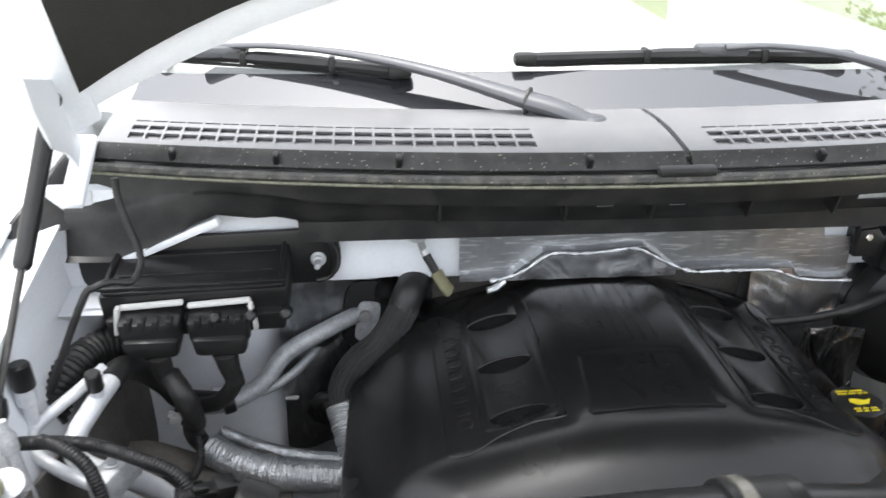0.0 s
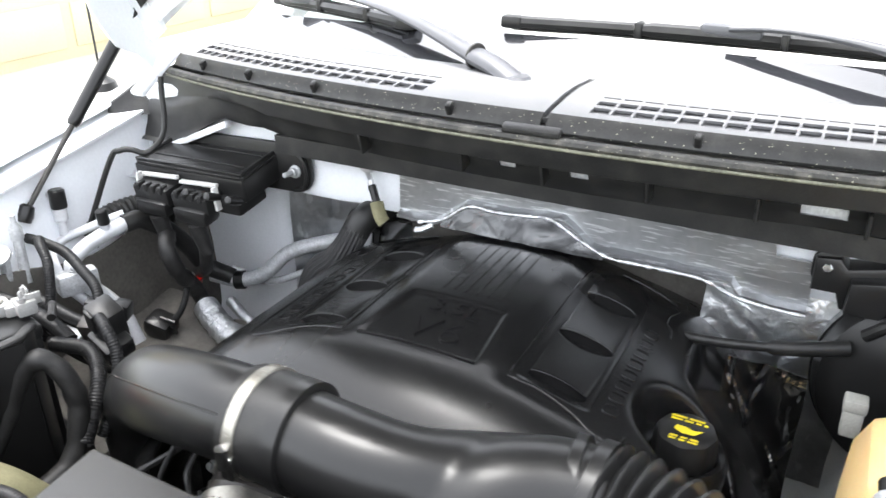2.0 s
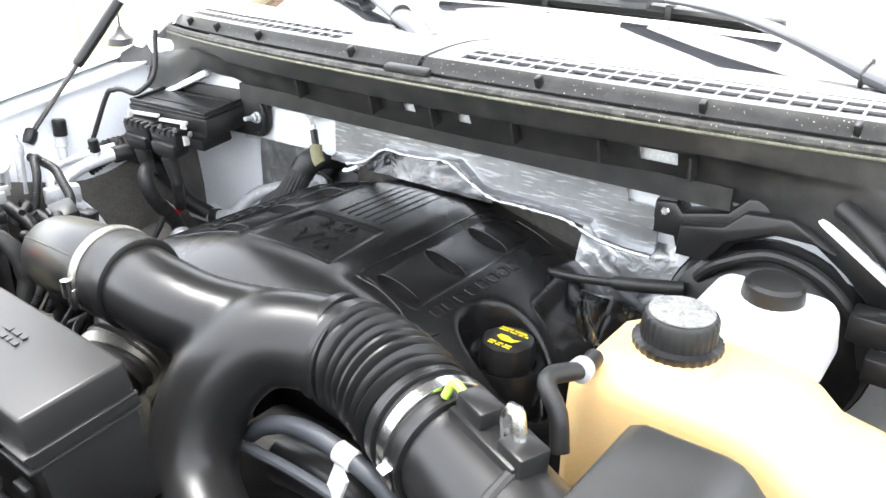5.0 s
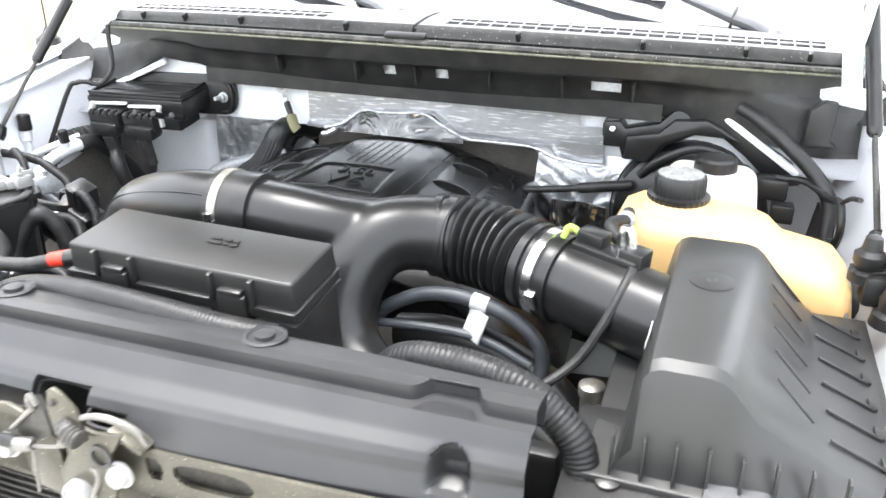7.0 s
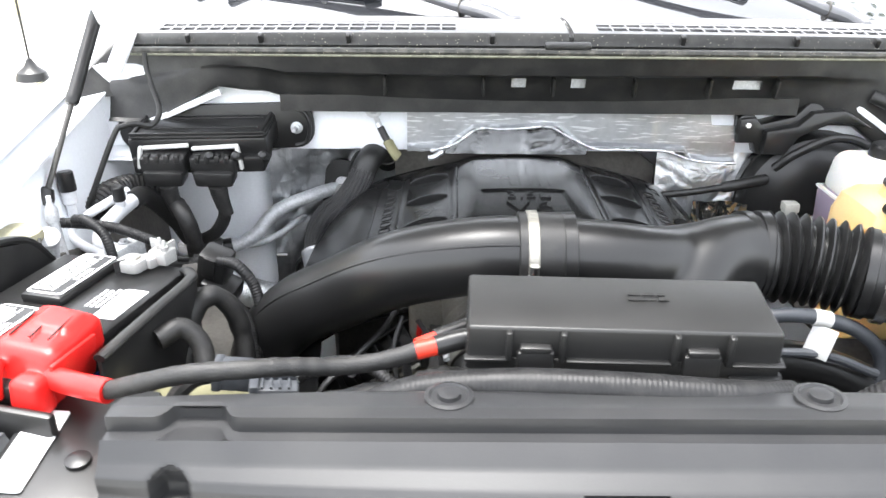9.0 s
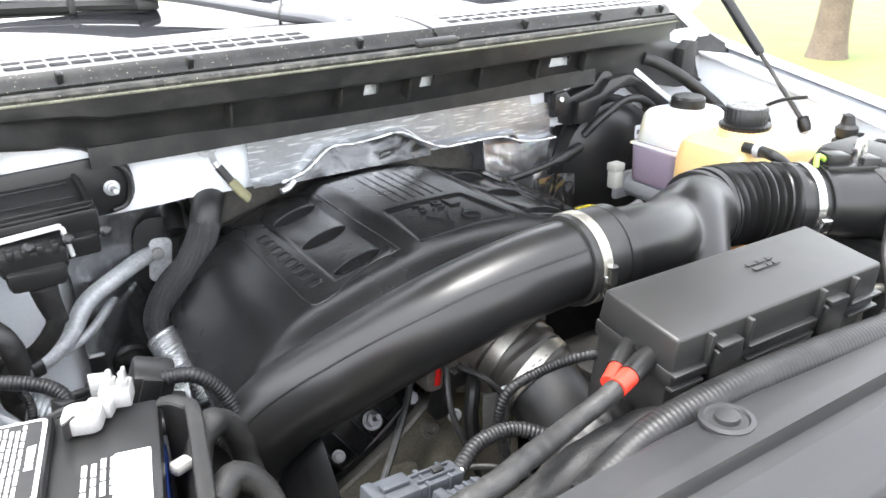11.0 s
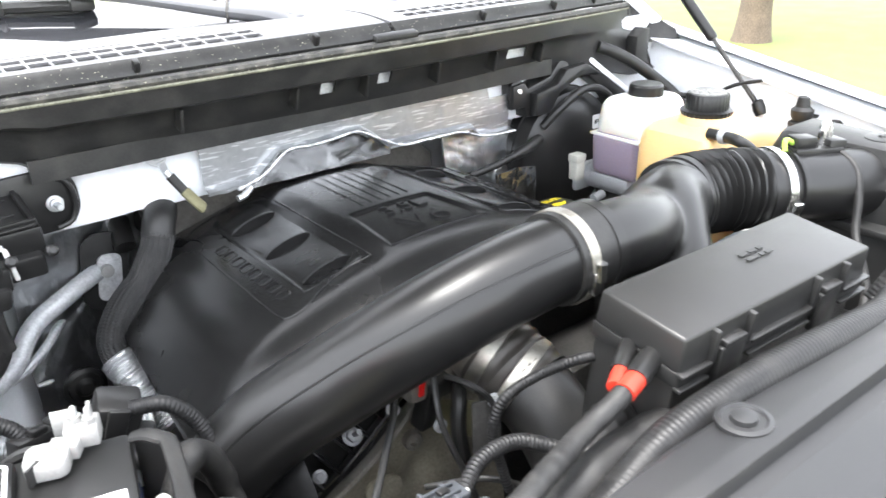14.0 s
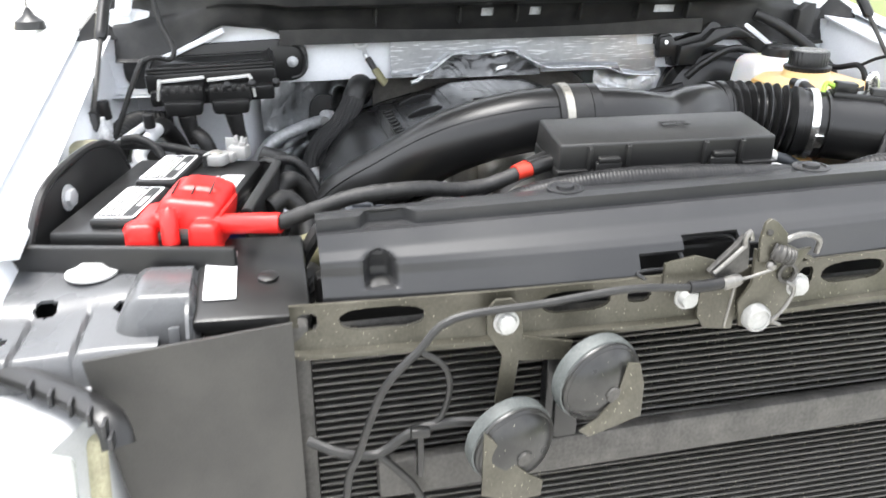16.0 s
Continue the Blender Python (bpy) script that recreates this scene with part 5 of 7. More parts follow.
for y in (0.075, -0.075):
    vent = part("vent_cap", laid(box((-0.022, y, 1.118), (0.058, 0.128, 0.014), 0.005), BT), BLACK, battery)
    part("label", laid(slab(rounded(0.050, 0.116, 0.006), 0.0008, pose(-0.022, y, 1.1250)), BT), LABEL, vent, "white bordered warning label")
    part("field", laid(slab(rounded(0.043, 0.109, 0.004), 0.0008, pose(-0.022, y, 1.1254)), BT), INKSHADE, vent, "black printed field")
    part("print", laid(lettering("DANGER", 0.0085, 0.0002, pose(-0.006, y, 1.1264, 0, 0, 90), 0.0004), BT), LABEL, vent, "white warning word")
    part("print", laid(bars(6, 0.100, 0.030, pose(-0.027, y, 1.1262, 0, 0, 90), 0.0004, 11 + int(y * 100)), BT), LABEL, vent, "white printed lines")
part("label", laid(slab(rounded(0.030, 0.075, 0.002), 0.001, pose(0.072, 0.035, 1.113)), BT), LABEL, battery, "white specification label")
part("print", laid(bars(4, 0.05, 0.03, pose(0.045, 0.045, 1.1132, 0, 0, 90), 0.0006, 21), BT), LABEL, battery)
neg = thing("battery_terminal", (-0.572, 0.547, 1.115), "pale metal battery terminal clamp on the negative post", "terminal")
part("post", laid(lathe([(0.0125, 1.11), (0.0125, 1.1385), (0.0105, 1.1405)], (-0.588, 0.541, 0), sides=24), TM), CASTING, neg)
part("clamp", laid(join(slab(rounded(0.042, 0.040, 0.012, 6), 0.020, pose(-0.588, 0.541, 1.117, 0, 0, -20), 0.003), box((-0.568, 0.553, 1.126), (0.030, 0.020, 0.018), 0.003, (0, 0, -30))), TM), LEAD, neg)
# The clamp's gap is uncut; a black block gives its shade.
part("slot", laid(box((-0.604, 0.527, 1.128), (0.018, 0.003, 0.020), 0, (0, 0, 40)), TM), INKSHADE, neg)
part("block", laid(join(box((-0.547, 0.563, 1.132), (0.034, 0.030, 0.024), 0.003, (0, 0, -20)), box((-0.561, 0.578, 1.140), (0.022, 0.004, 0.030), 0.001, (0, 0, -20)), box((-0.536, 0.573, 1.143), (0.004, 0.022, 0.020), 0.001, (0, 0, -20))), TM), LEAD, neg)
for x, y in ((-0.551, 0.567), (-0.540, 0.555)):
    part("stud", laid(lathe([(0.0035, 1.14), (0.0035, 1.160), (0.0025, 1.162)], (x, y, 0), sides=10), TM), LEAD, neg)
    part("nut", laid(lathe([(0.007, 1.144), (0.007, 1.151)], (x, y, 0), sides=6), TM), LEAD, neg)
red = thing("terminal_cover", (-0.585, 0.35, 1.11), "bright red plastic cover on the positive terminal", "terminal cover")
hood_bm = join(box((0.050, -0.066, 1.136), (0.088, 0.105, 0.046), 0.010, (4, 5, 0), (0.84, 0.80), 3, (0.006, 0.01)),
               box((0.060, -0.045, 1.156), (0.060, 0.05, 0.018), 0.006, (6, 6, 0), (0.8, 0.8), 3),
               box((-0.004, -0.085, 1.124), (0.05, 0.085, 0.026), 0.009, (0, -14, 8), (0.85, 0.85), 3),
               box((0.004, -0.122, 1.115), (0.042, 0.034, 0.046), 0.007, (0, 0, 8), (0.86, 0.86), 3),
               box((0.080, -0.122, 1.118), (0.040, 0.030, 0.042), 0.007, (0, 0, -4), (0.86, 0.86), 3),
               tube([(0.036, -0.115, 1.150), (0.040, -0.128, 1.135), (0.042, -0.134, 1.112)], 0.011, 12))
moulded = part("hood", laid(hood_bm, RT), RED, red)
weld = moulded.modifiers.new("weld", 'REMESH')
weld.mode, weld.voxel_size, weld.use_smooth_shade = 'VOXEL', 0.0028, True
ease = moulded.modifiers.new("ease", 'SMOOTH')
ease.factor, ease.iterations = 0.5, 5
part("flap", laid(box((0.094, -0.075, 1.122), (0.005, 0.07, 0.05), 0.002, (0, 10, 0)), RT), RED, red)
for k in (-0.022, 0.002, 0.024):
    # Black strips laid on the red, as the shade of three slits.
    part("groove", laid(box((0.052 + k, -0.062, 1.162), (0.0016, 0.045, 0.002), 0, (4, 5, 6)), RT), INKSHADE, red)
part("cable_end", tube([(-0.552, 0.277, 1.131), (-0.578, 0.290, 1.128)], 0.009, 12), RUBBER, red)
tray = thing("battery_tray", (-0.66, 0.43, 0.88), "black plastic battery tray and heat shield", "battery tray")
part("floor", laid(box((0, 0, 0.905), (0.23, 0.35, 0.02), 0.006), BT), BLACK, tray)
part("side_wall", laid(slab([(-0.175, 0.90), (0.15, 0.90), (0.15, 1.10), (0.11, 1.145), (0.03, 1.165), (-0.10, 1.150), (-0.165, 1.10)], 0.010, pose(-0.122, 0, 0, 90, 0, 90), 0.003), BT), BLACK, tray)
part("wall_rim", laid(tube([(-0.117, -0.17, 1.09), (-0.117, -0.10, 1.150), (-0.117, 0.03, 1.165), (-0.117, 0.11, 1.146), (-0.117, 0.15, 1.10)], 0.006, 8), BT), BLACK, tray)
part("side_wall", laid(box((0.126, 0.015, 1.01), (0.006, 0.20, 0.21), 0.002), BT), BLACK, tray)
part("corner_wall", laid(box((0.112, 0.126, 1.01), (0.034, 0.006, 0.21), 0.002, (0, 0, -42)), BT), BLACK, tray)
part("wall_rim", laid(tube([(0.098, 0.137, 1.116), (0.108, 0.130, 1.120), (0.120, 0.117, 1.121), (0.126, 0.10, 1.121), (0.127, 0.0, 1.119), (0.127, -0.085, 1.116)], 0.0075, 10, flat=0.6), BT), RUBBER, tray)
part("front_wall", laid(box((0.0, -0.172, 1.02), (0.27, 0.012, 0.17), 0.005), BT), BLACK, tray)
part("bolt", laid(bolt_head((-0.110, -0.06, 1.125), (1, 0, 0), 0.012, 0.008), BT), PALEALU, tray)
washer = thing("washer_filler", (-0.775, 0.637, 1.05), "white washer filler neck with a dusty cap", "filler neck")
part("neck", lathe([(0.022, 0.98), (0.024, 1.10), (0.03, 1.125), (0.026, 1.13)], (-0.775, 0.637, 0), sides=24), WHITE, washer)
part("cap", lathe([(0.034, 1.128), (0.036, 1.132), (0.034, 1.142), (0.024, 1.147), (0.012, 1.149)], (-0.775, 0.637, 0), sides=28), CAPDUST, washer, "dusty pale cap")
part("tether", tube([(-0.74, 0.63, 1.135), (-0.735, 0.615, 1.12), (-0.755, 0.605, 1.105), (-0.79, 0.61, 1.11)], 0.0025, 6), RUBBER, washer)

# ---- fluid tanks ----
coolant = thing("coolant_tank", (0.56, 0.70, 0.98), "amber plastic coolant tank with a black cap", "coolant tank")
shape = [(0.43, 0.98), (0.428, 1.10), (0.43, 1.15), (0.442, 1.178), (0.465, 1.190), (0.55, 1.190), (0.605, 1.187), (0.638, 1.175), (0.66, 1.156), (0.70, 1.149), (0.728, 1.142), (0.748, 1.12), (0.758, 1.06), (0.75, 1.0), (0.72, 0.97)]
tank = part("tank", slab(shape, 0.15, pose(0, 0.770, 0, 90, 0, 0), 0.030, 6), TANK, coolant)
part("seam", slab([(0.4255, 1.062), (0.762, 1.062), (0.762, 1.066), (0.4255, 1.066)], 0.080, pose(0, 0.735, 0, 90, 0, 0), 0.001), TANK, coolant)
part("neck", lathe([(0.052, 1.180), (0.046, 1.190), (0.040, 1.203), (0.034, 1.204)], (0.516, 0.688, 0), sides=40), TANK, coolant)
cap = part("cap", lathe([(0.038, 1.200), (0.0415, 1.205), (0.0415, 1.210), (0.0345, 1.212), (0.0345, 1.234), (0.0325, 1.238), (0.018, 1.239)], (0.516, 0.688, 0), sides=120, lobes=30, lobe=0.03), BLACK, coolant, "black ribbed screw cap")
part("top", lathe([(0.0305, 1.2375), (0.0305, 1.2398), (0.027, 1.2404), (0.012, 1.2400)], (0.516, 0.688, 0), sides=40), CAPTOP, cap, "chalky pale top")
for k in range(4):
    part("grip", box((0.516, 0.688, 1.2402), (0.050, 0.003, 0.0022), 0.0008, (0, 0, 45 * k)), CAPTOP, cap)
part("hose_stub", tube([(0.758, 0.70, 1.06), (0.785, 0.67, 1.05), (0.80, 0.62, 1.02), (0.79, 0.56, 0.98)], 0.014, 12), RUBBER, coolant)
part("clamp", ring_clamp((0.78, 0.678, 1.051), (0.7, -0.6, -0.2), 0.0145, 0.012), WHITE, coolant)
part("vent_hose", tube([(0.456, 0.640, 1.19), (0.456, 0.612, 1.19), (0.441, 0.575, 1.193), (0.462, 0.56, 1.172), (0.47200000000000003, 0.55, 1.142)], 0.009, 12), RUBBER, coolant)
part("clamp", ring_clamp((0.456, 0.612, 1.19), (0, -1, 0.1), 0.0098, 0.012), PALEALU, coolant)
brake = thing("brake_fluid_tank", (0.54, 0.85, 1.0), "milky plastic brake fluid tank with a black cap", "fluid tank")
part("upper", box((0.555, 0.850, 1.165), (0.150, 0.115, 0.075), 0.022, (0, 0, 0), (0.88, 0.86), 5), CLEARTANK, brake)
part("lower", box((0.545, 0.850, 1.097), (0.135, 0.105, 0.082), 0.012, (0, 0, 0), (1.04, 1.04), 3), FLUID, brake, "purple-grey fluid showing through")
part("seam", box((0.55, 0.850, 1.1335), (0.148, 0.114, 0.006), 0.0025), CLEARTANK, brake)
part("cap", lathe([(0.031, 1.198), (0.032, 1.203), (0.0305, 1.218), (0.027, 1.222), (0.012, 1.223)], (0.559, 0.848, 0), sides=48, lobes=24, lobe=0.02), BLACK, brake)
part("master_cylinder", join(tube([(0.53, 0.775, 1.03), (0.53, 0.80, 1.03), (0.53, 0.96, 1.03)], lambda q, e: 0.027 if q < 0.03 else 0.024, 20), tube([(0.50, 0.83, 1.03), (0.50, 0.83, 1.065)], 0.016, 14), tube([(0.50, 0.89, 1.03), (0.50, 0.89, 1.065)], 0.016, 14), box((0.53, 0.95, 1.03), (0.09, 0.014, 0.055), 0.006), box((0.495, 0.86, 1.045), (0.03, 0.09, 0.025), 0.006), tube([(0.49, 0.80, 1.02), (0.47, 0.80, 1.015)], 0.009, 10), tube([(0.49, 0.88, 1.015), (0.465, 0.88, 1.01)], 0.009, 10)), PALEALU, brake, "cast metal master cylinder")
part("brake_pipe", tube([(0.468, 0.80, 1.015), (0.445, 0.805, 1.01), (0.435, 0.84, 0.98), (0.43, 0.90, 0.93)], 0.003, 8), STEEL, brake)
booster = thing("brake_booster", (0.52, 1.02, 0.95), "black round brake booster on the firewall", "brake booster")
part("drum", lathe([(0.05, -0.06), (0.09, -0.055), (0.128, -0.03), (0.135, -0.01), (0.135, 0.05), (0.12, 0.08)], (0.52, 1.03, 1.06), (-90, 0, 0), sides=48), BLACK, booster)
part("rim", ring_clamp((0.52, 1.035, 1.06), (0, 1, 0), 0.134, 0.02, 0.004), BLACK, booster)
part("label", slab(rounded(0.036, 0.028, 0.002), 0.001, pose(0.575, 0.9725, 1.125, 90, 0, 0)), LABEL, booster, "white barcode label")
part("print", bars(1, 0.022, 0.016, pose(0.573, 0.971, 1.125, 90, 0, 0), 0.0006, 31), INKSHADE, booster)
part("vacuum_hose", tube([(0.42, 0.985, 1.115), (0.36, 0.96, 1.112), (0.28, 0.955, 1.10), (0.21, 0.975, 1.085), (0.18, 1.0, 1.08)], lambda s, e: 0.010 if s < 0.09 else 0.0065, 12), RUBBER, booster)
part("connector", join(box((0.437, 0.90, 1.070), (0.022, 0.022, 0.036), 0.003), box((0.437, 0.90, 1.094), (0.026, 0.024, 0.016), 0.003)), mat("grey_connector", (0.40, 0.40, 0.36), 0.5), booster)

shroud = thing("intake_shroud", (0.5, 1.0, 1.15), "black plastic shroud bolted beside the booster", "shroud")
arch = [(0.371, 1.185), (0.371, 1.230), (0.399, 1.233), (0.409, 1.221), (0.466, 1.235), (0.488, 1.259), (0.547, 1.266), (0.570, 1.254), (0.630, 1.217), (0.690, 1.181), (0.705, 1.15), (0.665, 1.14), (0.612, 1.19), (0.573, 1.218), (0.526, 1.219), (0.479, 1.195), (0.458, 1.163), (0.407, 1.165), (0.400, 1.185)]
part("panel", slab(arch, 0.05, pose(-0.008, 1.045, -0.006, 90, 0, 0), 0.005), BLACK, shroud)
step = [(0.412, 1.170), (0.414, 1.212), (0.468, 1.222), (0.492, 1.246), (0.545, 1.251), (0.566, 1.240), (0.60, 1.219), (0.573, 1.226), (0.526, 1.227), (0.474, 1.203), (0.452, 1.170)]
part("step", slab(step, 0.022, pose(-0.008, 0.998, -0.006, 90, 0, 0), 0.004), BLACK, shroud)
part("ear", slab(rounded(0.036, 0.044, 0.014), 0.012, pose(0.378, 1.013, 1.209, 90, 0, 0), 0.003), BLACK, shroud)
part("bolt", bolt_head((0.378, 0.999, 1.212), (0, -1, 0.15), 0.0062), STEEL, shroud)
part("rib", tube([(0.435, 0.99, 1.135), (0.465, 0.975, 1.168), (0.525, 0.968, 1.198), (0.585, 0.97, 1.183), (0.632, 0.975, 1.135), (0.65, 0.975, 1.085)], 0.008, 10), RUBBER, shroud)
solo("bay_hose", tube([(0.585, 0.992, 1.268), (0.615, 0.975, 1.255), (0.652, 0.955, 1.232), (0.705, 0.93, 1.19), (0.735, 0.90, 1.15), (0.735, 0.88, 1.10)], 0.012, 12), RUBBER, "thick black hose along the inner wing", "hose")
solo("bay_hose", tube([(0.655, 0.96, 1.165), (0.70, 0.93, 1.172), (0.728, 0.88, 1.165), (0.738, 0.82, 1.178), (0.742, 0.80, 1.142), (0.74, 0.84, 1.09), (0.735, 0.86, 1.05)], 0.006, 8), RUBBER, "thin black wiring along the inner wing", "wire")
solo("bay_hose", tube([(0.738, 0.82, 1.178), (0.744, 0.78, 1.20), (0.748, 0.73, 1.215)], 0.0035, 8), RUBBER, "thin black wire tail on the inner wing", "wire")
solo("wire_tip", tube([(0.662, 0.93, 1.118), (0.664, 0.925, 1.106)], 0.006, 10), mat("cyan_connector_tip", (0.02, 0.30, 0.40), 0.4), "small cyan connector tip", "connector")
solo("corner_cover", join(slab([(0.686, 1.215), (0.690, 1.275), (0.712, 1.290), (0.730, 1.288), (0.728, 1.225), (0.740, 1.216)], 0.03, pose(0, 1.01, 0, 90, 0, 0), 0.005)), SHELF, "black moulded cover at the end of the cowl panel", "cover")
solo("relay_block", join(box((0.65, 0.955, 1.15), (0.05, 0.04, 0.035), 0.004), box((0.67, 0.92, 1.12), (0.035, 0.03, 0.03), 0.003)), BLACK, "small black relay block on the inner wing", "relay")
# Black disc in place of the shade inside the wing's round hole.
solo("wing_shadow_plate", lathe([(0.055, 0), (0.055, 0.004), (0.04, -0.02)], (0.748, 0.72, 1.06), (0, -90, 0), sides=32), INKSHADE, "black disc standing for the shaded round opening in the inner wing", "opening")
for side in (-1, 1):
    strut = thing("gas_strut", (side * 0.785, 0.745, 1.13), "black gas strut holding up the hood", "strut", "gas struts")
    a, b = Vector((side * 0.783, 0.747, 1.152)), Vector((side * 0.747, 1.02, 1.456))
    c = a + (b - a) * 0.41
    part("rod", tube([a, (a + c) / 2, c], 0.0045, 10, 0.03), DARK, strut)
    part("cylinder", tube([c - (b - a) * 0.01, (b + c) / 2, b], lambda s, e: 0.011 if s > 0.006 else 0.008, 14, 0.006), BLACK, strut)
    part("end_joint", lathe([(0.012, -0.012), (0.014, 0.0), (0.012, 0.014), (0.007, 0.018)], a, (-30, 0, 0), sides=14), BLACK, strut)
    part("end_joint", lathe([(0.013, -0.012), (0.015, 0.0), (0.012, 0.014)], b, (-30, 0, 0), sides=14), BLACK, strut)
    arm = [(0.903, 1.486), (0.985, 1.464), (1.004, 1.434), (1.020, 1.392), (1.046, 1.368), (1.020, 1.338), (0.992, 1.366), (0.950, 1.388), (0.936, 1.41), (0.915, 1.445)]
    part("hinge_arm", slab(arm, 0.005, pose(side * 0.742 - 0.0025, 0, 0, 90, 0, 90), 0.0015), BAYPAINT, truck, "white painted hinge arm")
    hinge = part("hinge", join(box((side * 0.745, 1.03, 1.33), (0.03, 0.12, 0.012), 0.004, (30, 0, 0)), box((side * 0.747, 1.065, 1.288), (0.022, 0.07, 0.026), 0.005)), BAYPAINT, truck, "white painted hood hinge")
solo("bump_stop", join(lathe([(0.022, 1.135), (0.022, 1.148), (0.015, 1.152), (0.020, 1.162), (0.020, 1.172), (0.013, 1.178), (0.010, 1.195), (0.004, 1.198)], (0.760, 0.650, 0), sides=22), box((0.790, 0.650, 1.155), (0.10, 0.03, 0.005), 0.002, (0, -8, 0)), box((0.775, 0.640, 1.13), (0.04, 0.04, 0.04), 0.006)), RUBBER, "dark rubber hood bump stop on a bracket", "bump stop", "bump stops")
solo("bump_stop", join(lathe([(0.026, 1.10), (0.024, 1.115), (0.018, 1.12), (0.02, 1.135), (0.014, 1.15), (0.008, 1.155)], (0.79, 0.60, 0), sides=20), box((0.81, 0.60, 1.125), (0.06, 0.02, 0.012), 0.003)), RUBBER, "grey rubber hood bump stop", "bump stop", "bump stops")
solo("antenna", join(lathe([(0.03, 1.27), (0.026, 1.285), (0.012, 1.295), (0.004, 1.31)], (-0.93, 1.06, 0), sides=20), tube([(-0.93, 1.06, 1.30), (-0.94, 1.07, 1.55), (-0.95, 1.09, 1.95)], 0.0022, 8, 0.05)), BLACK, "thin black whip antenna on the wing", "antenna")

# ---- firewall things ----
foil = thing("heat_shield", (0.05, 1.015, 1.15), "silver quilted foil heat shield on the firewall", "heat shield")


def foil_place(u, v):
    x = -0.235 + 0.600 * u
    rise = min((x + 0.165) / 0.05, 1.0, (0.085 - x) / 0.05)
    low = 1.158 + 0.008 * max(0.0, min(1.0, (x + 0.05) / 0.1)) + 0.042 * max(0.0, rise) - 0.006 * max(0, (x - 0.1) / 0.2) - 0.018 * max(0.0, min(1.0, (x - 0.27) / 0.012)) + 0.002 * noise.noise(Vector((x * 60, 0, 0)))
    top = 1.262 - 0.055 * min(1.0, max(0.0, (x - 0.308) / 0.008))
    z = top + (low - top) * v
    bulge = 0.0016 * noise.noise(Vector((x * 12, z * 16, 0))) - 0.003 * math.exp(-((x - 0.21) / 0.006) ** 2)
    return Vector((x, 1.012 + bulge - (0.012 if v > 0.93 else 0), z))


part("sheet", sheet(foil_place, 90, 20, (0, 0.004, 0)), FOIL, foil)
lip = [foil_place(k / 14, 1.0) + Vector((0, -0.008, 0.002)) for k in range(1, 15)]
# Other foil than the sheet, so the arch's inside looks shaded.
part("inner_panel", sheet(lambda u, v: Vector((-0.165 + 0.26 * u, 1.014 + 0.002 * noise.noise(Vector((u * 9, v * 3, 4))), 1.150 + 0.05 * v)), 30, 8, (0, 0.003, 0)), MIRRORFOIL, foil, "smoother foil inside the arch, standing for the shaded panel there")
part("torn_corner", tube([(-0.170, 0.998, 1.158), (-0.185, 0.992, 1.150), (-0.196, 0.990, 1.148)], lambda q, e: 0.005 + 0.004 * noise.noise(Vector((q * 200, 1, 0))), 6, 0.004), SLEEVE, foil)
part("folded_edge", tube(lip, lambda s, e: 0.0022 + 0.0026 * noise.noise(Vector((s * 110, 0, 0))), 6, 0.004), SLEEVE, foil, "bright crumpled edge")


def crumple(name, x0, x1, z0, z1, y, amp, material, label, seed, bend=0.0, back=0.0):
    """Foil pressed into long uneven folds with sharp creases."""
    rnd = random.Random(seed)
    folds = [(rnd.uniform(0, 1), rnd.uniform(-0.7, 0.7), rnd.uniform(0.02, 0.07), rnd.uniform(-1, 1)) for _ in range(22)]

    def place(u, v):
        x, z = x0 + (x1 - x0) * u, z0 + (z1 - z0) * v
        q = Vector((x * 22, z * 9, seed))
        d = amp * 0.8 * noise.noise(q * 0.7)
        for c, lean, width, depth in folds:
            w = ((u - c) * 0.6 + (v - 0.5) * lean * 2.2 + 0.12 * noise.noise(Vector((v * 3, u * 3 + c * 30, seed)))) / width
            d += amp * 0.55 * depth * max(0.0, 1 - abs(w)) * (0.3 + 0.7 * max(0.0, noise.noise(Vector((u * 4, v * 4, c * 50)))))
        return Vector((x + 0.004 * noise.noise(q * 1.7), y + d + back * u + bend * (v - 0.5) ** 2, z + 0.006 * noise.noise(q + Vector((9, 0, 0)))))
    return solo(name, sheet(place, 90, 60, (0, 0.004, 0)), material, label, "heat shield", "foil shields", sharp=24)


crumple("foil_shield", 0.235, 0.43, 0.84, 1.165, 1.034, 0.007, CRUMPLE, "crumpled silver foil below the firewall ledge", 3, 0.10)
crumple("foil_shield", -0.508, -0.27, 0.80, 1.14, 1.074, 0.009, CRUMPLE, "crumpled silver foil beside the heater pipes", 7, 0.0, 0.085)
crumple("foil_shield", 0.285, 0.385, 0.80, 1.08, 0.955, 0.008, MIRRORFOIL, "glossy crumpled foil strip beside the engine", 5)
# Added dark sheet covers the white firewall where deep shade belongs.
solo("dark_backing", sheet(lambda u, v: Vector((-0.265 + 0.51 * u, 1.10 - 0.012 * math.sin(u * 9) * v, 1.172 - 0.07 * max(0.0, (u - 0.75) / 0.25) ** 1.6 - 0.30 * v)), 20, 8, (0, 0.006, 0)), LINER, "dark sheet behind the engine cover, standing for the deep shade there", "insulation")
solo("grommet", lathe([(0.032, 0), (0.032, 0.006), (0.026, 0.010), (0.024, 0.004), (0.016, 0.006), (0.010, 0.014), (0.005, 0.015)], (-0.443, 1.087, 0.879), (90, 0, 0), sides=32), RUBBER, "round black rubber grommet in the foil", "grommet")
solo("foil_staple", box((-0.496, 1.066, 0.917), (0.022, 0.008, 0.005), 0.002), WHITE, "short pale clip on the foil", "clip")

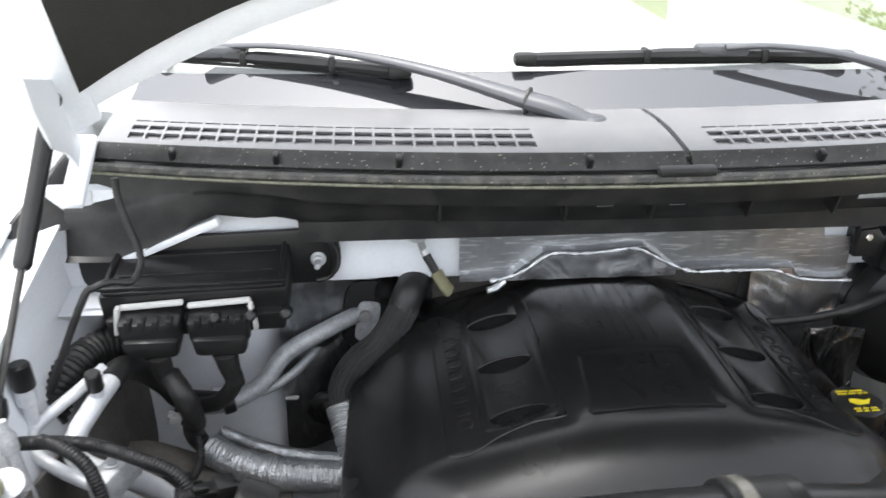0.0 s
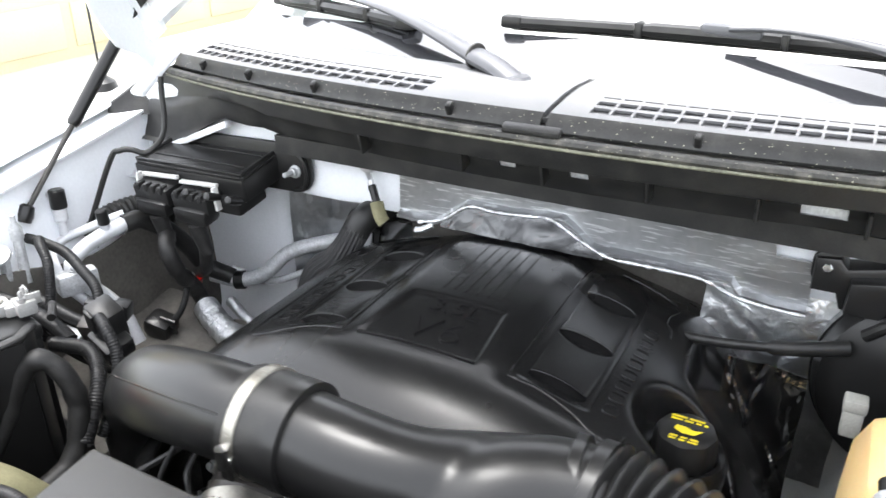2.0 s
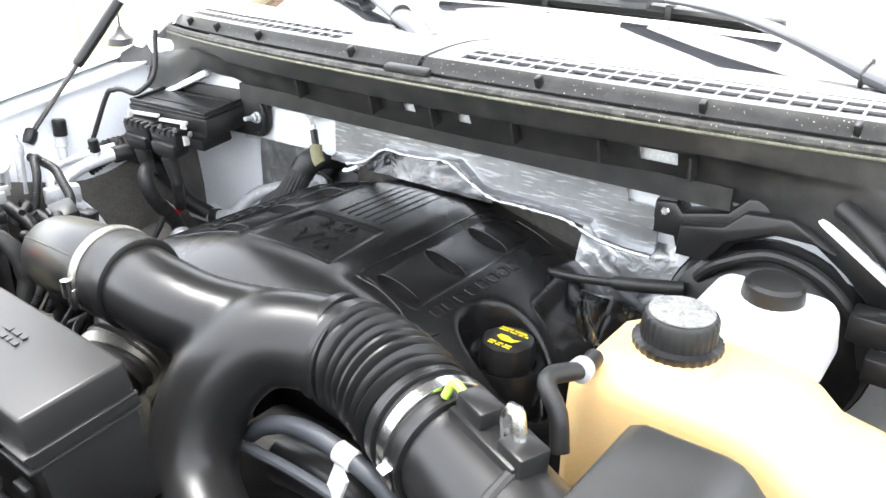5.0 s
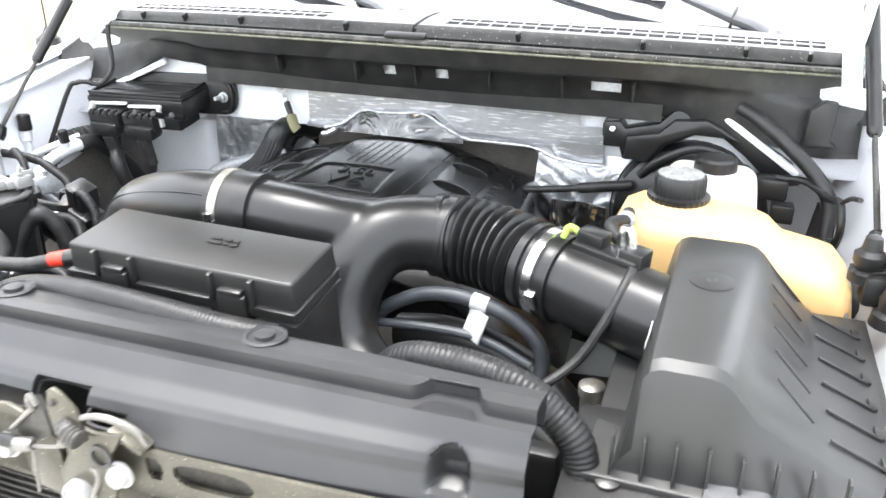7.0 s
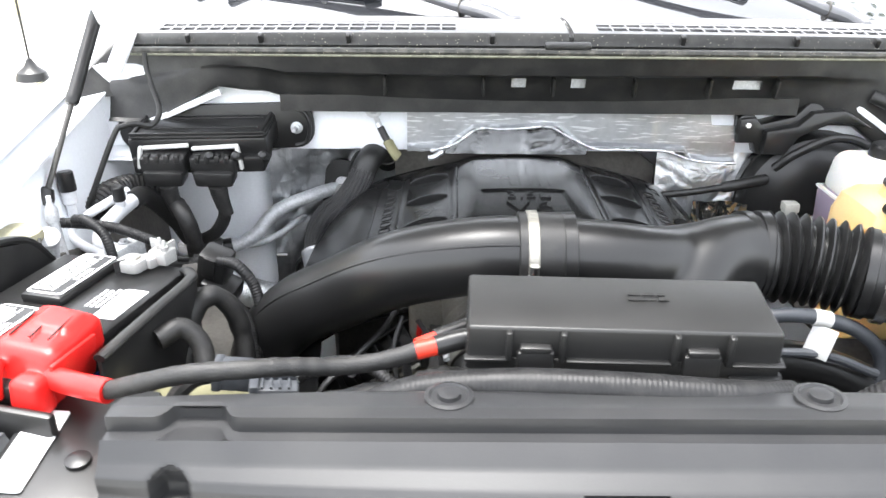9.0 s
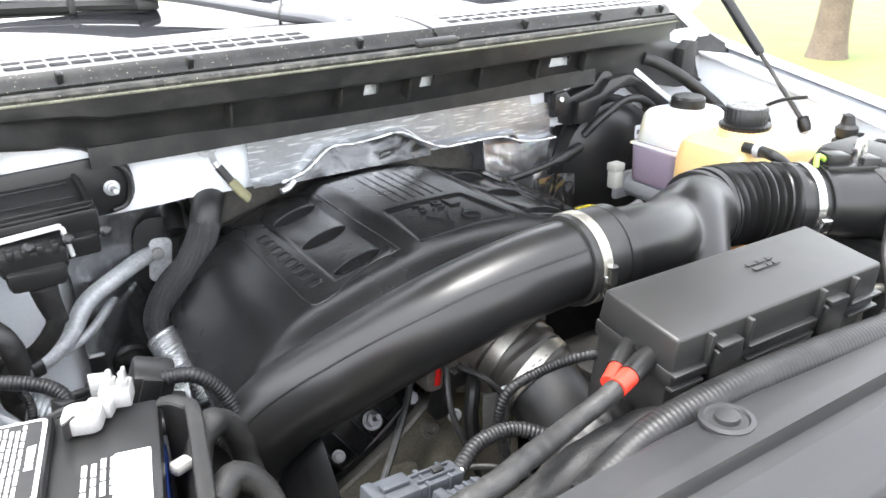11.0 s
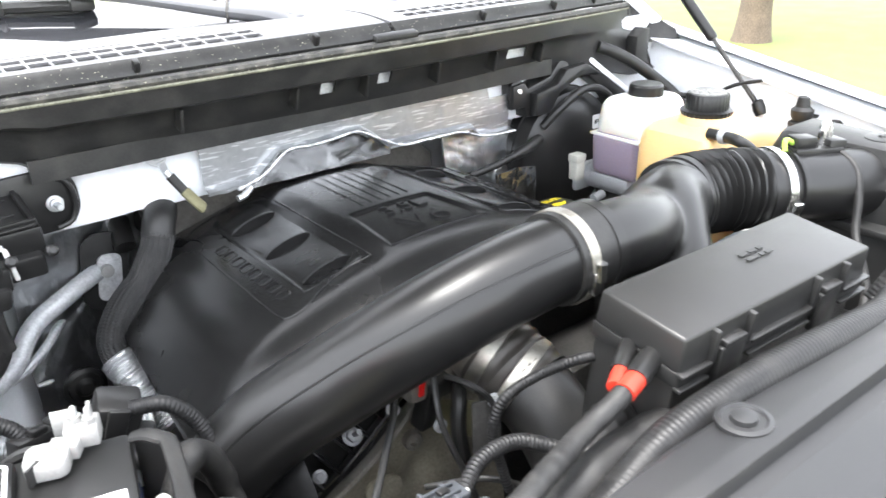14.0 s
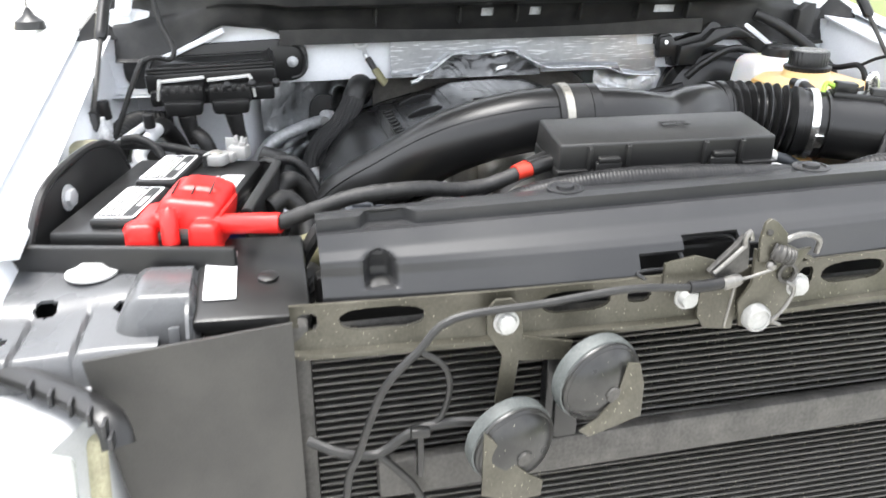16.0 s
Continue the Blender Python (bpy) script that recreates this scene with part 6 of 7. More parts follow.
strap = thing("ground_strap", (-0.28, 1.01, 1.16), "braided ground strap with an olive sleeve on the firewall", "strap")
part("eyelet", lathe([(0.0075, 0.003), (0.0075, 0.0), (0.0155, 0.0), (0.0165, 0.0015), (0.0155, 0.003), (0.0075, 0.003)], (-0.296, 1.016, 1.232), (90, 0, 0), sides=28), ALU, strap, "bright crimped eyelet")
part("screw", join(lathe([(0.009, 0.001), (0.009, 0.006), (0.004, 0.007)], (-0.296, 1.018, 1.232), (90, 0, 0), sides=6), lathe([(0.0035, 0), (0.0035, 0.014)], (-0.296, 1.018, 1.232), (90, 0, 0), sides=10)), PALEALU, strap)
part("lug", join(box((-0.290, 1.011, 1.214), (0.010, 0.003, 0.018), 0.001, (10, -16, 0)), tube([(-0.288, 1.010, 1.207), (-0.282, 1.006, 1.196)], 0.0055, 8)), ALU, strap)
part("wire", tube([(-0.284, 1.008, 1.200), (-0.277, 1.003, 1.188), (-0.270, 0.998, 1.176)], 0.0068, 10), RUBBER, strap)
part("sleeve", tube([(-0.270, 0.998, 1.177), (-0.263, 0.992, 1.166), (-0.256, 0.988, 1.156), (-0.251, 0.988, 1.150)], 0.0110, 12, flat=0.62), OLIVE, strap, "olive heat-shrink sleeve")

# engine computer
pcm = thing("engine_computer", (-0.60, 0.98, 1.13), "black finned engine computer on the firewall", "engine computer")
PM = pose(-0.594, 0.978, 1.188, 8, -1.5, 0)
part("body", laid(box((0, 0.006, 0), (0.242, 0.125, 0.042), 0.006), PM), BLACK, pcm)
part("lid", laid(slab(rounded(0.239, 0.122, 0.012), 0.005, pose(0, 0.006, 0.020), 0.002), PM), BLACK, pcm)
for k in (-1, 1):
    part("lid_rim", laid(box((0, 0.006 + k * 0.055, 0.027), (0.235, 0.006, 0.007), 0.002), PM), BLACK, pcm)
    part("lid_rim", laid(box((k * 0.1125, 0.006, 0.027), (0.006, 0.112, 0.007), 0.002), PM), BLACK, pcm)
for k in range(2):
    part("fin", laid(box((0.0, -0.020 + k * 0.045, 0.0255), (0.20, 0.004, 0.004), 0.0015), PM), BLACK, pcm)
part("lower_case", laid(box((0.0, -0.035, -0.024), (0.23, 0.07, 0.03), 0.005), PM), BLACK, pcm)
flange = slab(rounded(0.36, 0.085, 0.035), 0.010, pose(-0.585, 1.022, 1.196, 90, -2, 0), 0.003)
part("flange", flange, BLACK, pcm)
part("flange_rim", tube([(-0.44, 1.008, 1.235), (-0.42, 1.008, 1.225), (-0.412, 1.008, 1.20), (-0.42, 1.008, 1.172), (-0.44, 1.008, 1.165)], 0.004, 8), BLACK, pcm)
part("stud", join(lathe([(0.011, 0), (0.011, 0.003), (0.0075, 0.004), (0.0075, 0.011), (0.0045, 0.012), (0.0045, 0.030), (0.003, 0.032)], (-0.437, 1.012, 1.197), (85, 0, 0), sides=18)), PALEALU, pcm, "bright flanged stud")
for k in range(3):
    part("knob", laid(lathe([(0.007, 0.0), (0.007, 0.028), (0.004, 0.03)], sides=10), PM @ pose(0.03 + 0.045 * k, -0.07, -0.008, 60, 0, 0)), BLACK, pcm)
for k, x in enumerate((-0.647, -0.561)):
    plug = thing("computer_plug", (x, 0.895, 1.10), "black wiring plug with a pale locking lever", "plug", "computer plugs")
    part("shell", box((x, 0.91, 1.163), (0.078, 0.05, 0.034), 0.006, (10, 0, 0)), BLACK, plug)
    part("shell", box((x, 0.90, 1.141), (0.066, 0.04, 0.03), 0.008, (10, 0, 0), (1.1, 1.0)), BLACK, plug)
    for j in range(4):
        part("pin_tower", box((x - 0.025 + j * 0.017, 0.89, 1.174), (0.009, 0.016, 0.014), 0.002), BLACK, plug)
    e = -1 if k == 0 else 1
    part("lever", join(box((x, 0.913, 1.188), (0.082, 0.010, 0.007), 0.003, (0, -4, 0)), box((x + e * 0.043, 0.905, 1.171), (0.006, 0.012, 0.04), 0.002, (0, e * -8, 0))), WHITE, plug, "pale locking lever")
    part("neck", tube([(x + 0.003, 0.893, 1.125), (x + 0.006, 0.896, 1.10), (x + 0.012, 0.90, 1.07)], lambda q, e: 0.019 - 0.005 * q / e, 14, flat=0.8), TAPE, plug)
solo("computer_loom", tube([(-0.633, 0.895, 1.09), (-0.614, 0.872, 1.075), (-0.606, 0.880, 1.03), (-0.618, 0.915, 0.988), (-0.622, 0.935, 0.955), (-0.604, 0.930, 0.930)], lambda q, e: 0.0145 + 0.002 * noise.noise(Vector((q * 50, 6, 0))), 14), TAPE, "thick taped wiring loom below the engine computer", "loom", "wiring looms")
solo("computer_loom", tube([(-0.550, 0.897, 1.085), (-0.556, 0.902, 1.06), (-0.580, 0.92, 1.025), (-0.615, 0.945, 1.0), (-0.645, 0.96, 0.98)], 0.0115, 14), TAPE, "thick taped wiring loom below the engine computer", "loom", "wiring looms")
clip_tag = thing("clip_tag", (-0.636, 0.948, 0.97), "white clip with a red band on the loom", "clip")
part("clip", join(box((-0.645, 0.938, 0.985), (0.026, 0.016, 0.014), 0.004, (0, 18, 15)), box((-0.652, 0.936, 0.994), (0.012, 0.010, 0.010), 0.003, (0, 30, 15))), WHITE, clip_tag)
part("band", box((-0.627, 0.942, 0.978), (0.010, 0.016, 0.014), 0.002, (0, 18, 15)), RED, clip_tag, "red plastic band")
solo("antenna_lead", tube([(-0.687, 0.985, 1.336), (-0.686, 0.98, 1.31), (-0.675, 0.968, 1.275), (-0.661, 0.948, 1.251), (-0.656, 0.925, 1.237), (-0.664, 0.905, 1.227), (-0.684, 0.895, 1.233), (-0.702, 0.885, 1.231), (-0.721, 0.875, 1.209), (-0.8, 0.84, 1.03)], 0.0048, 10), RUBBER, "thin black cable along the inner wing", "cable")

# air conditioning and heater pipes
solo("heater_pipe", tube([(-0.345, 1.15, 1.045), (-0.378, 1.112, 1.048), (-0.43, 1.075, 1.042), (-0.495, 1.045, 1.02), (-0.535, 1.02, 0.98), (-0.585, 1.005, 0.96), (-0.64, 0.99, 0.965)], 0.0135, 14), MOTTLED, "dull aluminium pipe from the firewall", "pipe", "metal pipes")
solo("heater_pipe", tube([(-0.42, 1.15, 1.0), (-0.46, 1.09, 0.985), (-0.50, 1.055, 0.965), (-0.55, 1.03, 0.955), (-0.61, 1.015, 0.975)], 0.007, 10), MOTTLED, "thin aluminium pipe from the firewall", "pipe", "metal pipes")
solo("pipe_clip", ring_clamp((-0.585, 1.005, 0.96), (-0.9, -0.3, -0.1), 0.0145, 0.018, 0.003), BLACK, "black plastic clip on the pipe", "clip")
solo("pipe_flange", join(lathe([(0.04, 0), (0.04, 0.01), (0.03, 0.014)], (-0.36, 1.175, 1.04), (90, 0, 0), sides=28), box((-0.36, 1.165, 1.045), (0.045, 0.012, 0.09), 0.008)), CASTING, "grey metal pipe flange with a dark seal", "flange")
hose = thing("heater_hose", (-0.36, 1.0, 0.95), "braided black heater hose beside the engine cover", "hose")
part("braid", tube([(-0.314, 1.006, 1.122), (-0.326, 1.0, 1.098), (-0.352, 0.992, 1.062), (-0.386, 0.985, 1.036), (-0.409, 0.988, 0.99), (-0.406, 0.967, 0.95)], 0.0215, 20, 0.006), BRAID, hose, "braided sleeve")
strands = []
for k in range(20):
    core = spline([(-0.314, 1.006, 1.122), (-0.326, 1.0, 1.098), (-0.352, 0.992, 1.062), (-0.386, 0.985, 1.036), (-0.409, 0.988, 0.99), (-0.406, 0.967, 0.95)], 0.010)
    line, side = [], Vector((0, 1, 0))
    for i, q in enumerate(core):
        way = (core[min(i + 1, len(core) - 1)] - core[max(i - 1, 0)]).normalized()
        side = (side - way * side.dot(way)).normalized()
        a = 2 * math.pi * k / 20 + 0.05 * i
        line.append(q + (side * math.cos(a) + side.cross(way) * math.sin(a)) * 0.0208)
    strands.append(tube(line, 0.0024, 6, 0.005))
for strand in strands:
    part("strand", strand, BRAID, hose)
part("elbow", tube([(-0.285, 1.16, 1.09), (-0.282, 1.10, 1.128), (-0.294, 1.045, 1.142), (-0.308, 1.016, 1.134), (-0.318, 1.004, 1.114)], 0.0235, 18, 0.006), RUBBER, hose, "smooth rubber elbow")
part("band", ring_clamp((-0.284, 1.112, 1.122), (0.1, -0.9, 0.4), 0.024, 0.012), DARK, hose)
solo("hose_elbow", tube([(-0.33, 1.15, 1.105), (-0.338, 1.115, 1.10), (-0.342, 1.09, 1.08)], 0.0165, 14), RUBBER, "black hose elbow at the firewall", "hose")
solo("hose_band", ring_clamp((-0.334, 1.135, 1.104), (0.1, -0.95, -0.1), 0.017, 0.006), PALEALU, "pale metal ring on the hose elbow", "clamp")
solo("foil_sleeve", tube([(-0.411, 0.975, 0.968), (-0.398, 0.94, 0.935), (-0.375, 0.89, 0.885)], lambda s, e: 0.026 + 0.0012 * math.sin(s * 1500) + 0.002 * noise.noise(Vector((s * 70, 3, 0))), 18, 0.0012), SLEEVE, "silver foil sleeve over the hose", "foil sleeve", "foil sleeves")
solo("foil_sleeve", tube([(-0.606, 0.930, 0.935), (-0.566, 0.912, 0.924), (-0.516, 0.894, 0.916), (-0.46, 0.885, 0.912), (-0.405, 0.878, 0.915)], lambda s, e: 0.0225 + 0.003 * math.exp(-((s - 0.10) / 0.012) ** 2) + 0.0012 * math.sin(s * 1500) + 0.002 * noise.noise(Vector((s * 70, 8, 0))), 18, 0.0012), SLEEVE, "silver foil sleeve over the hose", "foil sleeve", "foil sleeves")
solo("foil_sleeve", tube([(-0.598, 0.985, 0.922), (-0.55, 0.968, 0.908), (-0.50, 0.95, 0.902), (-0.45, 0.935, 0.902), (-0.41, 0.925, 0.905)], lambda s, e: 0.010 + 0.0008 * math.sin(s * 1700), 12, 0.0012), SLEEVE, "thin silver foil sleeve over a pipe", "foil sleeve", "foil sleeves")
ac = thing("service_ports", (-0.72, 0.72, 1.0), "pale aluminium air conditioning pipes with service ports", "pipe")
part("pipe", tube([(-0.694, 0.872, 1.109), (-0.700, 0.848, 1.106), (-0.710, 0.818, 1.098), (-0.721, 0.788, 1.084), (-0.717, 0.764, 1.071), (-0.690, 0.746, 1.066), (-0.658, 0.742, 1.056), (-0.645, 0.760, 1.030), (-0.625, 0.770, 1.0), (-0.60, 0.77, 0.95)], 0.0125, 16), ACPIPE, ac)
part("pipe", tube([(-0.706, 0.874, 1.121), (-0.728, 0.842, 1.112), (-0.752, 0.816, 1.101), (-0.769, 0.797, 1.092), (-0.768, 0.775, 1.084), (-0.752, 0.757, 1.076), (-0.715, 0.736, 1.068), (-0.672, 0.722, 1.054), (-0.650, 0.735, 1.025), (-0.63, 0.745, 0.99), (-0.61, 0.75, 0.95)], 0.0078, 14), ACPIPE, ac)
part("port", lathe([(0.0078, 0), (0.0078, 0.030), (0.0115, 0.033), (0.0115, 0.052), (0.008, 0.054)], (-0.770, 0.799, 1.092), (-4, -4, 0), sides=16), ACPIPE, ac)
part("cap", lathe([(0.0125, 0.0), (0.0135, 0.003), (0.013, 0.030), (0.0105, 0.033)], (-0.773, 0.803, 1.145), (-4, -4, 0), sides=20, lobes=10, lobe=0.0006), BLACK, ac, "black ribbed cap")
part("port", lathe([(0.0085, 0), (0.0085, 0.010), (0.007, 0.018)], (-0.704, 0.830, 1.104), sides=14), ACPIPE, ac)
part("cap", lathe([(0.0095, 0), (0.0105, 0.002), (0.0098, 0.024), (0.008, 0.026)], (-0.704, 0.830, 1.120), (6, 0, 0), sides=16), BLACK, ac)
block = part("clamp_block", box((-0.664, 0.730, 1.068), (0.030, 0.062, 0.036), 0.006, (0, -4, -22)), MOTTLED, ac, "grey clamp across both pipes")
part("bolt", bolt_head((-0.664, 0.729, 1.087), (0, 0, 1), 0.006), PALEALU, block)
solo("ac_hose", tube([(-0.698, 0.862, 1.107), (-0.690, 0.893, 1.106), (-0.678, 0.935, 1.072), (-0.662, 0.968, 1.025), (-0.645, 0.985, 0.985), (-0.60, 1.003, 0.963)], 0.0165, 16), RUBBER, "black rubber hose joining the metal pipes", "hose")
solo("battery_loom", loom([(-0.84, 0.745, 1.10), (-0.79, 0.738, 1.115), (-0.70, 0.738, 1.112), (-0.63, 0.717, 1.103), (-0.58, 0.70, 1.083), (-0.565, 0.675, 1.04)], 0.0085), LOOM, "corrugated conduit crossing the pipes behind the battery", "conduit", "conduits")
solo("wing_hose", loom([(-0.775, 0.84, 1.07), (-0.765, 0.89, 1.095), (-0.74, 0.95, 1.10), (-0.69, 0.98, 1.09)], 0.025, 0.009, 0.003), RUBBER, "black corrugated drain hose by the inner wing", "hose")

# looms round the battery and along the shield
plug = thing("battery_plug", (-0.495, 0.645, 1.05), "large black wiring plug behind the battery", "plug")
part("shell", box((-0.497, 0.645, 1.085), (0.044, 0.040, 0.062), 0.006, (12, 18, -10)), BLACK, plug)
part("cap", box((-0.490, 0.640, 1.055), (0.052, 0.044, 0.030), 0.005, (12, 18, -10)), BLACK, plug)
part("clip", box((-0.500, 0.622, 1.095), (0.020, 0.006, 0.036), 0.002, (12, 18, -10)), BLACK, plug)
solo("corrugated_loom", loom([(-0.485, 0.625, 1.105), (-0.455, 0.61, 1.105), (-0.43, 0.60, 1.075), (-0.42, 0.58, 1.03), (-0.425, 0.55, 0.98)], 0.0085), LOOM, "corrugated black conduit from the battery plug", "conduit", "conduits")
solo("corrugated_loom", loom([(-0.82, 0.70, 1.02), (-0.74, 0.69, 1.045), (-0.66, 0.675, 1.05), (-0.58, 0.66, 1.055), (-0.52, 0.66, 1.06)], 0.0095), LOOM, "corrugated black conduit behind the battery", "conduit", "conduits")
solo("foil_sleeve", tube([(-0.70, 0.655, 1.035), (-0.62, 0.645, 1.04), (-0.54, 0.635, 1.045)], lambda q, e: 0.011 + 0.001 * math.sin(q * 1600), 12, 0.0012), SLEEVE, "thin silver foil sleeve behind the battery", "foil sleeve", "foil sleeves")
solo("corrugated_loom", loom([(-0.735, 0.73, 1.125), (-0.705, 0.71, 1.13), (-0.675, 0.695, 1.11), (-0.66, 0.675, 1.06), (-0.665, 0.655, 1.0)], 0.008), LOOM, "thin corrugated conduit by the pipes", "conduit", "conduits")
solo("loom_plug", join(box((-0.566, 0.692, 1.066), (0.046, 0.022, 0.020), 0.003, (0, 10, 25)), box((-0.538, 0.705, 1.062), (0.024, 0.026, 0.026), 0.003, (0, 10, 25)), box((-0.560, 0.689, 1.079), (0.018, 0.010, 0.007), 0.002, (0, 10, 25))), BLACK, "black in-line wiring plug behind the battery", "plug")
solo("loom_plug", join(box((-0.535, 0.650, 1.060), (0.026, 0.034, 0.045), 0.004, (20, 0, 20)), box((-0.538, 0.640, 1.030), (0.020, 0.026, 0.040), 0.004, (20, 0, 20))), BRONZE, "brown wiring plug behind the battery", "plug")
wires = [((-0.63, 0.63, 1.05), (-0.62, 0.66, 1.0), (-0.60, 0.70, 0.95)), ((-0.60, 0.62, 1.04), (-0.58, 0.655, 0.99), (-0.57, 0.70, 0.94)), ((-0.64, 0.66, 1.06), (-0.63, 0.69, 1.01), (-0.60, 0.74, 0.95)), ((-0.55, 0.60, 1.10), (-0.58, 0.625, 1.10), (-0.61, 0.64, 1.08))]
for w in wires:
    solo("bay_wire", tube(w, 0.006, 8), TAPE, "taped black wire behind the battery", "wire", "bay wires")
solo("loom_plug", join(box((-0.635, 0.850, 0.932), (0.05, 0.045, 0.036), 0.010, (10, 15, 10)), *[lathe([(0.003, 0), (0.003, 0.03)], (-0.60, 0.85, 0.925 + 0.01 * k), (0, -80, 10), sides=8) for k in range(3)]), BLACK, "large dark harness connector with bare pins", "plug")
solo("corrugated_loom", loom([(-0.632, 0.925, 0.990), (-0.612, 0.900, 0.988), (-0.604, 0.880, 0.968), (-0.612, 0.866, 0.945), (-0.630, 0.858, 0.935)], 0.0062), LOOM, "thin corrugated conduit over the liner", "conduit", "conduits")
solo("sensor_stalk", join(tube([(-0.745, 0.70, 1.06), (-0.752, 0.705, 1.10), (-0.758, 0.71, 1.135)], 0.008, 10), lathe([(0.010, 0), (0.010, 0.018), (0.004, 0.03), (0.004, 0.04)], (-0.758, 0.71, 1.13), sides=12)), MOTTLED, "grey pressure sensor stalk by the inner wing", "sensor")
solo("eyelet_bracket", join(ring_clamp((-0.748, 0.668, 1.12), (0.3, -0.5, 0.8), 0.012, 0.008, 0.005), box((-0.748, 0.672, 1.085), (0.018, 0.010, 0.06), 0.003, (0, 8, 0))), MOTTLED, "grey metal eyelet bracket behind the battery", "bracket")
solo("battery_loom", tube([(-0.50, 0.42, 0.97), (-0.498, 0.475, 1.03), (-0.490, 0.502, 1.080), (-0.468, 0.519, 1.104), (-0.446, 0.532, 1.080), (-0.434, 0.532, 1.03), (-0.43, 0.50, 0.97), (-0.44, 0.43, 0.95)], lambda q, e: 0.0135 + 0.002 * noise.noise(Vector((q * 60, 9, 0))), 14), TAPE, "thick taped loom curving past the battery", "loom", "wiring looms")
solo("battery_loom", tube([(-0.50, 0.41, 1.10), (-0.475, 0.43, 1.105), (-0.45, 0.42, 1.07), (-0.455, 0.36, 1.0), (-0.44, 0.30, 0.95)], 0.013, 12), TAPE, "taped loom curving past the battery", "loom", "wiring looms")
solo("corrugated_loom", loom([(-0.56, 0.60, 1.055), (-0.49, 0.605, 1.06), (-0.44, 0.57, 1.04), (-0.42, 0.52, 0.99)], 0.011), LOOM, "corrugated black conduit behind the battery", "conduit", "conduits")
solo("corrugated_loom", loom([(-0.80, 0.62, 1.07), (-0.70, 0.64, 1.065), (-0.60, 0.63, 1.06), (-0.55, 0.62, 1.05)], 0.012), LOOM, "corrugated black conduit behind the battery", "conduit", "conduits")
solo("corrugated_loom", loom([(-0.26, 0.225, 1.12), (-0.19, 0.223, 1.155), (-0.10, 0.213, 1.172), (0.0, 0.203, 1.176), (0.10, 0.198, 1.172), (0.16, 0.21, 1.164)], 0.0165, 0.0046, 0.0005, 16), LOOM, "corrugated black conduit along the radiator shield", "conduit", "conduits")
solo("corrugated_loom", loom([(0.250, 0.262, 1.105), (0.268, 0.252, 1.132), (0.292, 0.242, 1.152), (0.325, 0.235, 1.161), (0.373, 0.229, 1.162), (0.418, 0.225, 1.152), (0.458, 0.220, 1.126), (0.476, 0.215, 1.10), (0.480, 0.205, 1.05), (0.478, 0.20, 0.98)], 0.018, 0.0055, 0.0010), LOOM, "thick corrugated conduit dropping beside the shield", "conduit", "conduits")
solo("corrugated_loom", loom([(-0.04, 0.36, 1.08), (-0.09, 0.345, 1.085), (-0.135, 0.33, 1.05), (-0.14, 0.32, 1.0), (-0.12, 0.31, 0.95)], 0.0058), LOOM, "thin corrugated conduit by the throttle", "conduit", "conduits")

solo("loom_clip", join(box((-0.507, 0.491, 1.09), (0.020, 0.014, 0.012), 0.004, (0, 0, 20))), WHITE, "white plastic loom clip", "clip")
hoop = thing("coolant_hoop", (0.32, 0.40, 1.05), "black rubber hose loop with a white paper tag", "hose")
part("hose", tube([(0.150, 0.47, 1.06), (0.178, 0.465, 1.085), (0.220, 0.462, 1.108), (0.262, 0.460, 1.116), (0.305, 0.458, 1.112), (0.350, 0.458, 1.096), (0.382, 0.456, 1.066), (0.386, 0.45, 1.03), (0.36, 0.43, 0.99)], 0.0095, 14), BLUEHOSE, hoop)
part("tag", box((0.300, 0.446, 1.086), (0.03, 0.004, 0.04), 0.001, (-15, 10, -30)), WHITE, hoop, "white paper tag")
part("tag_band", ring_clamp((0.302, 0.458, 1.1125), (0.97, 0, -0.18), 0.0098, 0.022, 0.001), WHITE, hoop)

# ---- engine front, below the ducts ----
throttle = thing("throttle_body", (-0.06, 0.45, 0.98), "grey metal throttle body with a steel clamp", "throttle body")
AX = Vector((0.35, -0.85, -0.45))
part("barrel", tube([(-0.115, 0.575, 1.105), (-0.112, 0.53, 1.08), (-0.108, 0.495, 1.06), (-0.104, 0.47, 1.045)], lambda q, e: 0.052 if q < 0.07 else 0.048, 36), CASTING, throttle)
part("band", ring_clamp((-0.110, 0.514, 1.072), AX, 0.053, 0.017, 0.0026), BAND, throttle, "bright steel band clamp")
part("band", ring_clamp((-0.105, 0.478, 1.050), AX, 0.050, 0.017, 0.0026), BAND, throttle, "bright steel band clamp")
part("boot", tube([(-0.112, 0.532, 1.081), (-0.108, 0.496, 1.061), (-0.102, 0.462, 1.042)], lambda q, e: 0.0505 + 0.0015 * math.sin(q * 400), 32, 0.004), BRONZE, throttle, "brown rubber boot")
part("screw", join(box((-0.085, 0.500, 1.112), (0.034, 0.014, 0.014), 0.002, (0, 20, 25)), lathe([(0.006, 0), (0.006, 0.03), (0.004, 0.032)], (-0.075, 0.508, 1.112), (0, 60, 25), sides=8)), STEEL, throttle)
part("elbow", tube([(-0.106, 0.478, 1.05), (-0.10, 0.44, 1.025), (-0.095, 0.405, 0.98), (-0.09, 0.385, 0.92), (-0.09, 0.375, 0.86)], 0.047, 28), RUBBER, throttle, "black rubber elbow")
part("motor", box((-0.185, 0.575, 1.06), (0.05, 0.06, 0.08), 0.01), CASTING, throttle)
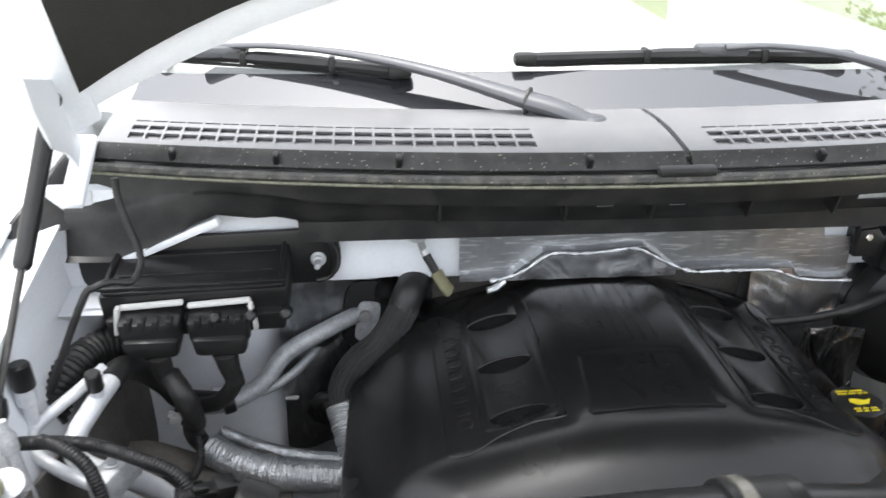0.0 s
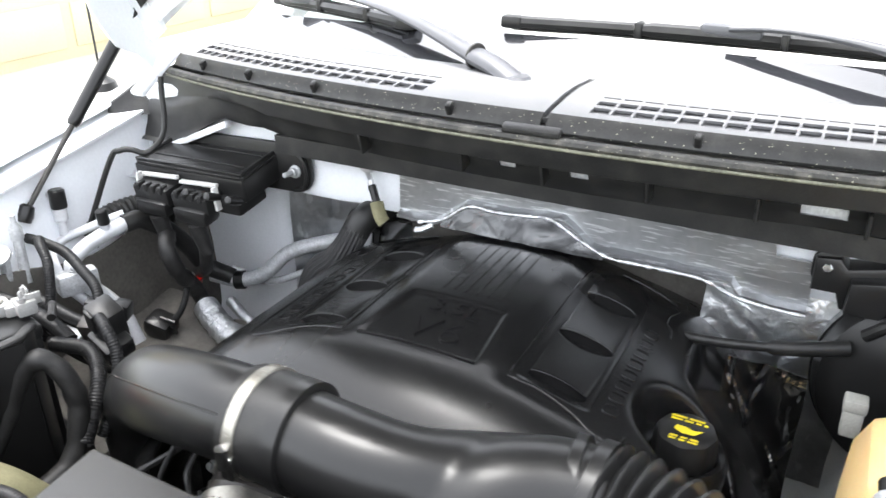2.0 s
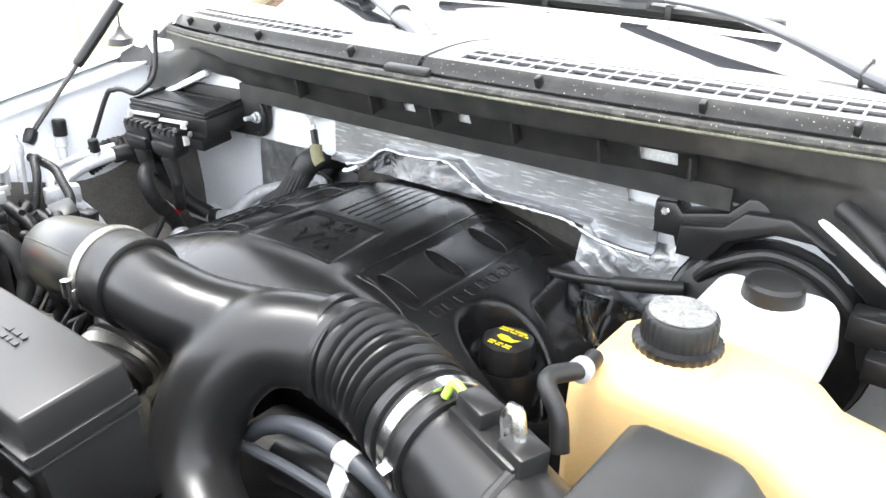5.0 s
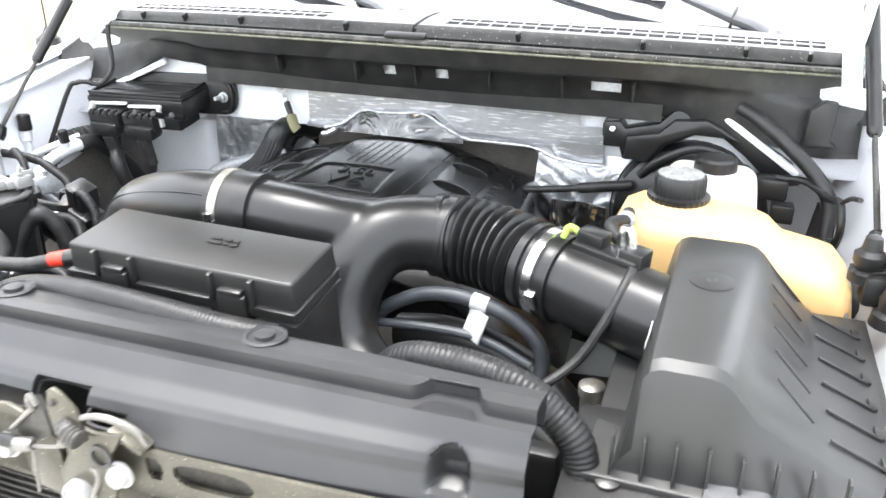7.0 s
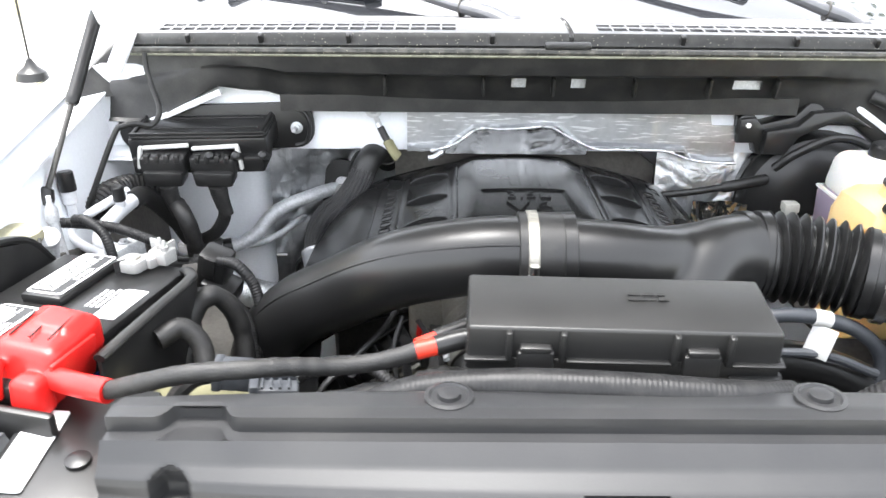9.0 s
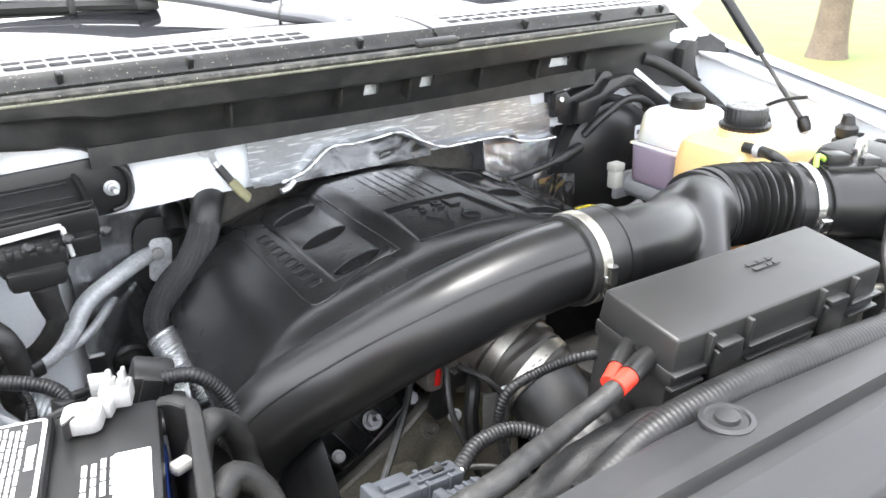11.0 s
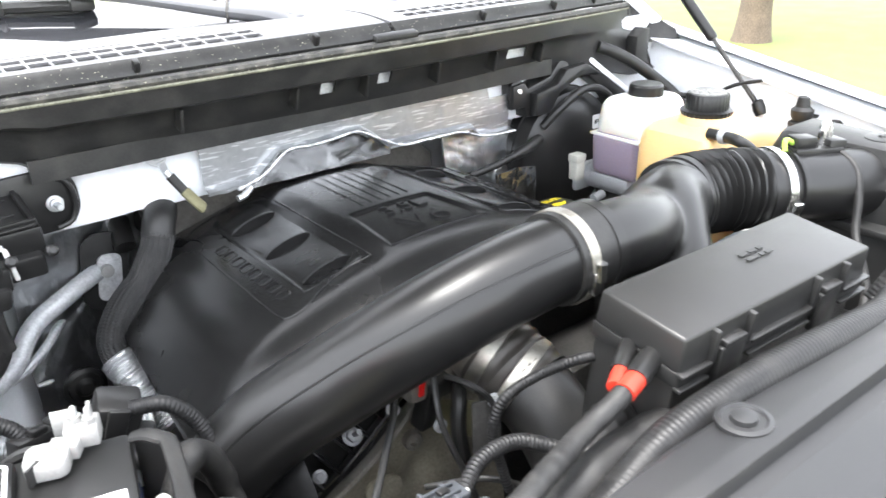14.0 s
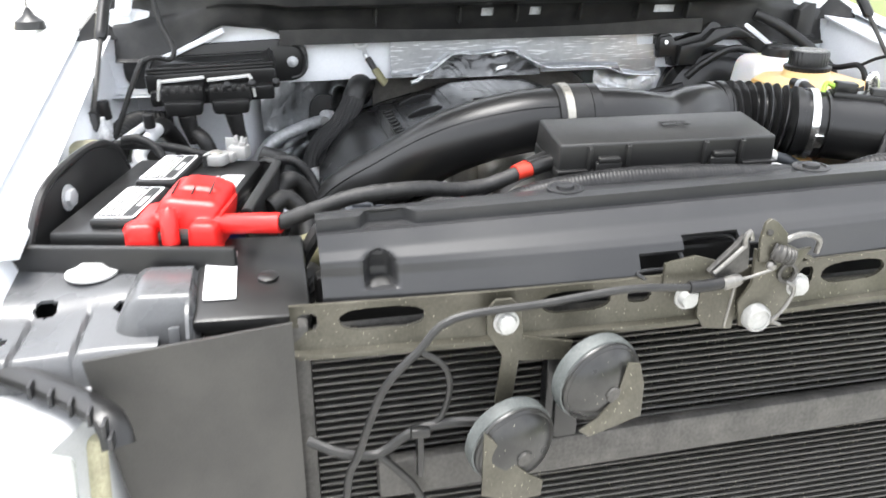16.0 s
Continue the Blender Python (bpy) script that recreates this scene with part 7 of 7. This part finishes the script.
solo("corrugated_loom", loom([(-0.105, 0.335, 1.15), (-0.14, 0.36, 1.145), (-0.165, 0.395, 1.118), (-0.195, 0.408, 1.098), (-0.205, 0.412, 1.065), (-0.195, 0.415, 1.025), (-0.185, 0.41, 0.98)], 0.0058), LOOM, "thin corrugated conduit looping over the throttle", "conduit", "conduits")
solo("loom_tag", box((-0.122, 0.335, 1.125), (0.014, 0.003, 0.04), 0.001, (0, 12, 20)), WHITE, "small white paper tag on the conduit", "tag")
solo("radiator_hose", loom([(-0.12, 0.315, 1.09), (-0.16, 0.305, 1.11), (-0.20, 0.30, 1.09), (-0.215, 0.31, 1.04), (-0.21, 0.33, 0.98)], 0.022, 0.010, 0.0018), RUBBER, "ribbed black hose in front of the throttle", "hose")
solo("taped_loom", tube([(-0.12, 0.262, 1.118), (-0.20, 0.262, 1.122), (-0.28, 0.255, 1.11), (-0.36, 0.26, 1.075), (-0.42, 0.28, 1.02)], lambda q, e: 0.019 + 0.003 * noise.noise(Vector((q * 40, 2, 0))), 14), TAPE, "thick wrinkled taped wiring bundle behind the shield", "loom", "wiring looms")
solo("taped_loom", tube([(-0.14, 0.285, 1.10), (-0.20, 0.292, 1.09), (-0.26, 0.295, 1.06), (-0.30, 0.30, 1.0)], lambda q, e: 0.017 + 0.003 * noise.noise(Vector((q * 50, 5, 0))), 12), TAPE, "wrinkled taped wiring bundle behind the shield", "loom", "wiring looms")
plug = thing("sensor_plug", (-0.36, 0.32, 1.10), "grey weathered in-line sensor plug with a white clip", "plug")
SP = pose(-0.347, 0.320, 1.110, 0, 6, 4) @ Matrix.Diagonal((0.75, 0.84, 0.84, 1))
part("shell", laid(join(box((0.006, 0, 0), (0.066, 0.026, 0.024), 0.003), box((-0.010, 0, 0), (0.006, 0.030, 0.028), 0.002), box((0.020, 0, 0), (0.005, 0.029, 0.027), 0.0015)), SP), BLUEHOSE, plug)
part("shell", laid(join(box((-0.050, 0, 0), (0.052, 0.034, 0.032), 0.003), box((-0.072, 0, 0), (0.014, 0.037, 0.035), 0.003)), SP), BLUEHOSE, plug)
part("rib", laid(join(box((0.004, -0.006, 0.0135), (0.050, 0.003, 0.005), 0.001), box((0.004, 0.006, 0.0135), (0.050, 0.003, 0.005), 0.001), box((-0.048, 0, 0.018), (0.034, 0.012, 0.006), 0.0015)), SP), BLUEHOSE, plug)
part("latch", laid(box((0.010, 0, 0.016), (0.014, 0.008, 0.004), 0.001), SP), BLACK, plug)
part("clip", laid(join(box((0.041, 0, 0.003), (0.006, 0.014, 0.013), 0.002), box((0.046, 0.005, 0.004), (0.008, 0.003, 0.012), 0.001, (0, 20, 0))), SP), WHITE, plug, "white locking clip")
part("lead", loom([(-0.318, 0.322, 1.108), (-0.285, 0.335, 1.118), (-0.245, 0.335, 1.116), (-0.215, 0.315, 1.105), (-0.19, 0.295, 1.09)], 0.0075), LOOM, plug)
part("lead", tube([(-0.402, 0.316, 1.116), (-0.435, 0.308, 1.105), (-0.475, 0.31, 1.04)], 0.010, 10), TAPE, plug)
twin = thing("sensor_plug", (-0.33, 0.285, 1.10), "small grey in-line plug beside the larger one", "plug")
part("shell", laid(join(box((0.0, 0, 0), (0.050, 0.022, 0.020), 0.003), box((-0.020, 0, 0.004), (0.010, 0.026, 0.022), 0.002)), pose(-0.335, 0.285, 1.112, 0, 6, 10)), BLUEHOSE, twin)
part("rib", laid(join(*[box((-0.012 + 0.009 * k, 0, 0.011), (0.003, 0.018, 0.004), 0.001) for k in range(4)]), pose(-0.335, 0.285, 1.112, 0, 6, 10)), BLUEHOSE, twin)
timing = thing("timing_cover", (-0.20, 0.62, 0.78), "oily brown cast timing cover with raised bosses", "engine cover")


def timing_place(u, v):
    x = -0.38 + 0.36 * u
    z = 0.70 + (0.225 + 0.755 * (min(x, -0.16) + 0.25)) * v
    hollow = 0.018 * math.exp(-(((x + 0.155) / 0.022) ** 2 + ((z - 0.865) / 0.03) ** 2))
    return Vector((x, 0.622 - 0.02 * u + hollow + 0.006 * math.sin(u * 11) * math.cos(v * 6), z))


part("casting", sheet(timing_place, 36, 28, (0, 0.008, 0)), BROWN, timing)
part("flange", tube([timing_place(0.08 * k, 0.96) + Vector((0, -0.006, 0)) for k in range(9)], 0.009, 8, 0.01, flat=0.7), CASTING, timing, "pale cast flange")
part("gasket", tube([timing_place(0.08 * k, 1.0) + Vector((0, -0.004, 0.006)) for k in range(9)], 0.0035, 8, 0.01), BLACK, timing, "black gasket edge")
part("boss", lathe([(0.013, 0), (0.013, 0.034), (0.011, 0.037), (0.006, 0.037), (0.005, 0.030)], (-0.165, 0.634, 0.919), (82, 0, -12), sides=24), CASTING, timing, "grey cast boss")
part("boss", lathe([(0.017, 0), (0.016, 0.022), (0.012, 0.024)], (-0.28, 0.630, 0.83), (85, 0, -10), sides=24), BROWN, timing)
part("oil_neck", tube([(-0.13, 0.60, 0.94), (-0.115, 0.56, 0.955), (-0.10, 0.53, 0.95)], 0.022, 16), OLIVE, timing, "olive stained boss under the throttle")
part("flange_ear", slab(rounded(0.05, 0.036, 0.014), 0.008, pose(-0.215, 0.612, 0.865, 80, 0, -10), 0.002), BROWN, timing)
tab = thing("cam_sensor", (-0.19, 0.55, 0.98), "black cam sensor with a red locking tab", "sensor")
part("body", join(box((-0.180, 0.556, 1.01), (0.024, 0.022, 0.07), 0.004, (12, 6, 10)), box((-0.168, 0.545, 1.035), (0.030, 0.018, 0.026), 0.003, (12, 6, 10))), BLACK, tab)
part("tab", box((-0.195, 0.546, 1.042), (0.008, 0.007, 0.022), 0.002, (0, 8, 0)), RED, tab, "red locking tab")
part("bolt", bolt_head((-0.176, 0.538, 0.985), (-0.2, -0.9, 0.3), 0.006, 0.006), PALEALU, tab)
solo("metal_block", join(box((-0.145, 0.560, 1.045), (0.032, 0.040, 0.070), 0.005, (8, 0, 10)), box((-0.120, 0.545, 1.03), (0.03, 0.03, 0.03), 0.004, (8, 0, 10))), CASTING, "grey cast throttle actuator block", "casting")
solo("sensor_hose", tube([(-0.150, 0.535, 1.035), (-0.165, 0.515, 1.03), (-0.175, 0.505, 1.0), (-0.172, 0.50, 0.955)], 0.009, 10), RUBBER, "short black vacuum hose by the throttle", "hose")
# Plain dark boxes fill the gaps below the covers and ducts.
block = thing("engine_block", (-0.03, 0.78, 0.70), "dark filler blocks standing for the engine under the covers", "engine")
for c, q, b, r in (((-0.03, 0.90, 0.86), (0.62, 0.42, 0.30), 0.03, 0), ((0.12, 0.57, 0.88), (0.18, 0.10, 0.2), 0.02, 0), ((-0.03, 0.50, 0.70), (0.55, 0.12, 0.16), 0.03, 0), ((0.40, 0.46, 0.77), (0.22, 0.30, 0.22), 0.03, 0)):
    part("casting", box(c, q, b, (0, r, 0)), DARK, block)
stud = thing("cover_stud", (-0.239, 0.632, 0.95), "bright flanged stud on the cam cover", "stud")
part("nut", bolt_head((-0.239, 0.636, 0.945), (-0.1, -0.75, 0.65), 0.009, 0.010), PALEALU, stud)
part("thread", tube([(-0.239, 0.634, 0.947), (-0.242, 0.612, 0.966)], 0.0036, 8), PALEALU, stud)
solo("dipstick_wire", tube([(-0.225, 0.57, 1.065), (-0.243, 0.53, 1.050), (-0.285, 0.49, 1.022), (-0.32, 0.46, 0.997), (-0.345, 0.45, 0.93), (-0.35, 0.45, 0.85)], 0.0042, 8), RUBBER, "thin black wire in front of the engine", "wire")
solo("charge_pipe", tube([(0.12, 0.36, 1.03), (0.22, 0.36, 1.025), (0.33, 0.36, 1.01), (0.42, 0.34, 0.97)], 0.024, 16), DUCT, "black charge pipe under the ducts", "pipe")
solo("charge_pipe", tube([(0.18, 0.49, 1.03), (0.25, 0.485, 1.04), (0.33, 0.475, 1.03), (0.41, 0.455, 0.995), (0.45, 0.43, 0.94)], 0.027, 20), DUCT, "black charge pipe below the hose loop", "pipe")
solo("bay_wire", tube([(0.165, 0.452, 1.062), (0.24, 0.448, 1.070), (0.31, 0.445, 1.068), (0.375, 0.44, 1.045)], 0.006, 10), BLUEHOSE, "thin grey pipe below the hose loop", "pipe", "bay wires")
solo("lower_hose", tube([(0.14, 0.42, 1.0), (0.25, 0.42, 1.0), (0.36, 0.41, 0.99), (0.44, 0.39, 0.95)], 0.018, 14), RUBBER, "black coolant hose under the ducts", "hose")
solo("olive_duct", tube([(-0.53, 0.36, 0.98), (-0.49, 0.355, 1.03), (-0.44, 0.365, 1.048), (-0.39, 0.39, 1.03), (-0.36, 0.42, 0.98)], 0.028, 16), OLIVE, "olive drab sleeve over a hose", "sleeve")
solo("radiator_hose", loom([(-0.53, 0.36, 0.93), (-0.49, 0.34, 1.0), (-0.46, 0.33, 1.02), (-0.42, 0.31, 0.98)], 0.03, 0.008, 0.002), RUBBER, "black corrugated hose beside the battery", "hose")
solo("fan_shroud", box((0.0, 0.27, 0.85), (0.90, 0.03, 0.42), 0.01), BLACK, "black radiator fan shroud", "shroud")

tens = thing("coolant_valve", (0.456, 0.42, 0.96), "dull metal coolant valve below the airflow tube", "valve")
part("body", lathe([(0.016, 0.95), (0.018, 0.96), (0.018, 1.00), (0.013, 1.005), (0.013, 1.03), (0.016, 1.035), (0.016, 1.048), (0.010, 1.052)], (0.456, 0.42, 0), sides=24), CASTING, tens)
part("spout", tube([(0.456, 0.42, 1.02), (0.486, 0.39999999999999997, 1.025), (0.506, 0.39999999999999997, 1.02)], 0.008, 10), CASTING, tens)

# open cells along the edge of the black cam cover
edge = thing("cam_cover_edge", (-0.30, 0.61, 0.95), "black cam cover edge with a row of open cells", "cam cover")
A, B = Vector((-0.345, 0.642, 0.872)), Vector((-0.165, 0.642, 1.007))
ALONG = (B - A).normalized()
FACE = Vector((0.05, -0.80, 0.60))
FACE = (FACE - ALONG * FACE.dot(ALONG)).normalized()
ACROSS = ALONG.cross(FACE)
MID = (A + B) / 2
CELLS = Matrix([(ALONG[k], ACROSS[k], FACE[k], MID[k]) for k in range(3)] + [(0, 0, 0, 1)])
part("back", laid(box((0, 0, -0.014), (0.24, 0.060, 0.004), 0.001), CELLS), BLACK, edge)
for k in (-1, 1):
    part("rail", laid(box((0, k * 0.026, 0), (0.24, 0.006, 0.026), 0.0015), CELLS), BLACK, edge)
for k in range(9):
    part("web", laid(box((-0.112 + k * 0.028, 0, -0.001), (0.0035, 0.050, 0.024), 0.001), CELLS), BLACK, edge)

# pale pipe plate on a black slab standing for the shaded hole in the foil
opening = thing("pipe_plate", (-0.385, 1.118, 1.03), "pale heater pipe plate on a black slab standing for its opening", "plate")
part("opening", slab(rounded(0.070, 0.125, 0.030, 8), 0.004, pose(-0.374, 1.108, 1.045, 90, 8, 0), 0.001), INKSHADE, opening, "black slab standing for the shaded oval hole")
part("plate", slab(rounded(0.036, 0.075, 0.012, 6), 0.005, pose(-0.370, 1.103, 1.036, 90, 8, 0), 0.002), MOTTLED, opening)
part("nut", lathe([(0.010, 0), (0.010, 0.008), (0.005, 0.009)], (-0.374, 1.097, 1.050), (90, 0, 0), sides=12), LEAD, opening)

# small fittings round the throttle
for at in ((-0.158, 0.462, 1.052), (-0.137, 0.492, 1.022), (-0.20, 0.60, 0.985), (-0.30, 0.612, 0.93)):
    solo("bolt", bolt_head(at, (-0.3, -0.8, 0.5), 0.0058, 0.006), PALEALU, "bright bolt on the engine front", "bolt", "engine bolts")
solo("engine_bracket", slab([(-0.014, -0.03), (0.012, -0.03), (0.016, 0.0), (0.008, 0.03), (-0.012, 0.028)], 0.005, pose(-0.168, 0.47, 1.02, 78, 0, -30), 0.001), DARK, "dull cast bracket beside the throttle body", "bracket")
for pts in ([(-0.215, 0.495, 1.09), (-0.225, 0.47, 1.05), (-0.215, 0.45, 1.0), (-0.20, 0.44, 0.95)], [(-0.195, 0.50, 1.08), (-0.18, 0.47, 1.075), (-0.165, 0.455, 1.05), (-0.17, 0.44, 1.0)], [(-0.25, 0.47, 0.98), (-0.20, 0.43, 0.99), (-0.15, 0.40, 0.97), (-0.10, 0.33, 0.99)]):
    solo("bay_wire", tube(pts, 0.0035, 8), RUBBER, "thin black wire by the throttle body", "wire", "bay wires")
for k, c in enumerate((ORANGE, YELLOW)):
    solo("coloured_wire", tube([(-0.085, 0.30 + 0.01 * k, 1.135), (-0.10, 0.295 + 0.01 * k, 1.118), (-0.115, 0.30 + 0.008 * k, 1.10)], 0.0022, 6), c, "thin coloured wire below the fuse box", "wire", "coloured wires")
